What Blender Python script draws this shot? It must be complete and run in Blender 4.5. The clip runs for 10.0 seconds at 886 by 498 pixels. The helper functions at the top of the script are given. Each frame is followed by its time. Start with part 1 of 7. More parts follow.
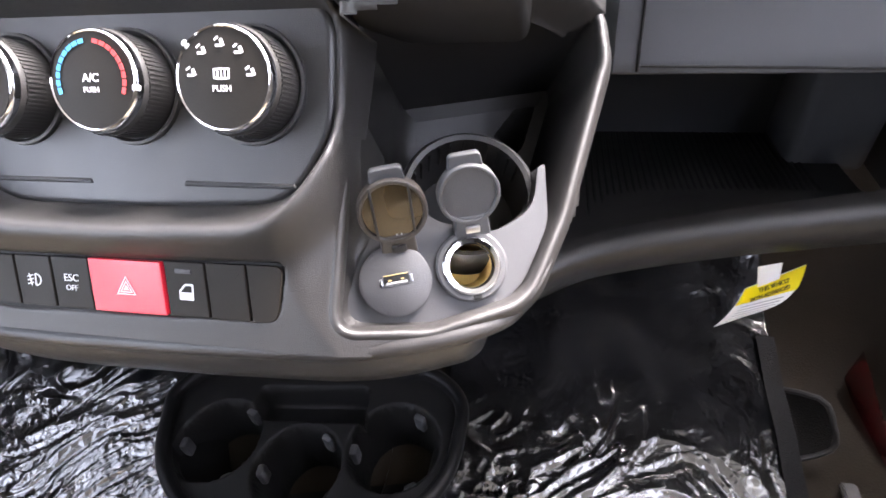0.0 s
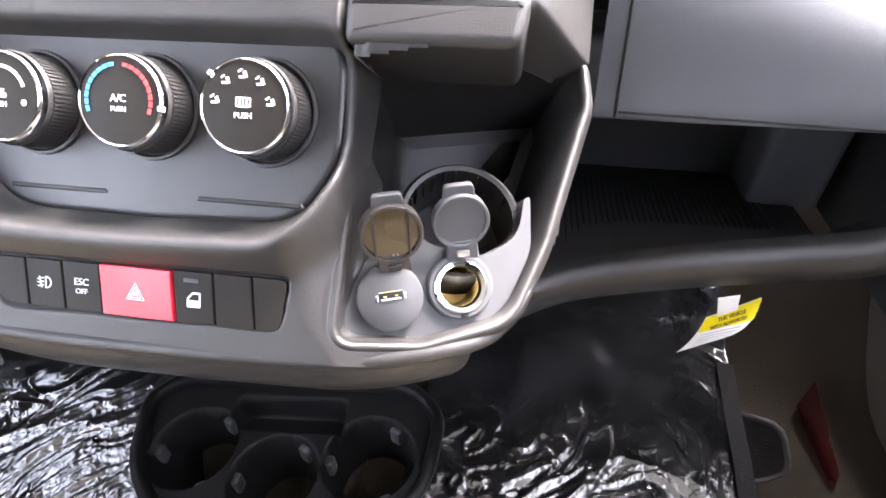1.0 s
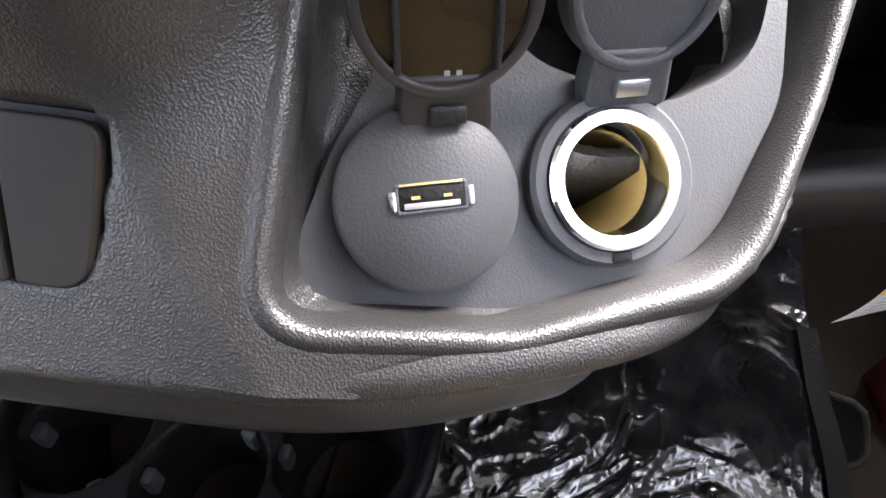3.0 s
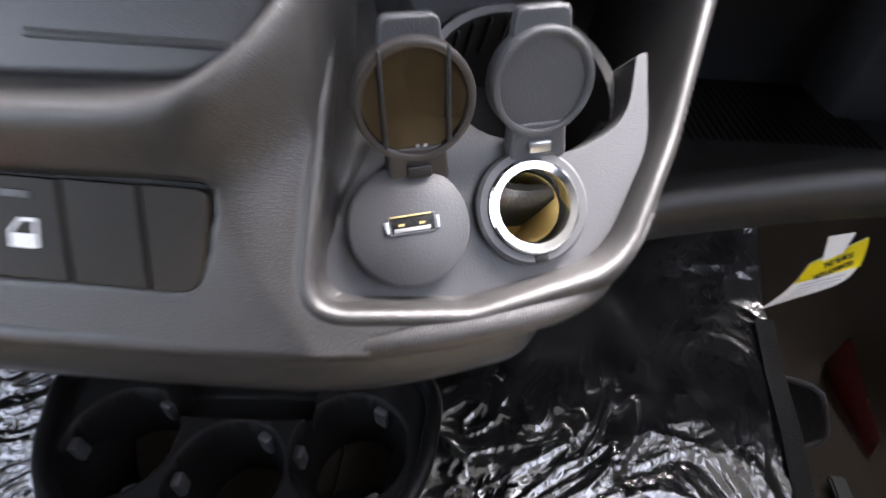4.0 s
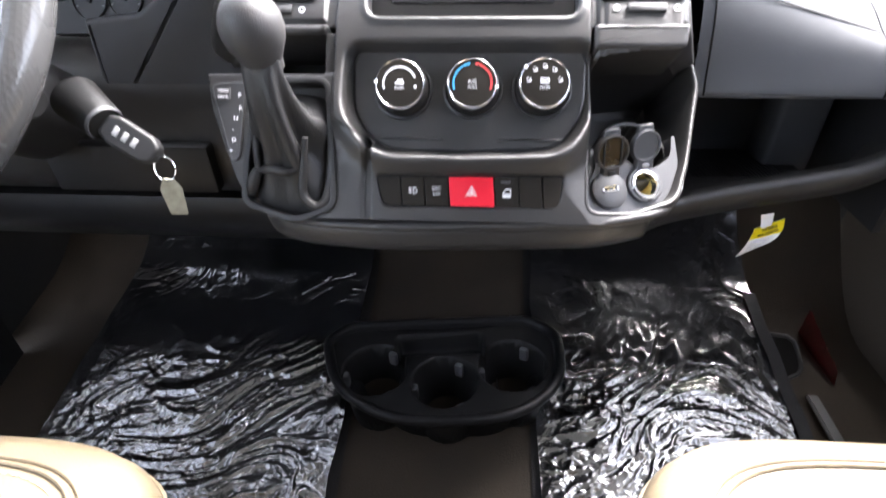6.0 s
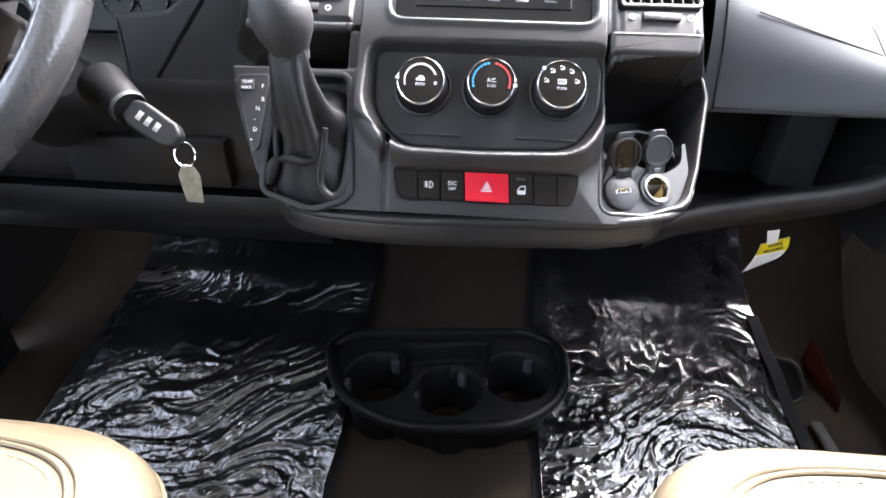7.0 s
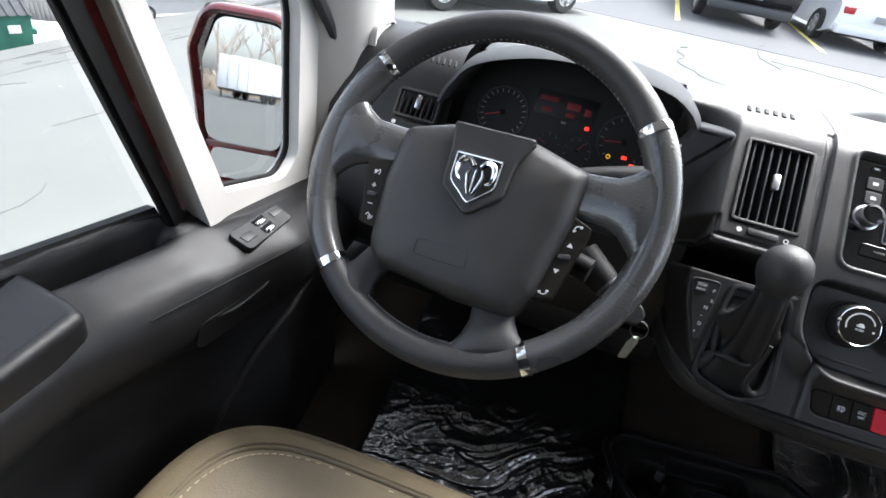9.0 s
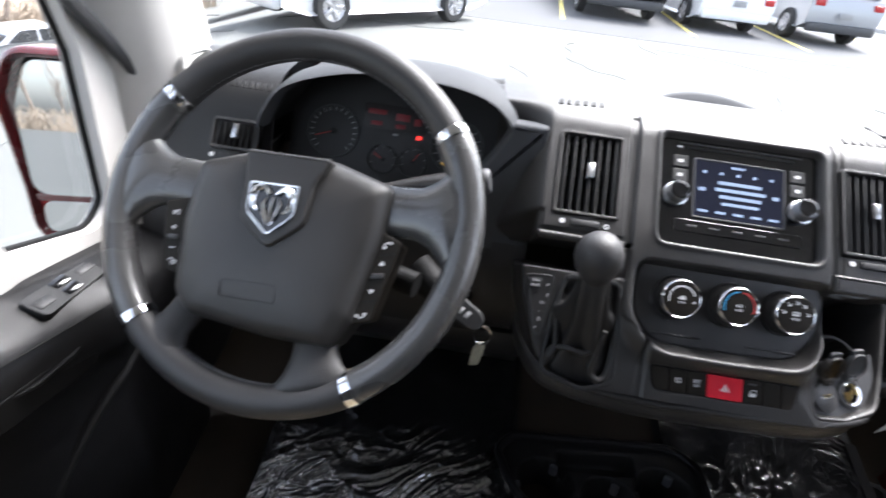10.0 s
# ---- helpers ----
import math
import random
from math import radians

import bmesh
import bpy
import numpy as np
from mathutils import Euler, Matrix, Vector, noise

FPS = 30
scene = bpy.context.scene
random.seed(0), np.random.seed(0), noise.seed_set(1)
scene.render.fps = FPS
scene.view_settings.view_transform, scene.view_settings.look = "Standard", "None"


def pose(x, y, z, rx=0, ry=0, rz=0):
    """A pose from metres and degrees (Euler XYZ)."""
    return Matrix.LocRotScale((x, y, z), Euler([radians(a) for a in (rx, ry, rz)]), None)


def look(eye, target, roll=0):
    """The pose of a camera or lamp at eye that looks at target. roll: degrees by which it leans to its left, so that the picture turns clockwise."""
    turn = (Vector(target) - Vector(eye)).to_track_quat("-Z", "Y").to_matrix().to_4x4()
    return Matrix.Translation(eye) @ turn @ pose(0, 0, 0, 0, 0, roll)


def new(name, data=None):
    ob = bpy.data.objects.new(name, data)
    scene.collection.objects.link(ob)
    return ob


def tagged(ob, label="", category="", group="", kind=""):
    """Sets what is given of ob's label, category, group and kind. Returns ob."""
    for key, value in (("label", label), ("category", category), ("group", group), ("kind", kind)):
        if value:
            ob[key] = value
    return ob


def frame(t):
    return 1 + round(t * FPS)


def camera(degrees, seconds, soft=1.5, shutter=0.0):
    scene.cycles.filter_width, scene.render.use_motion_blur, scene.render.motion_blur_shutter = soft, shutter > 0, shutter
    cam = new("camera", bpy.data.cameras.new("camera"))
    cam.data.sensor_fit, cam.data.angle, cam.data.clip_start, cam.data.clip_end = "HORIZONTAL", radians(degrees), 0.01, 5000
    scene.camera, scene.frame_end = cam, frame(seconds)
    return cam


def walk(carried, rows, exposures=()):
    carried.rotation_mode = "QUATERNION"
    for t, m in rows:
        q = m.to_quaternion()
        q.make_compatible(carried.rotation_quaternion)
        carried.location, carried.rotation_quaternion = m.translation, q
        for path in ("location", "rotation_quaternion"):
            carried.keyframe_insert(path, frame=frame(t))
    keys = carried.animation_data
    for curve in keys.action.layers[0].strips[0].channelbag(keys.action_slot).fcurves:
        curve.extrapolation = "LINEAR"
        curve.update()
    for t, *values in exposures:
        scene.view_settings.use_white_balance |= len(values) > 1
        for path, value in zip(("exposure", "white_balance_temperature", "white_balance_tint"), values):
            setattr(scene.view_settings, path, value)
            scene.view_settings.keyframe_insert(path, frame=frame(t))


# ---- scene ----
LENS = 79.95
cam = camera(LENS, 10.0, 1.6, 0.3)
PATH = [
    (0, (0.1967, -0.1893, 0.8102), (0.1079, 0.1708, 0.4749), -6.48),
    (0.5, (0.2105, -0.2107, 0.8260), (0.1332, 0.1610, 0.5007), -3.33),
    (1, (0.1916, -0.2066, 0.8279), (0.1251, 0.1684, 0.5039), -1.43),
    (1.5, (0.1792, -0.1927, 0.8012), (0.1135, 0.1756, 0.4695), -0.64),
    (2, (0.1635, -0.1388, 0.7427), (0.1125, 0.2112, 0.3893), 1.66),
    (2.5, (0.1514, -0.1081, 0.7032), (0.1040, 0.2362, 0.3438), 1.25),
    (2.7, (0.1441, -0.0971, 0.6958), (0.1034, 0.2434, 0.3319), 2.55),
    (3.8, (0.1374, -0.0906, 0.7067), (0.1145, 0.2491, 0.3405), 4.45),
    (4, (0.1481, -0.1297, 0.7324), (0.1205, 0.2224, 0.3784), 1.94),
    (4.5, (0.1435, -0.2602, 0.8004), (0.1092, 0.1142, 0.4707), -1.39),
    (5, (0.1157, -0.3806, 0.8438), (0.0849, 0.0093, 0.5324), -0.04),
    (5.5, (0.0792, -0.4141, 0.9225), (0.0380, -0.0125, 0.6275), -0.38),
    (6, (0.0097, -0.4607, 0.8734), (-0.0237, -0.0551, 0.5829), -1.16),
    (6.2, (0.0082, -0.4703, 0.8360), (-0.0444, -0.0648, 0.5481), -2.81),
    (7.3, (-0.0237, -0.4928, 0.8604), (-0.0462, -0.0657, 0.6013), 3.12),
    (7.5, (-0.0457, -0.5011, 0.8987), (-0.0693, -0.0738, 0.6402), 4.26),
    (8, (-0.1359, -0.5102, 0.9898), (-0.1840, -0.0805, 0.7386), 6.48),
    (8.5, (-0.3058, -0.5270, 1.0401), (-0.3396, -0.1036, 0.7763), 10.31),
    (9, (-0.4231, -0.5663, 1.0470), (-0.5075, -0.1618, 0.7655), 10.87),
    (9.5, (-0.4073, -0.5506, 1.0459), (-0.4869, -0.1445, 0.7651), 8.79),
    (10, (-0.3112, -0.5153, 1.0588), (-0.3368, -0.0913, 0.7950), 7.17),
]
EXPOSURES = [(0.0, 4.7, 6600, 19), (0.5, 5.1, 6600, 19), (1.4, 5.0, 6600, 19), (2.2, 4.03, 6500, 16), (4.1, 4.12, 6450, 16), (4.5, 5.4, 6500, 17), (5.4, 5.45, 6400, 16), (6.0, 4.3, 6400, 15), (7.5, 4.1, 6250, 14), (8.2, 4.05, 6250, 12), (8.5, 3.2, 6250, 11), (9.0, 2.48, 6250, 10), (9.6, 2.48, 6200, 10), (10.0, 2.7, 6250, 13)]
walk(cam, [(t, look(eye, at, roll)) for t, eye, at, roll in PATH], EXPOSURES)

# ---- light ----
world = bpy.data.worlds.new("sky")
scene.world = world
world.use_nodes = True
wn = world.node_tree
wn.nodes.clear()
sky = wn.nodes.new("ShaderNodeTexSky")
sky.sky_type = "NISHITA"
sky.sun_disc = False
sky.sun_elevation, sky.sun_rotation = radians(50), radians(38)
sky.air_density, sky.dust_density, sky.ozone_density = 1.0, 3.0, 1.5
soft_sky = wn.nodes.new("ShaderNodeHueSaturation")
soft_sky.inputs["Saturation"].default_value = 0.45
back = wn.nodes.new("ShaderNodeBackground")
back.inputs["Strength"].default_value = 0.13
wout = wn.nodes.new("ShaderNodeOutputWorld")
wn.links.new(sky.outputs["Color"], soft_sky.inputs["Color"])
wn.links.new(soft_sky.outputs["Color"], back.inputs["Color"])
wn.links.new(back.outputs["Background"], wout.inputs["Surface"])
sun_data = bpy.data.lights.new("sun", "SUN")
sun_data.energy, sun_data.angle, sun_data.color = 2.0, radians(32), (1.0, 0.98, 0.96)
sun = new("sun", sun_data)
SUN_FROM = Vector((math.sin(radians(38)) * math.cos(radians(50)), math.cos(radians(38)) * math.cos(radians(50)), math.sin(radians(50))))
sun.matrix_world = look(SUN_FROM * 30, (0, 0, 0))


# ---- materials ----
def surface(name, colour, rough=0.5, metal=0.0, grain=0.0, grain_scale=900.0, vary=0.12, vary_scale=14.0, coat=0.0, spec=0.5, wear=0.08):
    m = bpy.data.materials.new(name)
    m.use_nodes = True
    nt = m.node_tree
    b = nt.nodes["Principled BSDF"]
    tc = nt.nodes.new("ShaderNodeTexCoord")
    big = nt.nodes.new("ShaderNodeTexNoise")
    big.inputs["Scale"].default_value, big.inputs["Detail"].default_value = vary_scale, 6.0
    nt.links.new(tc.outputs["Object"], big.inputs["Vector"])
    ramp = nt.nodes.new("ShaderNodeMapRange")
    ramp.inputs["From Min"].default_value, ramp.inputs["From Max"].default_value = 0.3, 0.7
    ramp.inputs["To Min"].default_value, ramp.inputs["To Max"].default_value = 1 - vary, 1 + vary
    nt.links.new(big.outputs["Fac"], ramp.inputs["Value"])
    mul = nt.nodes.new("ShaderNodeVectorMath")
    mul.operation = "SCALE"
    mul.inputs[0].default_value = colour
    nt.links.new(ramp.outputs["Result"], mul.inputs["Scale"])
    nt.links.new(mul.outputs["Vector"], b.inputs["Base Color"])
    rr = nt.nodes.new("ShaderNodeMapRange")
    rr.inputs["From Min"].default_value, rr.inputs["From Max"].default_value = 0.3, 0.7
    rr.inputs["To Min"].default_value, rr.inputs["To Max"].default_value = max(rough - wear, 0.02), min(rough + wear, 1)
    nt.links.new(big.outputs["Fac"], rr.inputs["Value"])
    nt.links.new(rr.outputs["Result"], b.inputs["Roughness"])
    b.inputs["Metallic"].default_value = metal
    b.inputs["Specular IOR Level"].default_value = spec
    b.inputs["Coat Weight"].default_value = coat
    if grain:
        fine = nt.nodes.new("ShaderNodeTexVoronoi")
        fine.inputs["Scale"].default_value = grain_scale
        nt.links.new(tc.outputs["Object"], fine.inputs["Vector"])
        bump = nt.nodes.new("ShaderNodeBump")
        bump.inputs["Strength"].default_value, bump.inputs["Distance"].default_value = grain, 0.0006
        nt.links.new(fine.outputs["Distance"], bump.inputs["Height"])
        nt.links.new(bump.outputs["Normal"], b.inputs["Normal"])
    return m


def glowing(name, colour, strength):
    m = bpy.data.materials.new(name)
    m.use_nodes = True
    b = m.node_tree.nodes["Principled BSDF"]
    b.inputs["Base Color"].default_value = (*colour, 1)
    b.inputs["Emission Color"].default_value = (*colour, 1)
    b.inputs["Emission Strength"].default_value = strength
    return m


def clear_glass(name, tint, gloss=0.06):
    m = bpy.data.materials.new(name)
    m.use_nodes = True
    nt = m.node_tree
    nt.nodes.remove(nt.nodes["Principled BSDF"])
    out = nt.nodes["Material Output"]
    tr = nt.nodes.new("ShaderNodeBsdfTransparent")
    tr.inputs["Color"].default_value = (*tint, 1)
    gl = nt.nodes.new("ShaderNodeBsdfGlossy")
    gl.inputs["Roughness"].default_value = 0.01
    mix = nt.nodes.new("ShaderNodeMixShader")
    mix.inputs[0].default_value = gloss
    nt.links.new(tr.outputs[0], mix.inputs[1])
    nt.links.new(gl.outputs[0], mix.inputs[2])
    nt.links.new(mix.outputs[0], out.inputs["Surface"])
    return m


PLASTIC = surface("grained plastic", (0.0246, 0.0234, 0.0224), 0.38, grain=0.27, grain_scale=2100, vary=0.1)
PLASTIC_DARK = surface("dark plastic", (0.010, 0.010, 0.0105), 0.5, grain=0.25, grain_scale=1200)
PLASTIC_GREY = surface("grey plastic", (0.050, 0.051, 0.054), 0.5, grain=0.2, grain_scale=1600)
PLASTIC_LIGHT = surface("light grey plastic", (0.046, 0.046, 0.048), 0.45, grain=0.1, grain_scale=1600)
DOOR_PLASTIC = surface("door plastic", (0.0070, 0.0070, 0.0076), 0.40, grain=0.3, grain_scale=1300, spec=0.32)
DASH = surface("dash skin", (0.064, 0.067, 0.072), 0.72, grain=0.14, grain_scale=1900, vary=0.06, spec=0.16)
BEZEL = surface("climate bezel", (0.027, 0.0266, 0.0266), 0.36, grain=0.16, grain_scale=2100)
BUTTON = surface("button plastic", (0.0165, 0.0140, 0.0112), 0.5, grain=0.05, vary=0.06, spec=0.14)
GLOSS = surface("gloss black", (0.006, 0.006, 0.007), 0.08, coat=0.5, vary=0.1, wear=0.02)
RED = surface("red button", (0.62, 0.012, 0.03), 0.35, vary=0.06, vary_scale=30)
CHROME = surface("chrome", (0.85, 0.86, 0.88), 0.07, 1.0, vary=0.04, wear=0.03)
SATIN = surface("satin metal", (0.55, 0.56, 0.58), 0.3, 1.0, vary=0.06)
BRASS = surface("brass", (0.66, 0.50, 0.20), 0.45, 0.45, vary=0.12, vary_scale=60)
PRINT = surface("white print", (0.75, 0.75, 0.75), 0.5, vary=0.03)
PRINT_BLUE = surface("blue print", (0.05, 0.35, 0.62), 0.5, vary=0.05)
PRINT_RED = surface("red print", (0.6, 0.05, 0.05), 0.5, vary=0.05)
PAPER = surface("paper tag", (0.8, 0.8, 0.78), 0.6, vary=0.04, vary_scale=40)
YELLOW = surface("yellow print", (0.85, 0.68, 0.0), 0.55, vary=0.05)
PRINT_BLACK = surface("black print", (0.02, 0.02, 0.02), 0.6)
PRINT_GREY = surface("grey print", (0.3, 0.3, 0.3), 0.6)
LEATHER = surface("wheel leather", (0.028, 0.027, 0.027), 0.52, grain=0.3, grain_scale=700, vary=0.1)
PERFORATED = surface("perforated leather", (0.055, 0.055, 0.055), 0.28, coat=0.5, grain=0.40, grain_scale=300, vary=0.08)
PERFORATED.node_tree.nodes["Voronoi Texture"].inputs["Randomness"].default_value = 0.1
BEIGE = surface("beige leather", (0.165, 0.132, 0.084), 0.45, grain=0.35, grain_scale=450, vary=0.07)
BOOT = surface("soft black leather", (0.014, 0.0135, 0.0135), 0.5, grain=0.35, grain_scale=500, vary=0.15, spec=0.4)
STITCH = surface("pale thread", (0.6, 0.5, 0.36), 0.7)
STITCH_GREY = surface("grey thread", (0.35, 0.35, 0.36), 0.7)
CARPET = surface("dark carpet", (0.010, 0.009, 0.009), 0.95, grain=1.0, grain_scale=500, vary=0.3, vary_scale=40)
RUBBER = surface("brown rubber floor", (0.026, 0.020, 0.014), 0.8, grain=0.5, grain_scale=400, vary=0.2, spec=0.2)
TRIM = surface("pale grey trim", (0.47, 0.46, 0.44), 0.7, grain=0.2, grain_scale=600, vary=0.05)
BLACK = surface("black rubber", (0.007, 0.007, 0.007), 0.55, grain=0.2, spec=0.2)
PAINT = surface("dark red paint", (0.10, 0.009, 0.010), 0.25, coat=0.8, vary=0.05)
AMBER = surface("smoked amber plastic", (0.032, 0.0205, 0.0080), 0.20, coat=0.4, vary=0.2, vary_scale=50)
MIRROR = surface("mirror", (0.46, 0.47, 0.48), 0.015, 1.0, vary=0.01, wear=0.005)
SCREEN = glowing("radio screen", (0.006, 0.007, 0.013), 0.25)
SCREEN.node_tree.nodes["Principled BSDF"].inputs["Roughness"].default_value = 0.12
LCD = glowing("radio writing", (0.24, 0.32, 0.46), 0.022)
WARN = glowing("red warning light", (1.0, 0.03, 0.02), 0.45)
DIM_RED = glowing("dim red display", (0.16, 0.010, 0.014), 0.012)
AMBER_GLOW = glowing("amber warning light", (0.9, 0.5, 0.02), 0.2)
GLASS = clear_glass("window glass", (0.93, 0.95, 0.94), 0.05)


# ---- mesh helpers ----
def part(name, bm, material, parent=None, label="", smooth=40.0, m=None):
    me = bpy.data.meshes.new(name)
    if m is not None:
        bmesh.ops.transform(bm, matrix=m, verts=bm.verts)
    bmesh.ops.recalc_face_normals(bm, faces=bm.faces)
    bm.to_mesh(me)
    bm.free()
    for p in me.polygons:
        p.use_smooth = True
    me.set_sharp_from_angle(angle=radians(smooth))
    me.materials.append(material)
    ob = new(name, me)
    if parent is not None:
        ob.parent = parent
    if label:
        ob["label"] = label
    return ob


def thing(name, at, label, category, group="", kind=""):
    e = new(name)
    e.empty_display_size = 0.05
    e.location = at
    tagged(e, label, category, group, kind)
    return e


def put(ob, parent):
    """Hang a part, built in world places, under a thing that stands elsewhere."""
    ob.parent = parent
    ob.matrix_parent_inverse = Matrix.Translation(parent.location).inverted()
    return ob


def wpart(name, bm, material, parent, label="", smooth=40.0, m=None):
    return put(part(name, bm, material, None, label, smooth, m), parent)


def sub(name, bm, material, parent, label="", smooth=40.0, m=None):
    """A piece of a part that was itself built in world places."""
    ob = part(name, bm, material, None, label, smooth, m)
    ob.parent = parent
    return ob


def from_grid(pts, close_u=False, close_v=False, cap=False):
    """A mesh from a grid of points, rows of equal length."""
    bm = bmesh.new()
    rows = [[bm.verts.new(p) for p in r] for r in pts]
    nu, nv = len(rows), len(rows[0])
    for i in range(nu if close_u else nu - 1):
        for j in range(nv if close_v else nv - 1):
            a, b = rows[i], rows[(i + 1) % nu]
            try:
                bm.faces.new((a[j], a[(j + 1) % nv], b[(j + 1) % nv], b[j]))
            except ValueError:
                pass
    if cap:
        bm.faces.new(rows[0])
        bm.faces.new(rows[-1])
    return bm


def rbox(sx, sy, sz, r=0.002, seg=2):
    bm = bmesh.new()
    bmesh.ops.create_cube(bm, size=1.0)
    bmesh.ops.scale(bm, vec=(sx, sy, sz), verts=bm.verts)
    if r:
        bmesh.ops.bevel(bm, geom=bm.edges[:], offset=min(r, 0.45 * min(sx, sy, sz)), segments=seg, affect="EDGES", profile=0.5)
    return bm


def box(x0, x1, y0, y1, z0, z1, r=0.002, seg=2):
    bm = rbox(x1 - x0, y1 - y0, z1 - z0, r, seg)
    bmesh.ops.translate(bm, vec=((x0 + x1) / 2, (y0 + y1) / 2, (z0 + z1) / 2), verts=bm.verts)
    return bm


def lathe(profile, n=32, a0=0.0, a1=360.0):
    """Turns (radius, height) pairs round the z axis."""
    full = a1 - a0 >= 359.9
    rows = []
    for k in range(n if full else n + 1):
        a = radians(a0 + (a1 - a0) * k / n)
        rows.append([(r * math.cos(a), r * math.sin(a), h) for r, h in profile])
    bm = from_grid(rows, close_u=full)
    bmesh.ops.remove_doubles(bm, verts=bm.verts, dist=1e-6)
    return bm


def tube(path, radius, n=10, close=False, flat=1.0):
    """A round tube along points; radius may be a list."""
    ps = [Vector(p) for p in path]
    rows, side = [], None
    for i, p in enumerate(ps):
        a = ps[(i - 1) % len(ps)] if close or i else p
        b = ps[(i + 1) % len(ps)] if close or i < len(ps) - 1 else p
        d = (b - a).normalized()
        if side is None:
            side = d.orthogonal().normalized()
        side = (side - d * side.dot(d)).normalized()
        other = d.cross(side)
        r = radius[i] if isinstance(radius, (list, tuple)) else radius
        rows.append([p + side * (r * math.cos(2 * math.pi * k / n)) + other * (flat * r * math.sin(2 * math.pi * k / n)) for k in range(n)])
    return from_grid(rows, close_u=close, close_v=True, cap=not close)


def rounded(points, r=0.01, n=6):
    """A closed outline with rounded corners; a point may carry its own radius."""
    out, k = [], len(points)
    for i in range(k):
        p, a, b = points[i], points[i - 1], points[(i + 1) % k]
        rad = p[2] if len(p) > 2 else r
        p, a, b = Vector(p[:2]), Vector(a[:2]), Vector(b[:2])
        u, v = (a - p), (b - p)
        la, lb = u.length, v.length
        u, v = u / la, v / lb
        ang = math.acos(max(-1, min(1, u.dot(v))))
        t = min(rad / max(math.tan(ang / 2), 1e-6), 0.49 * la, 0.49 * lb)
        if t < 1e-6 or ang > 3.1:
            out.append((p.x, p.y))
            continue
        s, e = p + u * t, p + v * t
        for q in range(n + 1):
            f = q / n
            c = s * (1 - f) ** 2 + p * 2 * f * (1 - f) + e * f**2
            out.append((c.x, c.y))
    return out


def inset(loop, d):
    """The outline moved inwards by d (outwards: minus)."""
    area = sum(loop[i - 1][0] * loop[i][1] - loop[i][0] * loop[i - 1][1] for i in range(len(loop)))
    sign, out, n = (1 if area > 0 else -1), [], len(loop)
    for i in range(n):
        a, p, b = Vector(loop[i - 1]), Vector(loop[i]), Vector(loop[(i + 1) % n])
        t = (b - a)
        t = t / max(t.length, 1e-9)
        out.append((p.x - t.y * d * sign, p.y + t.x * d * sign))
    return out


def slab(loop, h0, h1, edge=0.001, seg=3):
    """A plate with that outline between two heights, its upper edge rounded."""
    rows = [[(x, y, h0) for x, y in loop]]
    for k in range(seg + 1):
        a = math.pi / 2 * k / seg
        rows.append([(x, y, h1 - edge * (1 - math.sin(a))) for x, y in inset(loop, edge * (1 - math.cos(a)))])
    rows.append([(x, y, h1) for x, y in inset(loop, edge * 1.25)])
    return from_grid(rows, close_v=True, cap=True)


def band(outer, inner, h0, h1, edge=0.001, seg=2):
    """A frame between two outlines of the same number of points."""
    rows = [[(x, y, h0) for x, y in outer]]
    for k in range(seg + 1):
        a = math.pi / 2 * k / seg
        rows.append([(x, y, h1 - edge * (1 - math.sin(a))) for x, y in inset(outer, edge * (1 - math.cos(a)))])
    for k in range(seg + 1):
        a = math.pi / 2 * (1 - k / seg)
        rows.append([(x, y, h1 - edge * (1 - math.sin(a))) for x, y in inset(inner, -edge * (1 - math.cos(a)))])
    rows.append([(x, y, h0) for x, y in inner])
    return from_grid(rows, close_u=True, close_v=True)


def pierced(outer, holes, h0, h1):
    """A plate with holes through it."""
    bm = bmesh.new()
    loops = [[bm.verts.new((x, y, h1)) for x, y in l] for l in (outer, *holes)]
    es = [bm.edges.new((l[q], l[(q + 1) % len(l)])) for l in loops for q in range(len(l))]
    bmesh.ops.triangle_fill(bm, use_beauty=True, use_dissolve=False, edges=es)
    ret = bmesh.ops.extrude_face_region(bm, geom=bm.faces[:])
    bmesh.ops.translate(bm, vec=(0, 0, h0 - h1), verts=[g for g in ret["geom"] if isinstance(g, bmesh.types.BMVert)])
    return bm


def circle(r, n=36, cx=0.0, cy=0.0):
    return [(cx + r * math.cos(2 * math.pi * k / n), cy + r * math.sin(2 * math.pi * k / n)) for k in range(n)]


def arc_band(r0, r1, a0, a1, h0, h1, n=24, cx=0.0, cy=0.0):
    rows = []
    for k in range(n + 1):
        a = radians(a0 + (a1 - a0) * k / n)
        c, s = math.cos(a), math.sin(a)
        rows.append([(cx + r0 * c, cy + r0 * s, h0), (cx + r0 * c, cy + r0 * s, h1), (cx + r1 * c, cy + r1 * s, h1), (cx + r1 * c, cy + r1 * s, h0)])
    return from_grid(rows, close_v=True, cap=True)


def letters(text, size, depth=0.0002):
    cu = bpy.data.curves.new("letters", "FONT")
    cu.body, cu.size, cu.extrude = text, size, depth
    cu.align_x, cu.align_y, cu.resolution_u = "CENTER", "CENTER", 3
    ob = bpy.data.objects.new("letters", cu)
    me = bpy.data.meshes.new_from_object(ob)
    bm = bmesh.new()
    bm.from_mesh(me)
    bpy.data.objects.remove(ob)
    bpy.data.curves.remove(cu)
    bpy.data.meshes.remove(me)
    return bm


def joined(*bms):
    """Several small meshes of one part as one."""
    out = bms[0]
    for b in bms[1:]:
        me = bpy.data.meshes.new("tmp")
        b.to_mesh(me)
        b.free()
        out.from_mesh(me)
        bpy.data.meshes.remove(me)
    return out


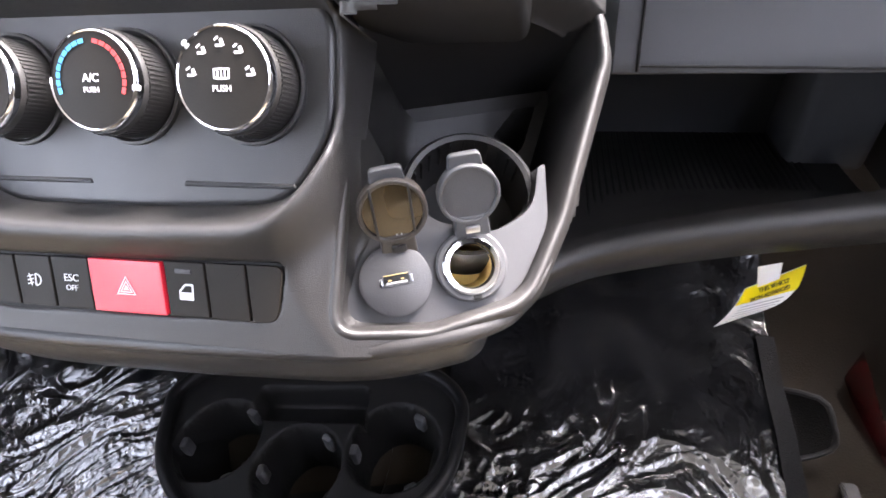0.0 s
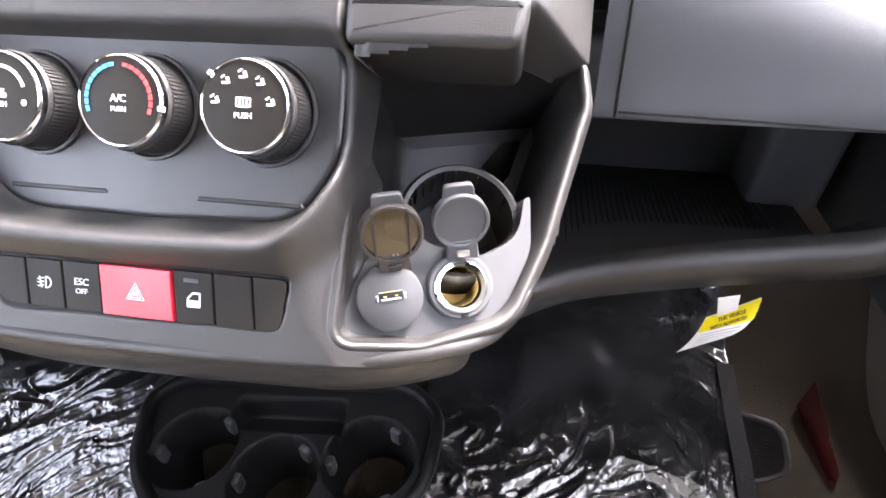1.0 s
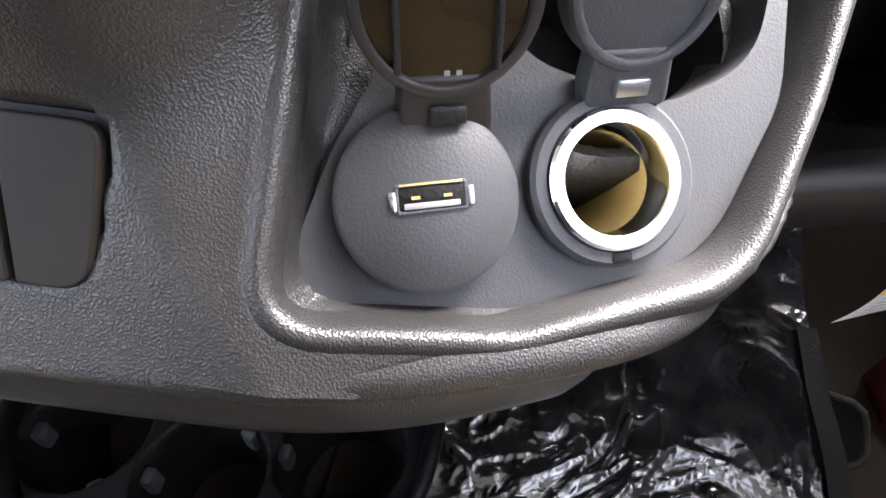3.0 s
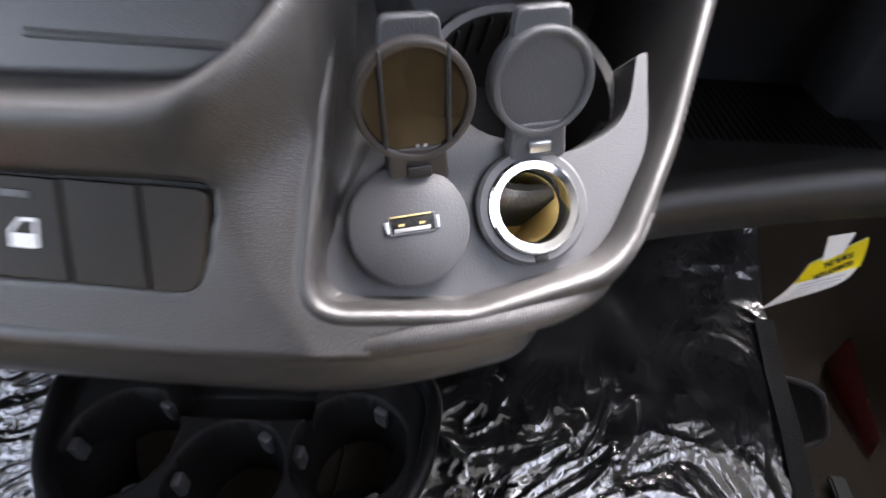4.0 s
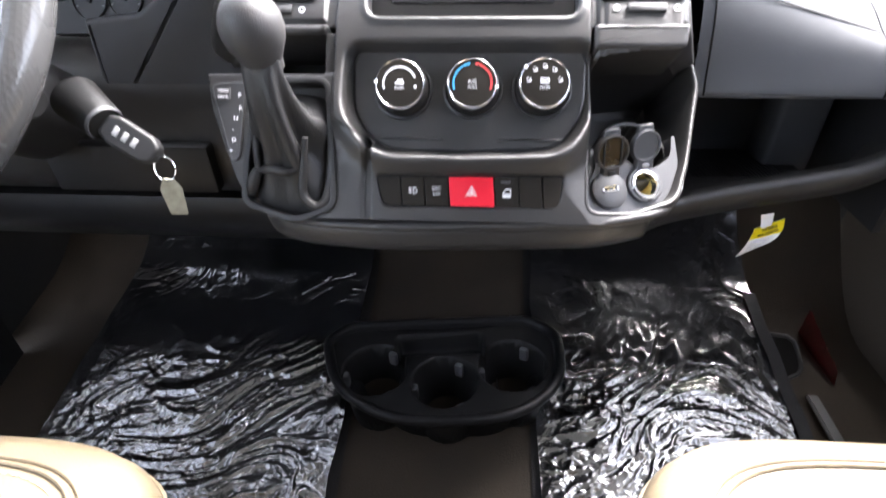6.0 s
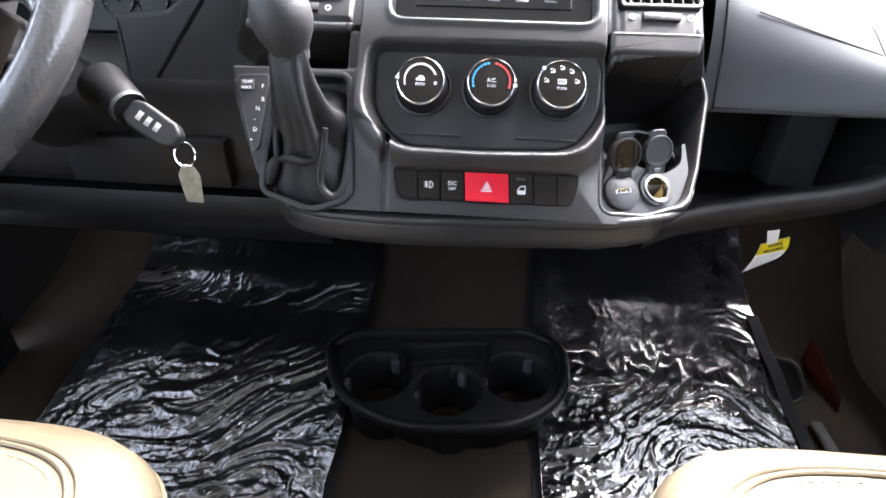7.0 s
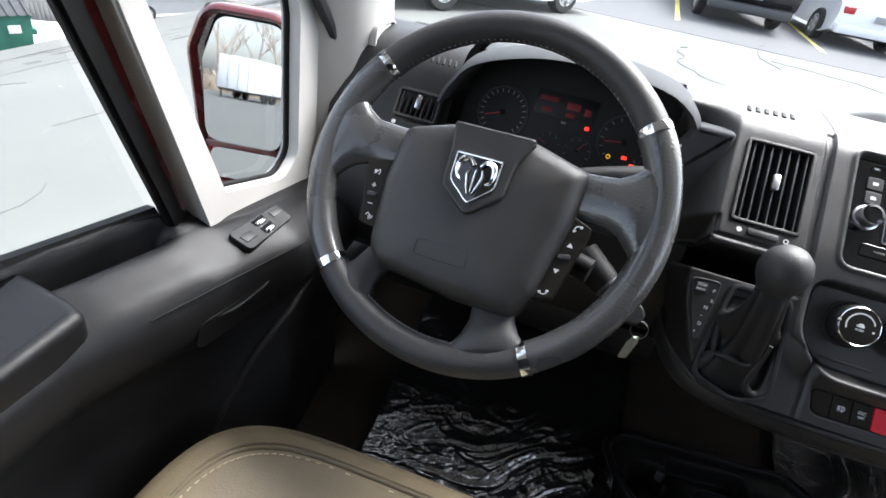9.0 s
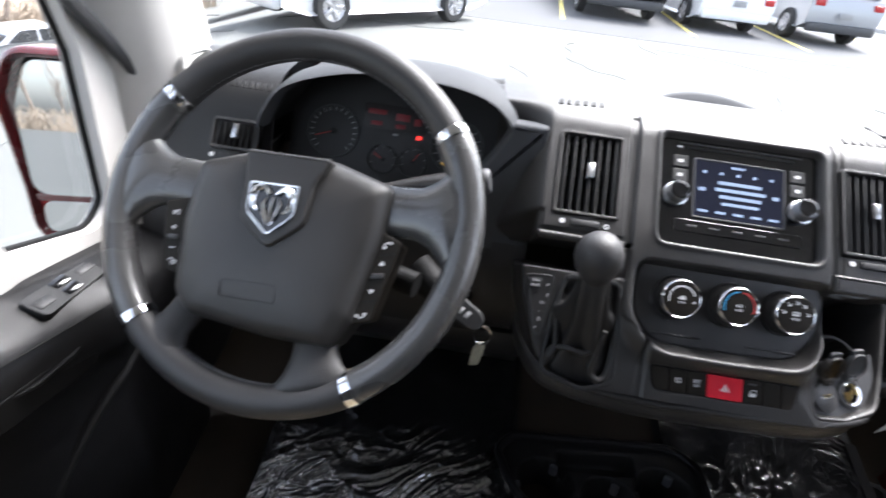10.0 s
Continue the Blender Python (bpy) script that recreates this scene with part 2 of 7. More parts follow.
def moved(bm, x=0, y=0, z=0, rx=0, ry=0, rz=0):
    bmesh.ops.transform(bm, matrix=pose(x, y, z, rx, ry, rz), verts=bm.verts)
    return bm


def axes4(o, x, u, n):
    m = Matrix((tuple(x), tuple(u), tuple(n))).transposed().to_4x4()
    m.translation = o
    return m


def outline_distance(px, py, loop):
    """Signed distance of many places to an outline, minus inside."""
    lp = np.array(loop)
    best, inside = np.full(px.shape, 1e9), np.zeros(px.shape, bool)
    for (ax, ay), (bx, by) in zip(lp, np.roll(lp, -1, 0)):
        ex, ey = bx - ax, by - ay
        t = np.clip(((px - ax) * ex + (py - ay) * ey) / (ex * ex + ey * ey + 1e-15), 0, 1)
        best = np.minimum(best, (px - ax - t * ex) ** 2 + (py - ay - t * ey) ** 2)
        cross = ((ay > py) != (by > py)) & (px < ex * (py - ay) / (ey + 1e-15) + ax)
        inside ^= cross
    return np.where(inside, -1, 1) * np.sqrt(best)


def ease(x, a, b):
    t = np.clip((x - a) / (b - a), 0, 1)
    return t * t * (3 - 2 * t)


def superpath(cx, cy, a, b, e=2.6, n=48):
    out = []
    for k in range(n):
        t = 2 * math.pi * k / n
        c, s = math.cos(t), math.sin(t)
        out.append((cx + a * math.copysign(abs(c) ** (2 / e), c), cy + b * math.copysign(abs(s) ** (2 / e), s)))
    return out


# ---- the dashboard's middle: one moulded shell over a bent profile ----
FLOOR = 0.16
TILT_V = np.array([-0.12, -0.060, -0.045, 0.112, 0.155, 0.274, 0.315, 0.36, 0.42, 0.60])
TILT_A = np.radians([-20, -8, 33, 33, 46, 46, 84, 88, 100, 103])
VS = np.concatenate([np.arange(-0.0405, 0.315, 0.0015), np.arange(0.315, 0.50, 0.006)])


def profile(v):
    """Place (y, z) and lean of the middle's face at v metres up along it from the switch row's upper edge."""
    s = np.linspace(0, v, 60)
    a = np.interp(s, TILT_V, TILT_A)
    return -0.034 + np.trapz(np.sin(a), s), 0.649 + np.trapz(np.cos(a), s), float(np.interp(v, TILT_V, TILT_A))


def on_face(x, v, h=0.0):
    y, z, a = profile(v)
    n, u = Vector((0, -math.cos(a), math.sin(a))), Vector((0, math.sin(a), math.cos(a)))
    return axes4(Vector((x, y, z)) + n * h, (1, 0, 0), u, n)


B0 = Vector((0.129, -0.018, 0.628))
BX, BU, BN = Vector((0.93858, 0.34507, 0)), Vector((-0.23798, 0.64730, 0.72414)), Vector((0.24988, -0.67966, 0.68966))
BIN = axes4(B0, BX, BU, BN)


def bin_sink(lx):
    """The right-hand side of the bin's rim turns back towards the dash."""
    return -0.016 * ease(np.asarray(lx, float), 0.045, 0.125)


BIN_LOOP = rounded([(-0.033, -0.019, 0.012), (0.012, -0.027, 0.03), (0.060, -0.0215, 0.03), (0.087, 0.015, 0.06), (0.1275, 0.092, 0.03), (0.129, 0.119, 0.008), (0.005, 0.1226, 0.008), (-0.012, 0.060, 0.05)], 0.01, 7)
CLIMATE_LOOP = rounded([(-0.115, 0.120, 0.02), (-0.114, 0.055, 0.05), (-0.085, 0.021, 0.06), (0.0, 0.0205, 0.3), (0.083, 0.024, 0.06), (0.106, 0.060, 0.05), (0.107, 0.122, 0.02)], 0.02, 7)
STRIP_LOOP = rounded([(-0.087, 0.001, 0.006), (0.085, 0.003, 0.006), (0.080, -0.0265, 0.012), (-0.079, -0.0295, 0.012)], 0.006, 6)
RADIO_LOOP = rounded([(-0.097, 0.143, 0.014), (0.093, 0.143, 0.014), (0.095, 0.285, 0.010), (-0.099, 0.285, 0.010)], 0.01, 6)
SHIFT_LOOP = rounded([(-0.253, 0.097, 0.008), (-0.247, 0.055, 0.04), (-0.221, -0.015, 0.05), (-0.180, -0.055, 0.04), (-0.118, -0.0640, 0.05), (-0.092, -0.0640, 0.01), (-0.092, 0.034, 0.01), (-0.117, 0.060, 0.04), (-0.119, 0.097, 0.006)], 0.01, 6)
BOOT_LOOP = rounded([(-0.196, 0.086, 0.010), (-0.131, 0.086, 0.012), (-0.124, -0.030, 0.014), (-0.160, -0.044, 0.03), (-0.210, -0.028, 0.014), (-0.208, 0.010, 0.03)], 0.01, 6)
LEFT_POD = rounded([(-0.236, 0.136, 0.006), (-0.131, 0.136, 0.006), (-0.130, 0.56, 0.004), (-0.246, 0.56, 0.004)], 0.006, 5)
RIGHT_POD = rounded([(0.112, 0.1053, 0.002), (0.187, 0.1053, 0.004), (0.196, 0.56, 0.004), (0.116, 0.56, 0.004)], 0.006, 5)
MIDDLE = rounded([(-0.120, -0.09, 0.004), (0.093, -0.09, 0.004), (0.100, 0.0, 0.03), (0.111, 0.05, 0.03), (0.112, 0.56, 0.004), (-0.1275, 0.56, 0.004), (-0.1275, 0.05, 0.01), (-0.092, 0.03, 0.01), (-0.092, -0.09, 0.004)], 0.01, 5)


def shell_height(x, v):
    sv = np.minimum(v, 0.125)
    px, py, pz = x, -0.034 + 0.5446 * sv, 0.649 + 0.8387 * sv
    off = (px - B0.x) * BN.x + (py - B0.y) * BN.y + (pz - B0.z) * BN.z
    hb = (0.012 - off) / 0.9457
    deep = -0.085
    h = np.full(x.shape, deep)
    # the bin's plate, lower right
    wy, wz = py - 0.8387 * hb, pz + 0.5446 * hb
    lx = (x - B0.x) * BX.x + (wy - B0.y) * BX.y
    lu = (x - B0.x) * BU.x + (wy - B0.y) * BU.y + (wz - B0.z) * BU.z
    hb = hb + bin_sink(lx)
    d_bin = outline_distance(lx, lu, BIN_LOOP)
    plate = np.minimum(hb, 0.0)
    plate = plate - 0.016 * ease(-d_bin, -0.0015, 0.003)
    reach = ease(0.0055 - d_bin, 0.0, 0.0030) * (1 - ease(lx, 0.045, 0.065))
    low = ease(-lu, -0.035, 0.012)
    grow = np.maximum(reach, ease(np.interp(lx, [-0.03, 0.0], [0.014, 0.0065]) - d_bin, 0.0, 0.0035) * low)
    grow = np.maximum(grow, ease(0.07 - d_bin, 0.0, 0.01) * ease(0.004 + 0.28 * lu - lx, 0.0, 0.012) * (v > -0.043) * (v < 0.11))
    h = np.where(x > 0.06, deep + (plate - deep) * grow, h)
    # shifter panel, pods and middle
    for loop, level, soft in ((SHIFT_LOOP, -0.003, 0.006), (LEFT_POD, 0.0, 0.005), (RIGHT_POD, 0.0, 0.005)):
        d = outline_distance(x, v, loop)
        h = np.maximum(h, deep + (level - deep) * ease(-d, -0.001, soft))
    d = outline_distance(x, v, MIDDLE)
    blend = np.clip((0.002 - d) / np.interp(v, [0.025, 0.065], [0.026, 0.010]), 0, 1)
    blend = blend * blend * (3 - 2 * blend)
    left = ease(-d, -0.0005, 0.003)
    blend = np.where(x < 0, left, blend)
    near = np.where((x > 0.05) & (x < 0.128) & (v < 0.11), np.maximum(h, -0.06), h)
    h = near + (np.maximum(0.0, near) - near) * blend
    # the rolled lip round the climate panel, and its recess
    d = outline_distance(x, v, CLIMATE_LOOP)
    h += 0.0125 * np.exp(-(((d - 0.0065) / np.where(d > 0.0065, 0.0125, 0.0065)) ** 2)) * ease(-v, -0.115, -0.02)
    h -= 0.0165 * ease(-d, -0.004, 0.004) * ease(-v, -0.126, -0.110)
    between = (v > 0.135) & (x > -0.238) & (x < 0.19)
    h = np.where(between, np.maximum(h, -0.0045), h)
    top = (x < 0.197) & (x > -0.238) & (v > 0.285)
    h = np.where(top, np.maximum(h, -0.0012 - 0.012 * ease(-v, -0.31, -0.285)), h)
    pane = (x > -0.135) & (x < -0.075) & (v < 0.13) & (outline_distance(x, v, CLIMATE_LOOP) > 0.005)
    h = np.where(pane, np.maximum(h, -0.0045), h)
    flank = (x < -0.230) & (v > 0.13)
    h = np.where(flank, np.maximum(h, -0.11 * (1 - 0.97 * ease(v, 0.255, 0.31)) * np.clip((-0.234 - x) / 0.066, 0, 1) ** 1.35 - 0.05 * ease(-v, -0.165, -0.13)), h)
    flank = (x > 0.180) & (v > 0.116)
    h = np.where(flank, np.maximum(h, -0.10 * ease(x, 0.180, 0.240) - 0.05 * ease(-v, -0.140, -0.116)), h)
    seam_gap = (x > 0.110) & (x < 0.135) & (v > 0.107)
    h = np.where(seam_gap, np.maximum(h, -0.0018), h)
    h -= 0.0045 * ease(-outline_distance(x, v, STRIP_LOOP), 0.0, 0.0015)
    h -= 0.014 * ease(-outline_distance(x, v, RADIO_LOOP), 0.0, 0.0035)
    h += 0.002 * np.exp(-(((outline_distance(x, v, RADIO_LOOP) - 0.003) / 0.003) ** 2))
    h -= 0.016 * ease(-outline_distance(x, v, BOOT_LOOP), 0.0, 0.004)
    for vx in (-0.182, 0.152):
        loop = rounded([(vx - 0.038, 0.158), (vx + 0.036, 0.160), (vx + 0.036, 0.268), (vx - 0.040, 0.264)], 0.005, 4)
        h -= 0.022 * ease(-outline_distance(x, v, loop), 0.0, 0.002)
    return h, d_bin


def build_shell():
    xs = np.concatenate([np.arange(-0.300, 0.262, 0.0015)])
    gx, gv = np.meshgrid(xs, VS)
    h, d_bin = shell_height(gx, gv)
    prof = np.array([profile(v) for v in VS])
    y = prof[:, 0][:, None] - np.cos(prof[:, 2])[:, None] * h
    z = prof[:, 1][:, None] + np.sin(prof[:, 2])[:, None] * h
    co = np.stack([gx, y, z], -1).reshape(-1, 3)
    nv, nx = gx.shape
    i = np.arange(nv * nx).reshape(nv, nx)
    quads = np.stack([i[:-1, :-1], i[:-1, 1:], i[1:, 1:], i[1:, :-1]], -1).reshape(-1, 4)
    keep_hole = ((d_bin < -0.0045) & (gv < 0.118) & (gx > 0.06)).reshape(-1)
    deep = (h < -0.082).reshape(-1)
    gone = keep_hole[quads].all(1) | deep[quads].all(1)
    quads = quads[~gone]
    used = np.unique(quads)
    remap = np.full(nv * nx, -1)
    remap[used] = np.arange(len(used))
    me = bpy.data.meshes.new("console_shell")
    me.from_pydata(co[used].tolist(), [], remap[quads].tolist())
    for p in me.polygons:
        p.use_smooth = True
    me.materials.append(PLASTIC)
    return me


console = thing("center_console", (0, 0.05, 0.55), "black grained plastic centre console of a van's dashboard", "dashboard console")
shell = new("console_shell", build_shell())
put(shell, console)

# tub behind the open bin, and the raised socket panel in it
hole = inset(BIN_LOOP, 0.003)
tub_rows = [[tuple(BIN @ Vector((x, u, 0.004 + bin_sink(x)))) for x, u in hole]]
for dep, sh in ((-0.004, 0.001), (-0.03, 0.004), (-0.06, 0.008), (-0.085, 0.012), (-0.09, 0.02)):
    tub_rows.append([tuple(BIN @ Vector((x + 0.10 * -dep, u, dep + bin_sink(x) * (1 + dep / 0.09)))) for x, u in inset(BIN_LOOP, 0.003 + sh)])
tub = from_grid(tub_rows, close_v=True)
tub.faces.new([tub.verts[-len(hole) + k] for k in range(len(hole))]) if tub.verts.ensure_lookup_table() is None else None
rim_rows = [[(x, u, h + float(bin_sink(x))) for x, u in inset(BIN_LOOP, -g)] for g, h in ((0.0112, -0.085), (0.0106, -0.03), (0.0097, -0.010), (0.0082, 0.0006), (0.0063, 0.0064), (0.0044, 0.0099), (0.0028, 0.0118), (0.0015, 0.0126), (0.0006, 0.0129), (-0.0006, 0.0127), (-0.0015, 0.0118), (-0.0022, 0.0100), (-0.0027, 0.0070), (-0.0031, 0.003), (-0.0034, -0.006))]
wpart("bin_rim", from_grid(rim_rows, close_v=True), PLASTIC, console, "rounded rim of the open bin", 70, m=BIN)
edge_top = [(-0.0312, -0.0165, 0.006), (-0.0250, 0.008, 0.006), (-0.0175, 0.033, 0.006), (-0.0100, 0.060, 0.006), (-0.0020, 0.085, 0.006)]
edge_low = [(-0.0285, -0.0125, -0.002), (-0.0165, 0.011, -0.002), (-0.0074, 0.0236, -0.002), (0.0000, 0.040, -0.006), (0.006, 0.066, -0.030)]
wpart("bin_side", from_grid([[Vector(a).lerp(Vector(b), f) - Vector((0, 0, 0.004 * math.sin(math.pi * f))) for f in (0, 0.25, 0.5, 0.75, 1)] for a, b in zip(edge_top, edge_low)]), PLASTIC, console, "curved side of the bin", 80, m=BIN)
wpart("bin_liner", tub, PLASTIC, console, "deep open storage bin", 50)

PANEL = rounded([(-0.030, -0.015, 0.006), (0.012, -0.0235, 0.03), (0.058, -0.019, 0.03), (0.080, 0.014, 0.03), (0.0842, 0.0435, 0.002), (0.0805, 0.0425, 0.002), (0.074, 0.022, 0.02), (0.052, 0.014, 0.02), (0.022, 0.026, 0.02), (0.016, 0.042, 0.01), (0.000, 0.040, 0.004), (-0.0074, 0.0236, 0.01), (-0.0165, 0.011, 0.02)], 0.008, 6)
wpart("socket_panel", pierced(PANEL, [circle(0.0110, 40, 0.0378, 0.0002)], -0.02, 0.0), PLASTIC_LIGHT, console, "grey socket panel in the bin", m=BIN)

# the round cup well behind the panel
well = joined(lathe([(0.031, -0.05), (0.031, 0.004), (0.0335, 0.005), (0.036, 0.002), (0.036, -0.05)], 40), lathe([(0.0, -0.045), (0.031, -0.045)], 40))
wpart("cup_well", well, PLASTIC_DARK, console, "round cup well with a ribbed wall", m=BIN @ pose(0.0450, 0.0360, -0.016, -14, 0, 0))
for k in range(26):
    a = 20 + k * 12.5
    rib = rbox(0.002, 0.0012, 0.02, 0.0004, 1)
    wpart("rib", rib, PLASTIC_DARK, console, m=BIN @ pose(0.0450, 0.0360, -0.016, -14, 0, 0) @ pose(0, 0, 0, 0, 0, a) @ pose(0.0305, 0, -0.008))


# ---- sockets ----
def make_cap(parent, r, material, inner, x, u, tilt, label):
    """A round hinged cover standing open."""
    m = BIN @ pose(x, u, 0.002, tilt, 0, 0)
    body = slab(circle(r, 40, 0, r + 0.004), -0.0025, 0.0025, 0.001)
    cap = wpart("cap", body, material, parent, label, m=m)
    sub("cap_rim", band(circle(r, 40, 0, r + 0.004), circle(r * 0.86, 40, 0, r + 0.004), 0.002, 0.0045, 0.0008), material, cap, m=m)
    sub("cap_face", slab(circle(r * 0.86, 40, 0, r + 0.004), 0.0024, 0.0029, 0.0002), inner, cap, m=m)
    sub("cap_tab", slab(rounded([(-0.009, r * 1.75), (0.009, r * 1.75), (0.0075, r * 2 + 0.0085), (-0.0075, r * 2 + 0.0085)], 0.003), -0.003, 0.001, 0.0008), PLASTIC_GREY, cap, m=m)
    sub("hinge", slab(rounded([(-0.009, -0.0035), (0.009, -0.0035), (0.008, 0.008), (-0.008, 0.008)], 0.002), -0.003, 0.0035, 0.001), material, cap, m=m)
    sub("hinge_pin", rbox(0.007, 0.0035, 0.003, 0.0006), SATIN if inner is not AMBER else PLASTIC_DARK, cap, m=m @ pose(0, 0.001, 0.0035))
    return cap, m


CAP_BROWN = surface("brown-grey plastic", (0.030, 0.026, 0.023), 0.4, grain=0.1)
usb = thing("usb_port", tuple(B0), "grey round USB port with its smoked cover open", "USB port")
wpart("disc", lathe([(0, 0), (0.0165, 0), (0.0175, -0.0008), (0.0176, -0.004)][::-1] + [(0, 0)], 48), PLASTIC_LIGHT, usb, m=BIN @ pose(0, 0, 0.0045))
wpart("socket_shell", band(rounded([(-0.0068, -0.0028), (0.0068, -0.0028), (0.0068, 0.0028), (-0.0068, 0.0028)], 0.0006, 3), rounded([(-0.0061, -0.0022), (0.0061, -0.0022), (0.0061, 0.0022), (-0.0061, 0.0022)], 0.0004, 3), 0.0035, 0.0050, 0.0002), PLASTIC_GREY, usb, m=BIN @ pose(0.0005, 0.0005, 0))
wpart("socket_mouth", rbox(0.0122, 0.0044, 0.0005, 0.0001), BLACK, usb, m=BIN @ pose(0.0005, 0.0005, 0.0046))
wpart("tongue", rbox(0.0105, 0.0011, 0.0006, 0.0002), PRINT_GREY, usb, m=BIN @ pose(0.0005, -0.0009, 0.0049))
for k in range(2):
    wpart("contact", rbox(0.0016, 0.0006, 0.0004, 0), BRASS, usb, m=BIN @ pose(-0.0025 + 0.0060 * k, 0.0006, 0.0050))
for sx in (-1, 1):
    wpart("shield_tab", rbox(0.0014, 0.0036, 0.0006, 0.0003), SATIN, usb, m=BIN @ pose(0.0005 + sx * 0.0073, 0.0002, 0.0048))
wpart("top_edge", rbox(0.0118, 0.0004, 0.0005, 0.0001), BRASS, usb, m=BIN @ pose(0.0005, 0.0030, 0.0049))
cap_u, mcap = make_cap(usb, 0.0164, CAP_BROWN, AMBER, 0.0048, 0.0163, 34, "smoked translucent cover, open")
for sx in (-1, 1):
    sub("rail", rbox(0.0012, 0.026, 0.0022, 0.0005), PLASTIC_DARK, cap_u, m=mcap @ pose(sx * 0.0088, 0.0215, 0.0036))
bmx = joined(rbox(0.0010, 0.0022, 0.0003, 0), moved(rbox(0.0010, 0.0022, 0.0003, 0), 0.0022, 0, 0))
sub("mark", bmx, PRINT_GREY, cap_u, m=mcap @ pose(0, 0.0075, 0.0030))

socket = thing("power_socket", tuple(BIN @ Vector((0.0375, 0, 0))), "12-volt power socket with bright ring and open grey cover", "power socket")
MS2 = BIN @ pose(0.0378, 0.0002, 0)
wpart("flange", lathe([(0.0176, -0.003), (0.0176, 0.0025), (0.0166, 0.0035), (0.0145, 0.0035), (0.0140, 0.0028)], 48), PLASTIC_LIGHT, socket, m=MS2)
wpart("ring", lathe([(0.0141, 0.0026), (0.0141, 0.0042), (0.0134, 0.0048), (0.0112, 0.0044), (0.0107, 0.0030), (0.0107, -0.004)], 48), CHROME, socket, "bright metal ring", m=MS2)
wpart("liner", joined(lathe([(0.0107, -0.003), (0.0104, -0.034)], 48), lathe([(0.0104, -0.034), (0.0, -0.034)], 48)), BRASS, socket, "brass-coloured inner sleeve", m=MS2)
wpart("pin", lathe([(0.0032, -0.034), (0.0032, -0.028), (0.0022, -0.026), (0, -0.0255)], 20), BRASS, socket, m=MS2)
wpart("notch", rbox(0.0042, 0.0024, 0.0012, 0.0003), BLACK, socket, m=MS2 @ pose(0.0, -0.0155, 0.0033))
make_cap(socket, 0.0150, PLASTIC_GREY, PLASTIC_GREY, 0.0413, 0.0187, 32, "grey cover, open")


# ---- climate panel ----
climate = thing("climate_panel", tuple(on_face(0, 0.08, 0).translation), "black heater panel with three rotary knobs", "climate control")
bez = slab(inset(CLIMATE_LOOP, 0.0030), -0.020, -0.0135, 0.003)
CM = on_face(0, 0, 0)
wpart("bezel", bez, BEZEL, climate, m=CM)
for sx in (-0.055, 0.055):
    wpart("crease", slab(rounded([(sx - 0.03, 0.0345), (sx + 0.03, 0.0345), (sx + 0.0285, 0.0372), (sx - 0.0285, 0.0372)], 0.0012), -0.0150, -0.0127, 0.0012, 4), BEZEL, climate, m=CM)


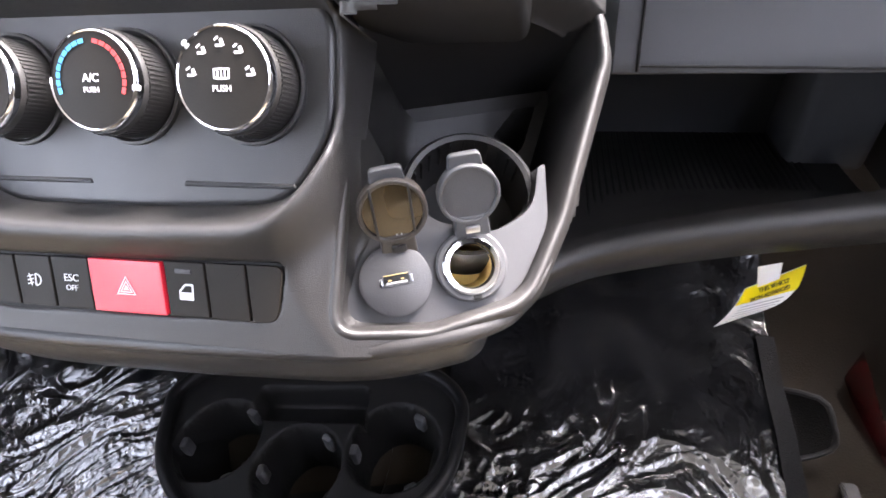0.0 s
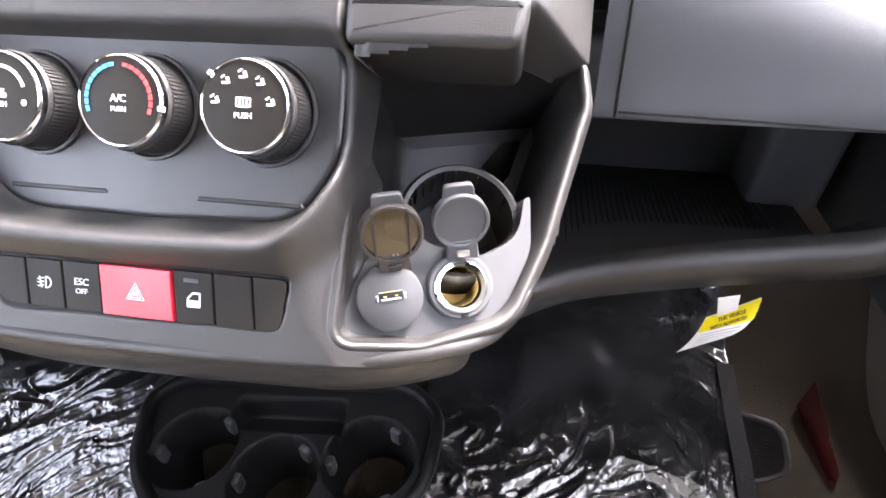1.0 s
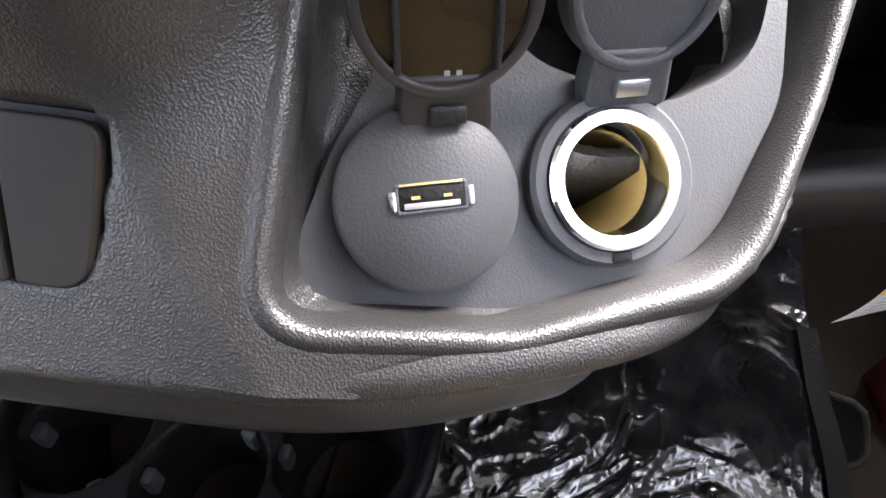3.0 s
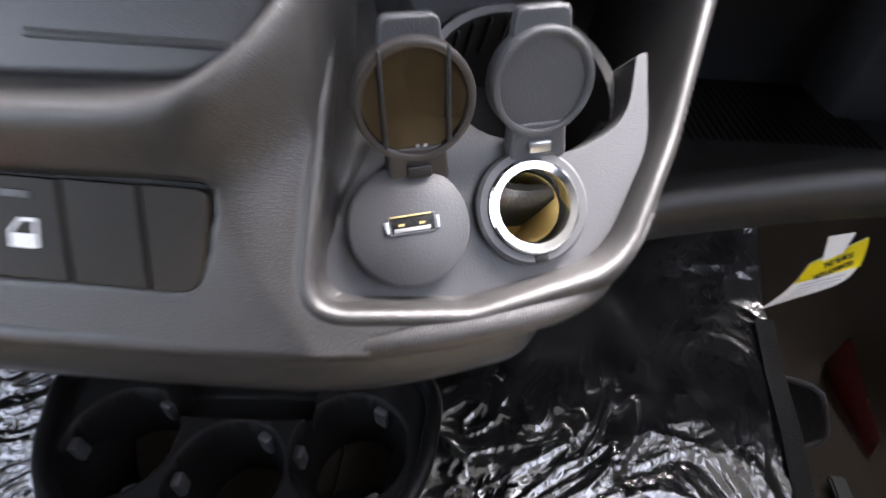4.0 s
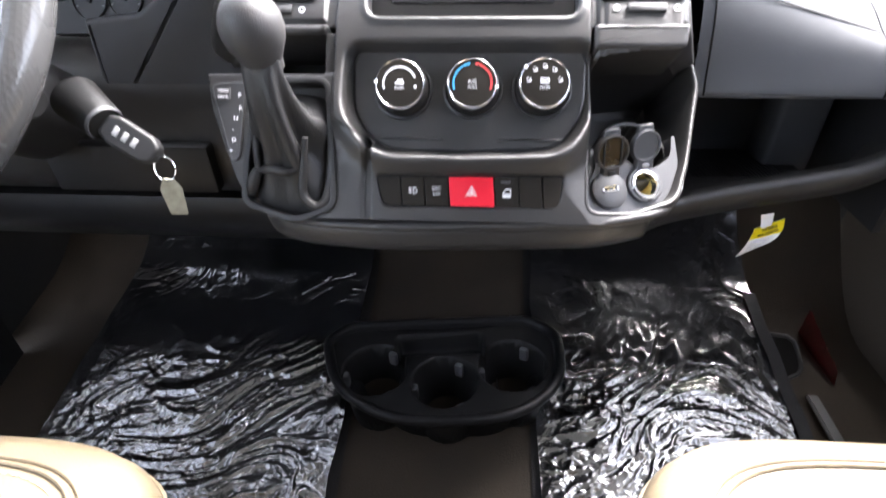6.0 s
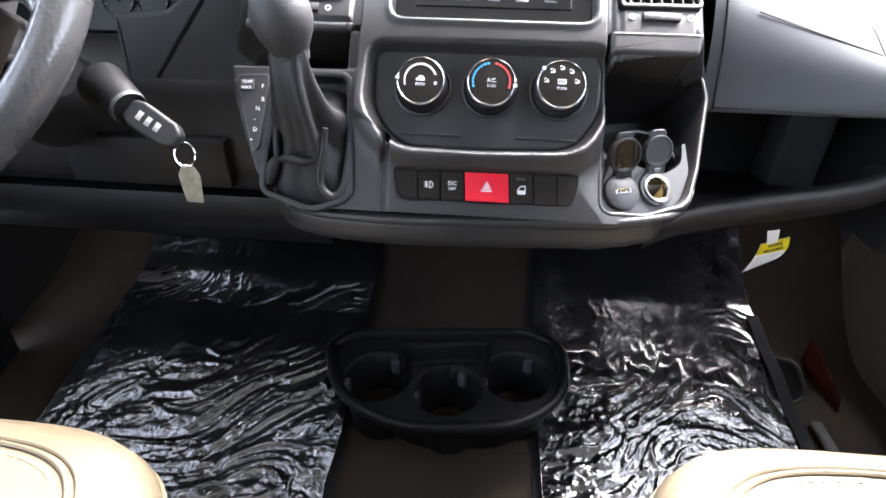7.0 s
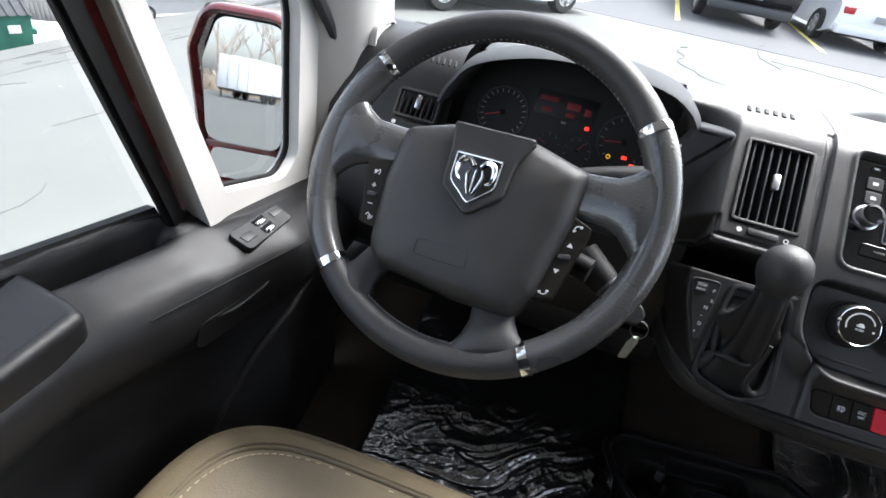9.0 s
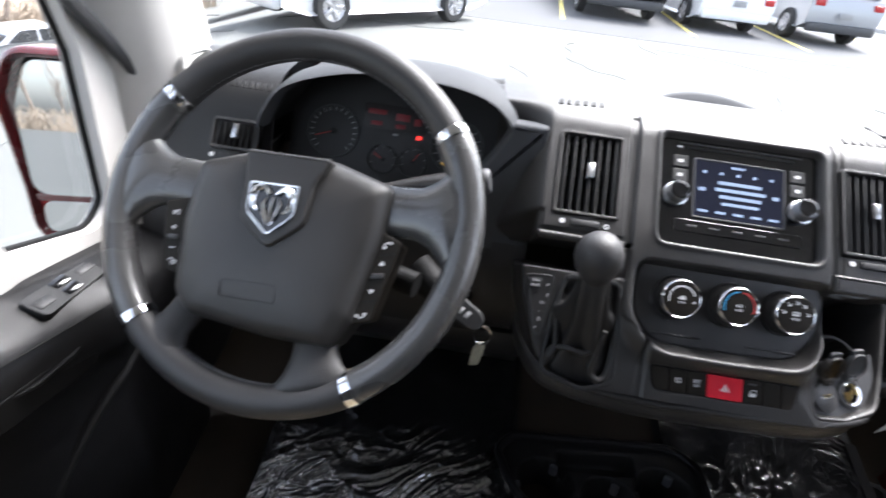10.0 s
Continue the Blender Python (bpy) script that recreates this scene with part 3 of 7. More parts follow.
def climate_knob(x, v, kind):
    m = CM @ pose(x, v, -0.0125) @ Matrix.Diagonal((0.9, 0.9, 0.95, 1.0))
    wpart("knob_well", lathe([(0.0305, -0.002), (0.0300, 0.0012), (0.0285, 0.0016), (0.027, 0.0), (0.027, -0.002)], 48), BEZEL, climate, m=m)
    prof = [(0.0266, 0.0), (0.0257, 0.017), (0.0245, 0.020)]
    knob = wpart("knob", lathe(prof, 60), PLASTIC, climate, "black rotary knob with chrome ring", m=m)
    for k in range(72):
        a = 360 * k / 72
        sub("knurl", rbox(0.0005, 0.0009, 0.015, 0), PLASTIC, knob, m=m @ pose(0, 0, 0.009, 0, 0, a) @ pose(0.0262, 0, 0))
    sub("knob_ring", lathe([(0.0250, 0.0180), (0.0249, 0.0214), (0.0243, 0.0230), (0.0236, 0.0236), (0.0230, 0.0231)], 60), CHROME, knob, "chrome ring", m=m)
    sub("knob_face", lathe([(0.0232, 0.0228), (0.012, 0.0236), (0.0, 0.0238)], 60), BUTTON, knob, m=m)
    ang = {"fan": 175, "temp": -8, "mode": 140}[kind]
    sub("pointer", rbox(0.0040, 0.0028, 0.0018, 0.0006), PRINT, knob, m=m @ pose(0, 0, 0, 0, 0, ang) @ pose(0.0240, 0, 0.0225))
    z = 0.0240
    if kind == "fan":
        sub("marking", arc_band(0.0152, 0.0170, 20, 200, z - 0.0003, z, 30), PRINT, knob, m=m)
        for k in range(3):
            sub("marking", moved(rbox(0.0032, 0.0011, 0.0003, 0), 0.0155, -0.003, z, 0, 0, 60 * k), PRINT, knob, m=m)
        sub("marking", joined(moved(rbox(0.009, 0.0026, 0.0003, 0.0001), 0, 0.0004, z), moved(rbox(0.0055, 0.0022, 0.0003, 0.0001), 0.0005, 0.0028, z)), PRINT, knob, m=m)
        sub("lettering", letters("PUSH", 0.0041), PRINT, knob, m=m @ pose(0, -0.0045, z))
    elif kind == "temp":
        for q in range(9):
            sub("marking", arc_band(0.0176, 0.0196, 98 + 11.6 * q, 98 + 11.6 * q + 9.2, z - 0.0003, z, 3), PRINT_BLUE, knob, m=m)
            sub("marking", arc_band(0.0176, 0.0196, 82 - 11.6 * q - 9.2, 82 - 11.6 * q, z - 0.0003, z, 3), PRINT_RED, knob, m=m)
        sub("lettering", letters("A/C", 0.0056), PRINT, knob, m=m @ pose(0, 0.0010, z))
        sub("lettering", letters("PUSH", 0.0037), PRINT, knob, m=m @ pose(0, -0.0045, z))
    else:
        for a in (8, 52, 90, 128, 172):
            r = 0.0152
            px, py = r * math.cos(radians(a)), r * math.sin(radians(a)) + 0.0005
            icon = joined(moved(rbox(0.0016, 0.0032, 0.0003, 0), px + 0.0010, py, z, 0, 0, 20), moved(rbox(0.0034, 0.0012, 0.0003, 0), px - 0.0006, py - 0.0013, z), moved(rbox(0.0024, 0.0008, 0.0003, 0), px - 0.0018, py + 0.0018, z, 0, 0, 35))
            sub("marking", icon, PRINT, knob, m=m)
        sub("marking", band(rounded([(-0.0042, -0.0005), (0.0042, -0.0005), (0.0042, 0.0045), (-0.0042, 0.0045)], 0.0008, 3), rounded([(-0.0033, 0.0003), (0.0033, 0.0003), (0.0033, 0.0037), (-0.0033, 0.0037)], 0.0005, 3), z - 0.0002, z, 0.00005), PRINT, knob, m=m)
        for k in (-1, 0, 1):
            sub("marking", rbox(0.0007, 0.0042, 0.0003, 0), PRINT, knob, m=m @ pose(k * 0.0018, 0.0012, z))
        sub("lettering", letters("PUSH", 0.0041), PRINT, knob, m=m @ pose(0, -0.0048, z))


climate_knob(-0.0640, 0.0800, "fan")
climate_knob(0.0005, 0.0810, "temp")
climate_knob(0.0635, 0.0815, "mode")


# ---- switch row ----
switches = thing("switch_row", tuple(on_face(0, -0.012, 0).translation), "row of seven dashboard switches with a red hazard button", "switch panel")
# Black plate on the recess floor paints the shadow between and around the buttons.
wpart("recess", slab(rounded([(-0.0860, 0.0016, 0.005), (0.0852, 0.0016, 0.005), (0.0822, -0.0290, 0.011), (-0.0792, -0.0290, 0.011)], 0.004, 6), -0.006, -0.0012, 0.0001), BLACK, switches, "black plate in place of the shadow round the buttons", m=CM)
EDGES_X = [-0.0845, -0.0630, -0.0415, -0.0195, 0.0215, 0.0435, 0.0645, 0.0835]
for k in range(7):
    x0, x1 = EDGES_X[k] + 0.0006, EDGES_X[k + 1] - 0.0006
    top = -0.0006 + 0.0115 * (x0 + x1) / 0.17 * 0.1
    bot = -0.0268
    ra, rb = (0.004, 0.010) if k == 0 else (0.0008, 0.0008), (0.004, 0.010) if k == 6 else (0.0008, 0.0008)
    slant = 0.0022
    loop = rounded([(x0, top, ra[0]), (x1, top, rb[0]), (x1 + (slant if k < 6 else -0.003), bot, rb[1]), (x0 + (slant if k else 0.006), bot, ra[1])], 0.001, 5)
    mat = RED if k == 3 else BUTTON
    b = wpart("button", slab(loop, -0.006, 0.0016 if k == 3 else 0.0007, 0.0005), mat, switches, "bright red hazard button" if k == 3 else "", 20, m=CM)
    cx, z = (x0 + x1) / 2 + 0.001, 0.0010
    if k == 1:
        sub("icon", joined(arc_band(0.0026, 0.0033, -90, 90, z - 0.0002, z, 10, cx + 0.0008, -0.0135), moved(rbox(0.0007, 0.0062, 0.0003, 0), cx + 0.0008, -0.0135, z), *[moved(rbox(0.0036, 0.0006, 0.0003, 0), cx - 0.0022, -0.0135 + q * 0.0019, z, 0, 0, 15) for q in (-1, 0, 1)], moved(rbox(0.0006, 0.0062, 0.0003, 0), cx - 0.0022, -0.0135, z, 0, 0, 12)), PRINT, b, m=CM)
    if k == 2:
        sub("lettering", letters("ESC", 0.0052), PRINT, b, m=CM @ pose(cx, -0.0115, z))
        sub("lettering", letters("OFF", 0.0040), PRINT, b, m=CM @ pose(cx, -0.0165, z))
    if k == 3:
        z = 0.0019
        for r0, r1 in ((0.0062, 0.0052), (0.0040, 0.0030), (0.0018, 0.0)):
            tri0 = [(cx + r0 * math.cos(radians(90 + 120 * q)), -0.0145 + r0 * math.sin(radians(90 + 120 * q))) for q in range(3)]
            tri1 = [(cx + r1 * math.cos(radians(90 + 120 * q)), -0.0145 + r1 * math.sin(radians(90 + 120 * q))) for q in range(3)]
            rows = [[(x, y, z) for x, y in tri0], [(x, y, z) for x, y in tri1]]
            sub("triangle", from_grid(rows, close_v=True), PRINT, b, m=CM)
    if k == 4:
        sub("icon", joined(band(rounded([(cx - 0.0035, -0.0185), (cx + 0.0040, -0.0185), (cx + 0.0040, -0.0105), (cx - 0.0005, -0.0105), (cx - 0.0035, -0.0140)], 0.0006, 2), rounded([(cx - 0.0026, -0.0176), (cx + 0.0031, -0.0176), (cx + 0.0031, -0.0115), (cx - 0.0001, -0.0115), (cx - 0.0026, -0.0143)], 0.0004, 2), z - 0.0002, z, 0.00005), moved(rbox(0.0058, 0.0030, 0.0003, 0), cx + 0.0003, -0.0162, z)), PRINT, b, m=CM)
        sub("lamp", rbox(0.0085, 0.0022, 0.0006, 0.0004), PLASTIC_GREY, b, m=CM @ pose(cx - 0.001, -0.0045, z))


# ---- radio ----
radio = thing("car_radio", tuple(on_face(0, 0.214, 0).translation), "gloss black car radio with a lit colour screen", "car radio")
RM = on_face(-0.002, 0.214, -0.012)
wpart("faceplate", slab(rounded([(-0.0945, -0.0695), (0.0945, -0.0695), (0.0965, 0.0695), (-0.0965, 0.0695)], 0.010, 6), -0.004, 0.003, 0.002), GLOSS, radio, m=RM)
wpart("lower_strip", slab(rounded([(-0.075, -0.052), (0.075, -0.052), (0.073, -0.036), (-0.073, -0.036)], 0.003, 4), 0.002, 0.0042, 0.001), GLOSS, radio, m=RM)
for k in range(5):
    wpart("key_mark", rbox(0.012, 0.0025, 0.0004, 0.0002), PLASTIC_LIGHT, radio, m=RM @ pose(-0.054 + 0.027 * k, -0.044, 0.0044))
wpart("disc_slot", rbox(0.128, 0.0035, 0.002, 0.0005), BLACK, radio, m=RM @ pose(0.002, 0.058, 0.0032))
wpart("slot_lip", rbox(0.150, 0.0016, 0.002, 0.0005), PLASTIC_GREY, radio, m=RM @ pose(0.002, 0.0635, 0.0032))
wpart("screen_frame", band(rounded([(-0.054, -0.032), (0.056, -0.032), (0.056, 0.046), (-0.054, 0.046)], 0.003, 4), rounded([(-0.052, -0.030), (0.054, -0.030), (0.054, 0.044), (-0.052, 0.044)], 0.002, 4), 0.002, 0.0042, 0.0006), PLASTIC_GREY, radio, m=RM)
screen = wpart("screen", slab(rounded([(-0.052, -0.030), (0.054, -0.030), (0.054, 0.044), (-0.052, 0.044)], 0.002, 4), 0.002, 0.0034, 0.0002), SCREEN, radio, "lit dark blue screen", m=RM)
for yy, ww, hh, xx in ((0.0385, 0.016, 0.003, 0.0), (0.017, 0.052, 0.0042, 0.002), (0.008, 0.060, 0.0042, 0.003), (-0.001, 0.050, 0.0042, 0.003), (-0.010, 0.044, 0.0036, 0.003)):
    sub("writing_bar", rbox(ww, hh, 0.0002, 0), LCD, screen, m=RM @ pose(xx, yy, 0.0036))
for k in range(5):
    sub("writing_bar", rbox(0.0045, 0.0035, 0.0002, 0), LCD, screen, m=RM @ pose(-0.040 + 0.020 * k, 0.029, 0.0036))
    sub("writing_bar", rbox(0.012, 0.003, 0.0002, 0), LCD, screen, m=RM @ pose(-0.041 + 0.021 * k, -0.022, 0.0036))
for sx in (-1, 1):
    sub("writing_bar", rbox(0.008, 0.0045, 0.0002, 0), LCD, screen, m=RM @ pose(0.001 + sx * 0.044, 0.006, 0.0036))
for sx in (-1, 1):
    kx = sx * 0.0745
    m = RM @ pose(kx, -0.006, 0.003)
    kn = wpart("knob", lathe([(0.0150, 0.0), (0.0150, 0.003), (0.0128, 0.004), (0.0125, 0.015), (0.0117, 0.0165)], 40), SATIN, radio, "metal-rimmed tuning knob", m=m)
    sub("knob_cap", lathe([(0.0118, 0.0163), (0.0085, 0.0172), (0.0078, 0.0160), (0, 0.0160)], 40), GLOSS, kn, m=m)
    for k in range(2):
        b = wpart("key", slab(rounded([(-0.009, -0.008), (0.009, -0.008), (0.009, 0.008), (-0.009, 0.008)], 0.002, 4), 0.002, 0.0045, 0.001), PLASTIC_DARK, radio, m=RM @ pose(sx * 0.0705, 0.020 + 0.0185 * k, 0))
        sub("key_mark", rbox(0.006, 0.004, 0.0003, 0), PRINT, b, m=RM @ pose(sx * 0.0705, 0.020 + 0.0185 * k, 0.0047))
wpart("eject_key", rbox(0.010, 0.005, 0.002, 0.0008), PLASTIC_DARK, radio, m=RM @ pose(-0.072, 0.0575, 0.003))
wpart("eject_mark", rbox(0.005, 0.002, 0.0003, 0), PRINT, radio, m=RM @ pose(-0.072, 0.0575, 0.0042))


# ---- air vents ----
def air_vent(m, w, h, n, label):
    v = thing("air_vent", tuple(m.translation), label, "air vent", "dashboard vents")
    wpart("backing", rbox(w, h, 0.002, 0), BLACK, v, m=m @ pose(0, 0, -0.020))
    fo = rounded([(-w / 2 - 0.004, -h / 2 - 0.004), (w / 2 + 0.004, -h / 2 - 0.004), (w / 2 + 0.004, h / 2 + 0.004), (-w / 2 - 0.004, h / 2 + 0.004)], 0.005, 4)
    fi = rounded([(-w / 2, -h / 2), (w / 2, -h / 2), (w / 2, h / 2), (-w / 2, h / 2)], 0.002, 4)
    wpart("vent_frame", band(fo, fi, -0.006, 0.0025, 0.001), PLASTIC, v, m=m)
    for k in range(n):
        x = -w / 2 + w * (k + 0.5) / n
        wpart("vane", rbox(0.0022, h, 0.014, 0.0006, 1), PLASTIC_DARK, v, m=m @ pose(x, 0, -0.007, 0, 8, 0))
    for k in range(7):
        wpart("cross_vane", rbox(w, 0.0016, 0.008, 0.0004, 1), BLACK, v, m=m @ pose(0, -h / 2 + h * (k + 0.5) / 7, -0.0165, 20, 0, 0))
    wpart("tab", rbox(0.0085, 0.020, 0.006, 0.002), SATIN, v, "bright metal tab", m=m @ pose(0.001, 0.004, 0.002))
    slot = wpart("slider", rbox(0.034, 0.008, 0.003, 0.0012), PLASTIC_DARK, v, m=m @ pose(0.0, -h / 2 - 0.0135, 0.001))
    sub("mark", lathe([(0, 0.0006), (0.0030, 0.0004), (0.0032, 0)], 16), PRINT, slot, m=m @ pose(-0.026, -h / 2 - 0.0135, 0.0006))
    sub("mark", lathe([(0.0018, 0.0004), (0.0030, 0.0004), (0.0030, 0)], 16), PRINT, slot, m=m @ pose(0.026, -h / 2 - 0.0135, 0.0006))
    return v


air_vent(on_face(-0.1835, 0.2130, 0.0), 0.070, 0.100, 7, "black dashboard air vent with upright vanes")
air_vent(on_face(0.1515, 0.2140, 0.0), 0.066, 0.100, 7, "black dashboard air vent with upright vanes")
for x0 in (-0.225, 0.130):
    for k in range(6):
        wpart("demist_slot", rbox(0.0055, 0.016, 0.002, 0.001), BLACK, console, m=on_face(x0 + 0.0105 * k, 0.318 + 0.0012 * k, 0.0006) @ pose(0, 0, 0, 0, 0, -8))


for x0, x1, low in ((0.1065, 0.1900, -0.0165), (-0.2370, -0.1310, -0.0040)):
    loop = rounded([(x0, low, 0.005), (x1 - 0.004, low, 0.008), (x1, 0.006, 0.003), (x0, 0.006, 0.003)], 0.006, 6)
    wpart("pod_foot", slab(loop, -0.060, 0.0016, 0.0045, 4), PLASTIC, console, "rounded lower end of the vent pod", 60, m=on_face(0, 0.130, 0.0002))


# ---- gear shifter ----
shifter = thing("gear_shifter", tuple(on_face(-0.165, 0.0, 0.0).translation), "automatic gear lever with round knob and leather boot", "gear lever")
PM = on_face(-0.224, 0.0, -0.0025)
plate = rounded([(-0.019, 0.082, 0.007), (0.016, 0.084, 0.006), (0.010, 0.012, 0.006), (0.002, 0.010, 0.006)], 0.006, 5)
pl = wpart("gear_plate", slab(plate, -0.002, 0.0016, 0.0008), BEZEL, shifter, m=PM)
sub("plate_line", band(inset(plate, 0.0010), inset(plate, 0.0016), 0.001, 0.0019, 0.0002), PLASTIC_GREY, pl, "thin raised outline", m=PM)
sub("tow_key", slab(rounded([(-0.012, 0.066), (0.001, 0.067), (0.001, 0.078), (-0.0125, 0.077)], 0.002, 4), 0.001, 0.0032, 0.0008), PLASTIC_GREY, pl, m=PM)
sub("lettering", letters("TOW", 0.0042), PRINT, pl, m=PM @ pose(-0.0055, 0.0745, 0.0034))
sub("lettering", letters("HAUL", 0.0040), PRINT, pl, m=PM @ pose(-0.0055, 0.0693, 0.0034))
for ch, x, u in (("P", 0.0095, 0.071), ("R", 0.0105, 0.059), ("N", 0.0060, 0.050), ("-", 0.0035, 0.040), ("D", 0.0045, 0.030), ("+", 0.0015, 0.020)):
    sub("lettering", letters(ch, 0.0058), PRINT, pl, m=PM @ pose(x, u, 0.0019))
knob_at = Vector((-0.176, -0.026, 0.776))
foot = on_face(-0.166, 0.018, -0.014).translation
boot_rows = []
for f, w, hgt, fold in ((0.0, 0.038, 0.057, 0.0), (0.05, 0.0365, 0.052, 0.0015), (0.10, 0.031, 0.041, 0.0040), (0.17, 0.0265, 0.032, 0.0048), (0.25, 0.0225, 0.025, 0.0042), (0.36, 0.0205, 0.0215, 0.0034), (0.50, 0.0188, 0.0195, 0.0026), (0.66, 0.0170, 0.0185, 0.0016), (0.80, 0.0155, 0.0160, 0.0008), (0.92, 0.0145, 0.0148, 0.0)):
    c = foot.lerp(knob_at, f) + Vector((0, -0.012 * math.sin(math.pi * f), 0))
    fm = on_face(0, 0.0, 0)
    ring = []
    for k in range(40):
        a = 2 * math.pi * k / 40
        sq = 1 / max(abs(math.cos(a)) ** 4 + abs(math.sin(a)) ** 4, 0.3) ** 0.25 if f < 0.1 else 1 + 0.12 * math.cos(4 * a + math.pi) * max(0, 0.4 - f)
        rr = sq + fold / w * 1.6 * math.sin(5 * a + 1.5 * f) + fold / w * math.sin(3 * a - 2.5 * f)
        ring.append(c + fm.to_3x3() @ Vector((w * rr * math.cos(a), hgt * rr * math.sin(a), 0)))
    boot_rows.append(ring)
wpart("boot", from_grid(boot_rows, close_v=True), BOOT, shifter, "creased black leather boot", 70)
d = (knob_at - foot).normalized()
kq = axes4(knob_at, d.orthogonal().normalized(), d.cross(d.orthogonal().normalized()), d)
wpart("knob", lathe([(0.0, 0.0262), (0.008, 0.0255), (0.0155, 0.0220), (0.0218, 0.0150), (0.0253, 0.0055), (0.0258, -0.0040), (0.0235, -0.0140), (0.0190, -0.0230), (0.0150, -0.0320), (0.0, -0.0320)], 40), LEATHER, shifter, "smooth round black knob", m=kq)
wpart("knob_seam", tube([tuple(kq @ Vector((0.0135 + 0.0, 0.0195 * math.cos(a), 0.0015 + 0.0195 * math.sin(a)))) for a in [radians(q) for q in range(-30, 211, 12)]], 0.0006, 6), PLASTIC_GREY, shifter)
wpart("collar", lathe([(0.0160, -0.036), (0.0165, -0.030), (0.0150, -0.027)], 30), PLASTIC_DARK, shifter, m=kq)

wpart("boot_frame", band(inset(BOOT_LOOP, -0.0025), inset(BOOT_LOOP, 0.0035), -0.010, 0.0005, 0.0015), PLASTIC_DARK, shifter, "raised boot frame", m=CM)

# lower valance under the console: two stepped bands that turn back at both ends
PLAN = [(-0.238, 0.12), (-0.232, 0.05), (-0.212, -0.008), (-0.170, -0.038), (-0.09, -0.0535), (0.0, -0.0570), (0.08, -0.0568), (0.11, -0.0548), (0.135, -0.0490), (0.160, -0.0405), (0.178, -0.0315), (0.190, -0.0200), (0.198, 0.000), (0.204, 0.040)]
BAND_PLAN = PLAN[:9] + [(0.158, -0.0400), (0.168, -0.0345), (0.1735, -0.0250), (0.175, -0.0050), (0.176, 0.050)]


def smooth_path(pts, n=6):
    out = []
    for i in range(len(pts) - 1):
        p0, p1, p2, p3 = (Vector(pts[max(i - 1, 0)]), Vector(pts[i]), Vector(pts[i + 1]), Vector(pts[min(i + 2, len(pts) - 1)]))
        for k in range(n):
            t = k / n
            out.append(tuple(0.5 * (2 * p1 + (p2 - p0) * t + (2 * p0 - 5 * p1 + 4 * p2 - p3) * t * t + (3 * p1 - p0 - 3 * p2 + p3) * t**3)))
    out.append(tuple(pts[-1]))
    return out


plan = smooth_path([(x, y, 0) for x, y in PLAN], 6)
band_plan = smooth_path([(x, y, 0) for x, y in BAND_PLAN], 6)

# loose folds of the boot round the lever's foot
for fold, thick in (
    ([(-0.1310, 0.072, -0.006), (-0.1290, 0.038, -0.005), (-0.1290, -0.002, -0.005), (-0.1325, -0.024, -0.004), (-0.1430, -0.030, -0.003), (-0.1530, -0.019, 0.000), (-0.1505, 0.004, 0.008), (-0.1460, 0.030, 0.018)], 0.0050),
    ([(-0.1960, 0.004, 0.000), (-0.2010, -0.008, -0.002), (-0.2050, -0.020, -0.006)], 0.0062),
    ([(-0.1950, 0.002, 0.000), (-0.1800, 0.003, 0.008), (-0.1660, 0.000, 0.009), (-0.1530, 0.006, 0.007)], 0.0046),
    ([(-0.1990, 0.060, -0.003), (-0.1985, 0.040, -0.002), (-0.1975, 0.022, -0.001), (-0.1960, 0.004, 0.000)], 0.0048),
):
    line = smooth_path([tuple(CM @ Vector(p)) for p in fold], 5)
    wpart("boot_fold", tube(line, [thick * (0.55 + 0.45 * math.sin(math.pi * q / (len(line) - 1))) for q in range(len(line))], 10), BOOT, shifter, "", 80)


def valance(steps, line):
    rows = []
    for back, z in steps:
        rows.append([(x * (1 - 2.0 * back), y + back * (1 if y < 0.05 else 0.3), z + min(0.6085 + 0.05 * x, 0.6130)) for x, y, _ in line])
    return from_grid(rows)


wpart("valance", valance([(0.006, 0.0045), (0.002, 0.0030), (0.0, 0.0010), (-0.0003, -0.0020), (0.0006, -0.0042), (0.007, -0.0050)], plan), PLASTIC, console, smooth=60)
wpart("lower_band", valance([(0.010, -0.0045), (0.0042, -0.0056), (0.0032, -0.0080), (0.0040, -0.0210), (0.0062, -0.0285), (0.0105, -0.0320), (0.020, -0.0330), (0.070, -0.0320)], band_plan), PLASTIC, console, smooth=60)
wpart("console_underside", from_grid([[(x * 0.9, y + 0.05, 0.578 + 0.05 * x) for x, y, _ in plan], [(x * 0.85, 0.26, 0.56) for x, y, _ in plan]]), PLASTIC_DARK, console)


# ---- dashboard body, driver's and passenger's side ----
dashboard = thing("dashboard", (0, 0.25, 0.6), "black moulded van dashboard", "dashboard")


def dash_top(x):
    return float(np.interp(x, [-0.8, -0.25, 0.14, 0.20, 0.27, 0.35, 0.42, 0.50, 0.70], [0.862, 0.868, 0.868, 0.842, 0.806, 0.783, 0.764, 0.738, 0.70]))


def passenger_profile(x):
    t = dash_top(x)
    b = 0.667
    return [(0.62, 0.785), (0.45, t + 0.25 * (0.79 - t)), (0.34, t + 0.05 * (0.79 - t)), (0.25, t - 0.001), (0.205, t - 0.010), (0.165, t - 0.032), (0.140, t - 0.5 * (t - b)), (0.124, b + 0.022), (0.119, b + 0.007), (0.123, b + 0.001), (0.150, b - 0.001)]


def lid_surface(xs, fn, n=5):
    rows = []
    for x in xs:
        rows.append([(x, p[0], p[1]) for p in smooth_path([(y, z, 0) for y, z in fn(x)], n)])
    return from_grid(rows)


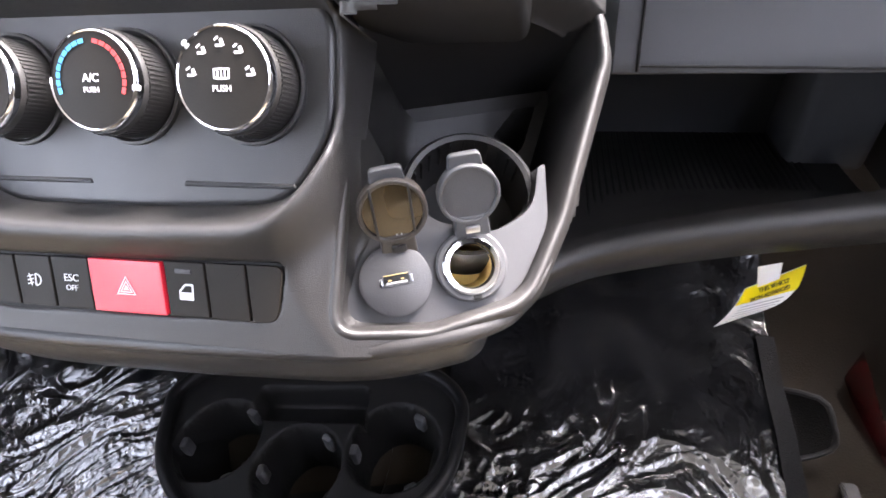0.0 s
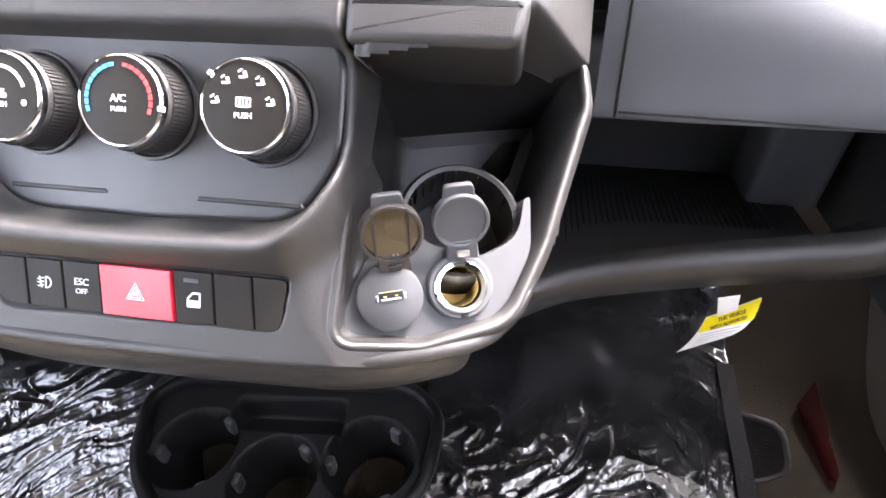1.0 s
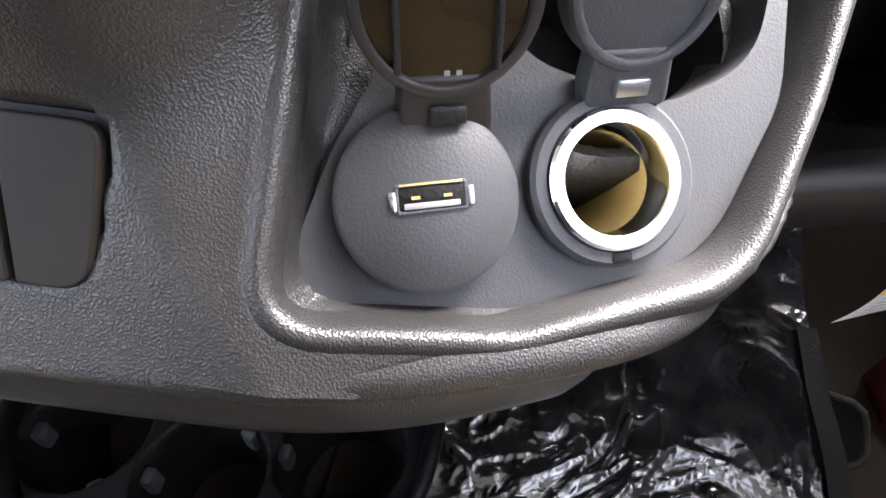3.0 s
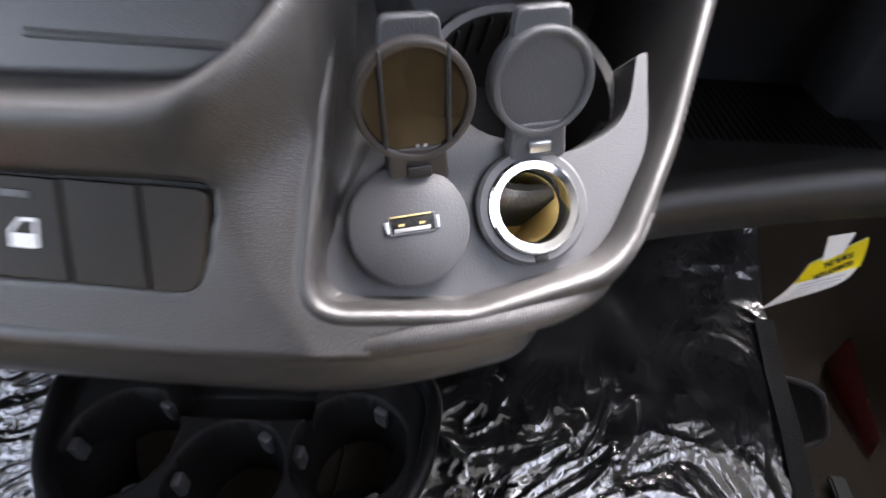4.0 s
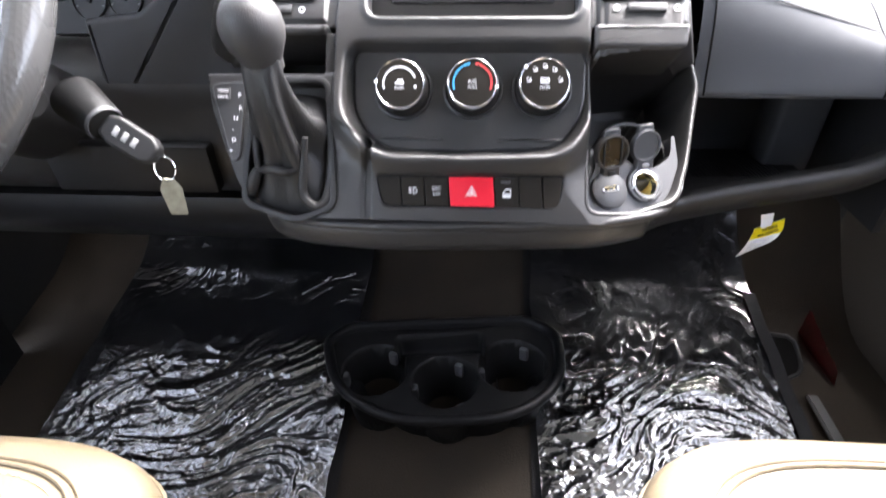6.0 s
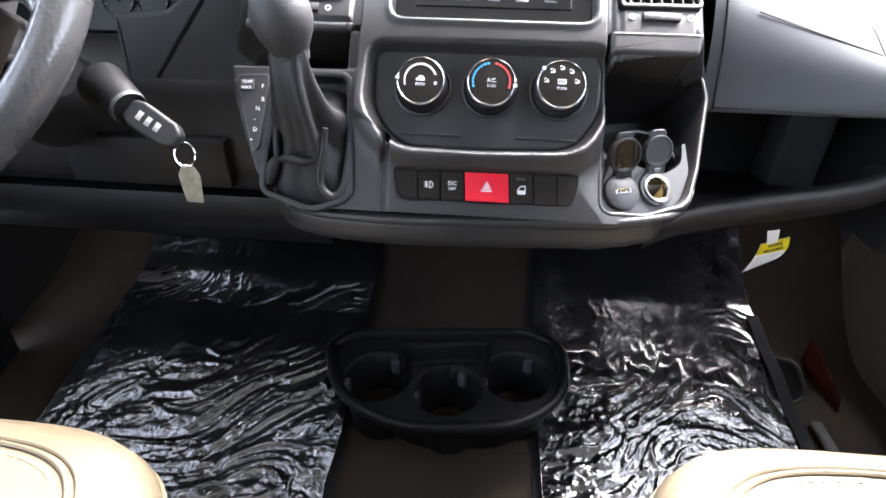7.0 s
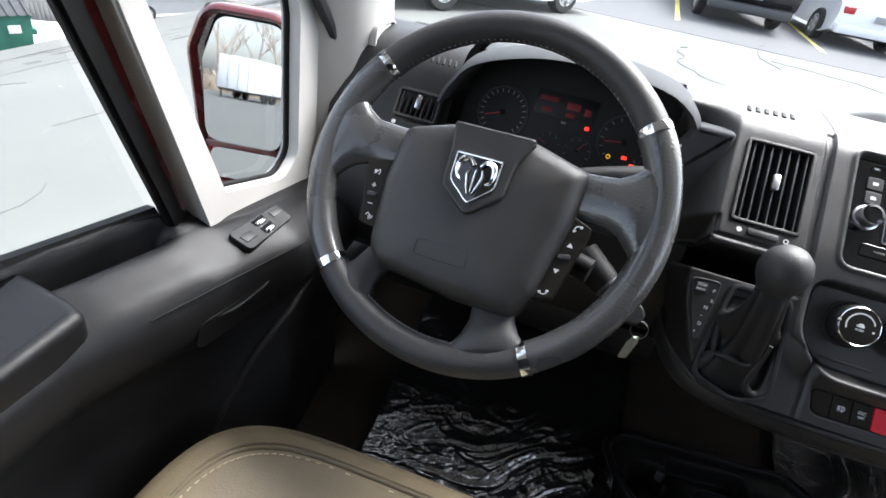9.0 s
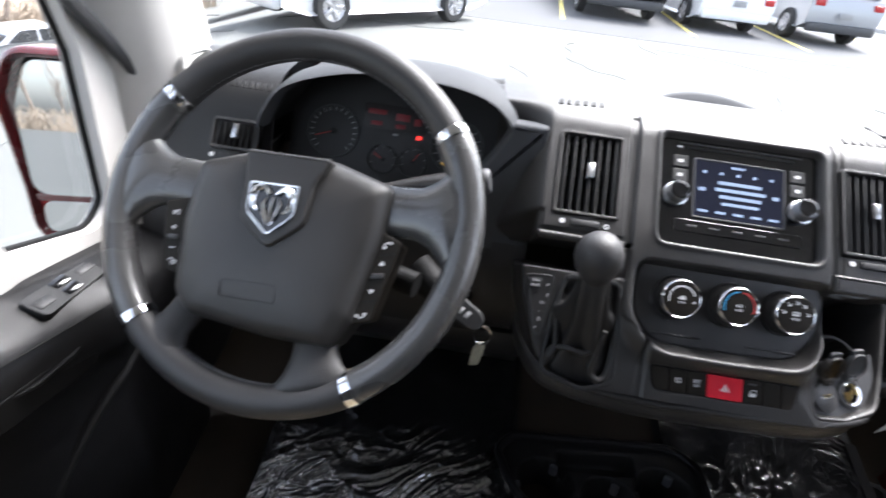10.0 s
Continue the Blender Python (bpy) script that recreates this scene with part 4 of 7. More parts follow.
wpart("top_pad", lid_surface(np.linspace(0.234, 0.4325, 30), passenger_profile), DASH, dashboard, "smooth dark grey passenger pad", 60)
wpart("end_pad", lid_surface(np.linspace(0.4345, 0.72, 16), passenger_profile), DASH, dashboard, "", 60)
seam_pts = [(0.2475, y - 0.0006, z + 0.0006) for y, z in passenger_profile(0.2475)[4:10]]
wpart("pad_seam", tube(smooth_path(seam_pts, 4), 0.0009, 6), BLACK, dashboard)
lid_pts = [(x, 0.1185 + 0.09 * (float(np.interp(x, [0.25, 0.43], [0.0, 0.0]))), 0.6745 - 0.004 * (x - 0.25) / 0.18) for x in np.linspace(0.249, 0.43, 12)]
wpart("lid_seam", tube([(x, 0.1192, z) for x, y, z in lid_pts], 0.0009, 6), BLACK, dashboard)
wpart("label_groove", tube([(x, 0.1605, dash_top(x) - 0.0345) for x in np.linspace(0.285, 0.43, 12)], 0.0007, 6), BLACK, dashboard)

# right-hand vent at the end of the dash
air_vent(axes4(Vector((0.475, 0.135, 0.705)), Vector((0.96, 0.25, -0.10)).normalized(), Vector((0.0, 0.42, 0.90)).normalized(), Vector((0.22, -0.87, 0.41)).normalized()), 0.045, 0.085, 5, "narrow air vent at the dash end beside the door")

# open shelf below the pad
shelf_path = smooth_path([(0.195, 0.085, 0.543), (0.24, 0.105, 0.553), (0.32, 0.113, 0.570), (0.39, 0.115, 0.584), (0.44, 0.112, 0.599), (0.475, 0.110, 0.622), (0.490, 0.108, 0.645), (0.500, 0.110, 0.680)], 6)
lip = [(-0.000, 0.000), (-0.008, -0.002), (-0.011, -0.008), (-0.010, -0.019), (-0.004, -0.034), (0.020, -0.050), (0.09, -0.075)]
wpart("shelf_front", from_grid([[(x, y + a, z + b) for a, b in [(0.012, -0.002)] + lip] for x, y, z in shelf_path]), PLASTIC, dashboard, "rolled front edge of the open shelf", 60)
wpart("shelf_floor", from_grid([[(x, y + 0.010, z - 0.003), (x, y + 0.030, 0.5 * z + 0.266), (x, 0.20, 0.534), (x, 0.31, 0.524)] for x, y, z in shelf_path[:26]]), PLASTIC, dashboard, "ribbed shelf floor")
for k in range(34):
    wpart("shelf_rib", rbox(0.0022, 0.16, 0.002, 0.0005, 1), PLASTIC_DARK, dashboard, m=pose(0.235 + 0.0055 * k, 0.225, 0.5320, -5.2, 0, 0))
# Lighter dash skin here puts the light inside the shelf into the colour.
wpart("shelf_back", box(0.18, 0.62, 0.305, 0.315, 0.50, 0.68, 0.001), DASH, dashboard, "back wall of the shelf, lightened to look lit")
wpart("shelf_roof", box(0.18, 0.70, 0.148, 0.345, 0.664, 0.668, 0.001), PLASTIC_DARK, dashboard)
wpart("shelf_side", box(0.495, 0.505, 0.12, 0.345, 0.50, 0.67, 0.001), PLASTIC_DARK, dashboard)
wpart("shelf_block", box(0.405, 0.47, 0.245, 0.31, 0.520, 0.655, 0.008, 3), DASH, dashboard, "grey duct moulding inside the shelf")


def driver_profile(x):
    t = dash_top(x)
    return [(0.62, t - 0.075), (0.45, t - 0.045), (0.30, t - 0.008), (0.215, t - 0.006), (0.175, t - 0.024), (0.150, t - 0.06), (0.125, 0.74), (0.095, 0.66), (0.085, 0.60), (0.10, 0.555), (0.16, 0.53), (0.30, 0.51)]


def under_dials(x):
    return [(0.22, 0.700), (0.20, 0.712), (0.160, 0.720), (0.135, 0.712), (0.110, 0.690), (0.095, 0.655), (0.085, 0.60), (0.10, 0.555), (0.16, 0.53), (0.30, 0.51)]


wpart("side_panel", lid_surface(np.linspace(-0.78, -0.600, 14), driver_profile), PLASTIC_DARK, dashboard, "", 60)
wpart("driver_panel", lid_surface(np.linspace(-0.600, -0.284, 20), under_dials), PLASTIC, dashboard, "dark lower panel under the wheel", 60)
SIDE = rounded([(-0.420, 0.640, 0.004), (-0.238, 0.640, 0.004), (-0.238, 0.856, 0.004), (-0.284, 0.856, 0.004), (-0.288, 0.840, 0.02), (-0.303, 0.812, 0.03), (-0.326, 0.777, 0.03), (-0.357, 0.757, 0.02), (-0.420, 0.751, 0.004)], 0.01, 5)
wpart("side_fascia", slab([(x, (z - 0.74) * 1.005) for x, z in SIDE], -0.030, 0.0, 0.006, 5), DASH, dashboard, "smooth grey fascia beside the dials", 60, m=axes4(Vector((0, 0.112, 0.74)), (1, 0, 0), Vector((0, 0.0995, 0.995)), Vector((0, -0.995, 0.0995))))
wpart("inner_panel", lid_surface(np.linspace(-0.284, -0.236, 6), driver_profile), PLASTIC, dashboard, "", 60)
wpart("rear_top", lid_surface(np.linspace(-0.600, -0.284, 12), lambda x: [(0.62, 0.79), (0.45, 0.822), (0.36, 0.838), (0.31, 0.838)]), DASH, dashboard, "", 60)
wpart("fuse_cover", box(-0.50, -0.30, 0.070, 0.090, 0.565, 0.625, 0.004), PLASTIC_DARK, dashboard)
wpart("knee_panel", from_grid([[(x, 0.16, 0.535), (x, 0.12, 0.53), (x, 0.11, 0.50), (x, 0.16, 0.44), (x, 0.30, 0.40)] for x in np.linspace(-0.74, -0.21, 8)]), PLASTIC_DARK, dashboard, "", 60)
wpart("inner_filler", box(-0.24, 0.15, 0.15, 0.17, 0.54, 0.70, 0.002), BLACK, dashboard)
wpart("middle_filler", box(-0.255, 0.21, 0.24, 0.26, 0.54, 0.83, 0.002), BLACK, dashboard)
air_vent(axes4(Vector((-0.640, 0.118, 0.790)), (1, 0, 0), Vector((0.0, 0.6, 0.8)), Vector((0, -0.8, 0.6))), 0.056, 0.034, 7, "small side air vent of the dashboard")
for k in range(7):
    wpart("demist_slot", rbox(0.0042, 0.013, 0.002, 0.001), BLACK, dashboard, m=pose(-0.657 + 0.0085 * k, 0.158, 0.8455, 28, 0, 12))

wpart("middle_top", from_grid([[(x, y, z) for y, z in ((0.30, 0.840), (0.34, 0.838), (0.45, 0.815), (0.66, 0.775))] for x in np.linspace(-0.31, 0.246, 12)]), DASH, dashboard, "", 60)

# windscreen foot: dark cowl strip
def cowl_line(x):
    return 0.435 - 0.10 * (x / 0.8) ** 2, 0.826 - 0.004 * (x / 0.4) ** 2


wpart("cowl_strip", from_grid([[(x, cowl_line(x)[0] + dy, cowl_line(x)[1] + dz) for dy, dz in ((-0.012, -0.030), (-0.010, 0.0), (0.0, 0.005), (0.020, 0.006), (0.030, 0.002), (0.032, -0.03))] for x in np.linspace(-0.62, 0.62, 40)]), BLACK, dashboard, "black sill at the foot of the windscreen", 60)
tray = smooth_path([(-0.085, 0.300, 0.858), (-0.055, 0.325, 0.868), (-0.010, 0.336, 0.875), (0.045, 0.334, 0.872), (0.105, 0.315, 0.860)], 6)
wpart("tray_lip", from_grid([[(x, y + dy, z + dz) for dy, dz in ((-0.020, -0.014), (-0.007, 0.000), (0.0, 0.0025), (0.006, 0.000), (0.010, -0.030))] for x, y, z in tray]), DASH, dashboard, "curved lip of the tray on top", 60)
for x in (-0.155, 0.33):
    wpart("cowl_clip", rbox(0.012, 0.05, 0.012, 0.003), PLASTIC_DARK, dashboard, m=pose(x, cowl_line(x)[0] + 0.012, cowl_line(x)[1] + 0.006))


# ---- instrument cluster ----
cluster = thing("instrument_cluster", (-0.445, 0.18, 0.80), "hooded instrument cluster with dark dials and red warning lights", "instrument cluster")
hood_line = smooth_path([(-0.612, 0.0, 0.800), (-0.600, 0.0, 0.828), (-0.570, 0.0, 0.862), (-0.500, 0.0, 0.886), (-0.430, 0.0, 0.893), (-0.365, 0.0, 0.890), (-0.315, 0.0, 0.878), (-0.283, 0.0, 0.850), (-0.274, 0.0, 0.805), (-0.278, 0.0, 0.770)], 6)
hc = Vector((-0.443, 0, 0.80))
rows = []
for dy, grow, drop in ((0.150, 0.955, 0.0), (0.128, 0.985, 0.0), (0.122, 1.0, 0.0), (0.128, 1.03, 0.0), (0.19, 1.06, 0.002), (0.26, 1.04, 0.012), (0.34, 0.98, 0.03)):
    rows.append([(hc.x + (x - hc.x) * grow, dy + 0.0 * z, hc.z + (z - hc.z) * grow - drop) for x, y, z in hood_line])
wpart("hood", from_grid(rows), DASH, cluster, "dark moulded hood", 60)
rows = [[(hc.x + (x - hc.x) * g, dy, hc.z + (z - hc.z) * g) for x, y, z in hood_line] for dy, g in ((0.150, 0.955), (0.235, 0.90))]
wpart("hood_lining", from_grid(rows), BLACK, cluster, "", 60)
FM = axes4(Vector((-0.443, 0.205, 0.790)), (1, 0, 0), Vector((0, 0.42, 0.907)), Vector((0, -0.907, 0.42)))
wpart("dial_panel", slab(rounded([(-0.155, -0.075), (0.158, -0.075), (0.150, 0.065), (0.06, 0.095), (-0.06, 0.095), (-0.150, 0.055)], 0.02, 5), -0.004, 0.0, 0.001), PLASTIC_DARK, cluster, m=FM)


def gauge(cx, cy, r, ticks, a0, a1, needle):
    g = wpart("dial", slab(circle(r, 40, cx, cy), 0.0, 0.0012, 0.0005), PLASTIC_DARK, cluster, m=FM)
    sub("dial_rim", band(circle(r, 40, cx, cy), circle(r * 0.95, 40, cx, cy), 0.001, 0.0035, 0.0006), PLASTIC_GREY, g, m=FM)
    bars = []
    for k in range(ticks):
        a = a0 + (a1 - a0) * k / (ticks - 1)
        bars.append(moved(moved(rbox(r * 0.14, r * 0.035, 0.0004, 0), r * 0.83, 0, 0.0016), 0, 0, 0, 0, 0, a))
    bm = joined(*bars)
    sub("scale_marks", bm, PRINT_GREY, g, m=FM @ pose(cx, cy, 0))
    sub("needle", moved(moved(rbox(r * 0.75, r * 0.04, 0.0006, 0.0001), r * 0.34, 0, 0.003), 0, 0, 0, 0, 0, needle), PRINT_RED, g, m=FM @ pose(cx, cy, 0))
    sub("needle_hub", lathe([(r * 0.12, 0.001), (r * 0.12, 0.004), (0, 0.0045)], 20), BLACK, g, m=FM @ pose(cx, cy, 0))


gauge(-0.090, -0.008, 0.038, 19, 225, -45, 200)
gauge(0.090, -0.006, 0.038, 13, 225, -45, 190)
gauge(-0.014, -0.038, 0.021, 7, 200, -20, 150)
gauge(0.030, -0.036, 0.021, 7, 200, -20, 60)
display = wpart("display", rbox(0.090, 0.034, 0.001, 0.0003), PLASTIC_DARK, cluster, "dim red trip display", m=FM @ pose(-0.002, 0.022, 0.001))
for x, y, w, hh in ((-0.029, 0.028, 0.026, 0.007), (0.008, 0.024, 0.020, 0.010), (0.030, 0.020, 0.010, 0.010), (-0.029, 0.012, 0.016, 0.006), (0.006, 0.011, 0.014, 0.006)):
    sub("writing_bar", rbox(w, hh, 0.0004, 0.0001), DIM_RED, display, m=FM @ pose(x, y, 0.0017))
sub("writing_bar", rbox(0.007, 0.003, 0.0004, 0.0001), PRINT_GREY, display, m=FM @ pose(0.0, -0.001, 0.0017))
for x, y, w in ((0.0346, -0.001, 0.006), (0.0968, -0.027, 0.007), (0.1101, -0.0354, 0.007)):
    wpart("warning_light", rbox(w, 0.005, 0.0006, 0.0002), WARN, cluster, m=FM @ pose(x, y, 0.0022))
wpart("warning_light", arc_band(0.0022, 0.0032, 0, 359, 0.0018, 0.0024, 20, 0.075, -0.0305), AMBER_GLOW, cluster, m=FM)


# ---- steering wheel and column ----
WC = Vector((-0.5015, -0.0598, 0.7867))
WX, WU, WN = Vector((0.9952, -0.0760, 0.0614)), Vector((0, 0.6287, 0.7777)), Vector((-0.0977, -0.7740, 0.6256))
WM = axes4(WC, WX, WU, WN)
wheel = thing("steering_wheel", tuple(WC), "black leather four-spoke steering wheel with chrome inserts", "steering wheel")
RIM_R, RIM_T = 0.1855, 0.0168
for a_from, a_to, skin, lab in ((33, 143, LEATHER, "smooth leather rim section"), (143, 223, PERFORATED, "perforated leather grip"), (223, 302, LEATHER, "smooth leather rim section"), (302, 393, PERFORATED, "perforated leather grip")):
    rim_rows = []
    for k in range(33):
        deg = a_from + (a_to - a_from) * k / 32
        a = radians(deg)
        grip = 1.0 + 0.10 * (math.exp(-(((deg - 150) / 14) ** 2)) + math.exp(-(((deg - 390) / 14) ** 2)))
        rim_rows.append([((RIM_R + RIM_T * grip * math.cos(b)) * math.cos(a), (RIM_R + RIM_T * grip * math.cos(b)) * math.sin(a), RIM_T * math.sin(b)) for b in [2 * math.pi * j / 20 for j in range(20)]])
    wpart("rim", from_grid(rim_rows, close_v=True), skin, wheel, lab, 80, m=WM)
for a0 in (143, 33, 223, 302):
    rows = []
    for q in (-1.5, -1.2, 1.2, 1.5):
        a = radians(a0 + q)
        rows.append([((RIM_R + (RIM_T + 0.0016 - 0.0012 * (abs(q) > 1.3)) * math.cos(b)) * math.cos(a), (RIM_R + (RIM_T + 0.0016 - 0.0012 * (abs(q) > 2.1)) * math.cos(b)) * math.sin(a), (RIM_T + 0.0016 - 0.0012 * (abs(q) > 2.1)) * math.sin(b)) for b in [2 * math.pi * j / 24 for j in range(24)]])
    wpart("chrome_insert", from_grid(rows, close_v=True), CHROME, wheel, "chrome insert", 30, m=WM)
# stitches along the inner edge of the rim
for k in range(46):
    a = radians(38 + 100 * k / 45)
    wpart("stitch", rbox(0.0042, 0.0007, 0.0007, 0), STITCH_GREY, wheel, m=WM @ pose((RIM_R - RIM_T + 0.0002) * math.cos(a), (RIM_R - RIM_T + 0.0002) * math.sin(a), 0.002, 0, 0, math.degrees(a) + 60))
for k in range(40):
    a = radians(232 + 64 * k / 39)
    wpart("stitch", rbox(0.0042, 0.0007, 0.0007, 0), STITCH_GREY, wheel, m=WM @ pose((RIM_R - RIM_T + 0.0002) * math.cos(a), (RIM_R - RIM_T + 0.0002) * math.sin(a), 0.003, 0, 0, math.degrees(a) + 60))
HUB = rounded([(-0.098, 0.044, 0.012), (-0.045, 0.060, 0.05), (0.045, 0.060, 0.05), (0.109, 0.041, 0.012), (0.106, -0.015, 0.08), (0.090, -0.095, 0.03), (0.074, -0.124, 0.014), (0.010, -0.124, 0.2), (-0.080, -0.114, 0.018), (-0.098, -0.096, 0.03), (-0.105, -0.02, 0.08)], 0.02, 6)
rows = [[(x, y, -0.030) for x, y in HUB]]
for f, h in ((1.0, -0.004), (0.995, 0.006), (0.97, 0.013), (0.92, 0.0185), (0.82, 0.0225), (0.6, 0.0255), (0.3, 0.0270), (0.02, 0.0272)):
    rows.append([(x * f, -0.03 + (y + 0.03) * f, h) for x, y in HUB])
hub = wpart("airbag_cover", from_grid(rows, close_v=True, cap=True), PLASTIC, wheel, "smooth dark grey airbag cover", 60, m=WM)
# recessed shield with a flared top, and the chrome emblem in it
SH = [(-0.040, 0.056, 0.004), (0.050, 0.055, 0.004), (0.036, 0.026, 0.02), (0.033, -0.013, 0.015), (0.000, -0.0400, 0.010), (-0.033, -0.014, 0.015), (-0.035, 0.028, 0.02)]
SHL = rounded(SH, 0.01, 6)
sub("shield", slab(SHL, 0.014, 0.0320, 0.0030, 4), PLASTIC, hub, "raised shield panel", m=WM)
EM = rounded([(-0.0255, 0.0265, 0.003), (0.0255, 0.0265, 0.003), (0.0250, -0.004, 0.012), (0.001, -0.0255, 0.006), (-0.0245, -0.004, 0.012)], 0.005, 6)
EMM = WM @ pose(-0.0010, -0.0025, 0.0045)
emb = wpart("emblem", band(EM, inset(EM, 0.0022), 0.026, 0.0310, 0.0008), CHROME, wheel, "chrome shield-shaped emblem", m=EMM)
sub("emblem_ground", slab(inset(EM, 0.0018), 0.026, 0.0285, 0.0005), GLOSS, emb, m=EMM)
for sx in (-1, 1):
    horn = [(sx * 0.0035, 0.0150, 0.0295), (sx * 0.0085, 0.0205, 0.0300), (sx * 0.0150, 0.0205, 0.0302), (sx * 0.0190, 0.0150, 0.0302), (sx * 0.0195, 0.0065, 0.0300), (sx * 0.0165, 0.0000, 0.0298), (sx * 0.0130, -0.0015, 0.0296)]
    sub("emblem_shape", tube(smooth_path([Vector(p) for p in horn], 3), [0.0016 + 0.0022 * math.sin(math.pi * min(1, 0.15 + q / 18)) for q in range(19)], 8, flat=0.7), CHROME, emb, m=EMM)
    sub("emblem_shape", tube([(sx * 0.0060, 0.0120, 0.0295), (sx * 0.0085, 0.0050, 0.0300), (sx * 0.0055, -0.0060, 0.0300), (sx * 0.0020, -0.0150, 0.0295)], [0.0012, 0.0028, 0.0026, 0.0012], 8, flat=0.7), CHROME, emb, m=EMM)
sub("emblem_shape", tube([(0, 0.012, 0.0295), (0, 0.002, 0.0303), (0, -0.012, 0.0295)], [0.0014, 0.0024, 0.0016], 8, flat=0.7), CHROME, emb, m=EMM)
MARK = rounded([(-0.0285, -0.0092), (0.0290, -0.0092), (0.0285, 0.0092), (-0.0285, 0.0085)], 0.003, 3)
sub("cover_mark", band(MARK, inset(MARK, 0.0008), 0.0255, 0.0268, 0.0002), PLASTIC_DARK, hub, m=WM @ pose(-0.0125, -0.082, -0.0005))


def spoke(points, label=""):
    """A spoke as rings (x, u, h, half width, half depth, direction in degrees)."""
    rows = []
    for x, y, h, w, dpt, a in points:
        c, s = math.cos(radians(a + 90)), math.sin(radians(a + 90))
        rows.append([(x + c * w * math.cos(b), y + s * w * math.cos(b), h + dpt * math.sin(b)) for b in [2 * math.pi * j / 20 for j in range(20)]])
    wpart("spoke", from_grid(rows, close_v=True, cap=True), PERFORATED if "upper" in label else LEATHER, wheel, label, 80, m=WM)


for sx in (-1, 1):
    d0 = 0 if sx > 0 else 180
    spoke([(sx * 0.085, 0.018, -0.010, 0.028, 0.012, d0), (sx * 0.115, 0.020, -0.006, 0.026, 0.013, d0), (sx * 0.136, 0.020, -0.003, 0.027, 0.014, d0), (sx * 0.150, 0.021, -0.001, 0.034, 0.0150, d0), (sx * 0.162, 0.022, 0.0, 0.047, 0.0158, d0), (sx * 0.173, 0.022, 0.0, 0.062, 0.0156, d0), (sx * 0.183, 0.022, 0.0, 0.074, 0.0120, d0)], "leather-covered upper spoke")
spoke([(-0.082, -0.094, -0.016, 0.020, 0.010, 238), (-0.090, -0.110, -0.011, 0.0185, 0.012, 238), (-0.097, -0.126, -0.006, 0.019, 0.013, 238), (-0.100, -0.140, -0.002, 0.027, 0.0145, 239), (-0.099, -0.153, 0.0, 0.040, 0.0152, 240), (-0.098, -0.164, 0.0, 0.050, 0.012, 241)], "lower spoke")
spoke([(0.050, -0.098, -0.016, 0.025, 0.010, 287), (0.053, -0.118, -0.011, 0.024, 0.012, 287), (0.055, -0.132, -0.006, 0.024, 0.013, 287), (0.057, -0.146, -0.002, 0.030, 0.0145, 288), (0.058, -0.159, 0.0, 0.041, 0.0152, 288), (0.060, -0.170, 0.0, 0.048, 0.012, 288)], "lower spoke")


def icon_on(pod, shapes):
    """White pictograms of one switch pod, each a small mesh."""
    for bm in shapes:
        sub("icon", bm, PRINT, pod, m=WM)


def handset(x, u, a):
    """A telephone receiver as a bent bar with two thick ends."""
    return moved(joined(arc_band(0.0034, 0.0046, 20, 160, 0.0, 0.0004, 10), moved(rbox(0.0030, 0.0024, 0.0004, 0), 0.0039, 0.0012, 0.0002), moved(rbox(0.0030, 0.0024, 0.0004, 0), -0.0039, 0.0012, 0.0002)), x, u, 0.0062, 0, 0, a)


def arrow(x, u, up):
    bm = bmesh.new()
    bm.faces.new([bm.verts.new(p) for p in ((x - 0.0032, u - 0.0022 * up, 0.0064), (x + 0.0032, u - 0.0022 * up, 0.0064), (x, u + 0.0026 * up, 0.0064))])
    return bm


# switch pods beside the cover
POD_R = rounded([(0.1000, -0.003), (0.1260, -0.013), (0.1075, -0.092), (0.0820, -0.100)], 0.005, 5)
POD_L = rounded([(-0.1320, -0.003), (-0.1000, 0.004), (-0.0950, -0.078), (-0.1200, -0.073)], 0.005, 5)
pod = wpart("switch_pod", slab(POD_R, -0.02, 0.006, 0.002), BUTTON, wheel, "column of white-marked control buttons", m=WM)
icon_on(pod, [handset(0.1125, -0.018, 40), arrow(0.1090, -0.035, 1), arrow(0.1030, -0.064, -1), handset(0.0965, -0.086, 200)])
sub("rocker", rbox(0.013, 0.0055, 0.004, 0.0018), PLASTIC_LIGHT, pod, "grey rocker", m=WM @ pose(0.1065, -0.048, 0.0068, 0, 0, 12))
for u in (-0.027, -0.074):
    sub("button_gap", rbox(0.022, 0.0009, 0.0008, 0), BLACK, pod, m=WM @ pose(0.1040 + 0.19 * (u + 0.05), u, 0.0060, 0, 0, 14))
pod = wpart("switch_pod", slab(POD_L, -0.02, 0.006, 0.002), BUTTON, wheel, "column of white-marked control buttons", m=WM)
plus = joined(moved(rbox(0.0050, 0.0012, 0.0004, 0), -0.1155, -0.030, 0.0064), moved(rbox(0.0012, 0.0050, 0.0004, 0), -0.1155, -0.030, 0.0064))
mute = joined(moved(rbox(0.0030, 0.0030, 0.0004, 0), -0.1185, -0.014, 0.0064), moved(rbox(0.0085, 0.0009, 0.0004, 0), -0.1165, -0.014, 0.0064, 0, 0, 48), arc_band(0.0036, 0.0044, -50, 50, 0.0060, 0.0064, 8, -0.1172, -0.014))
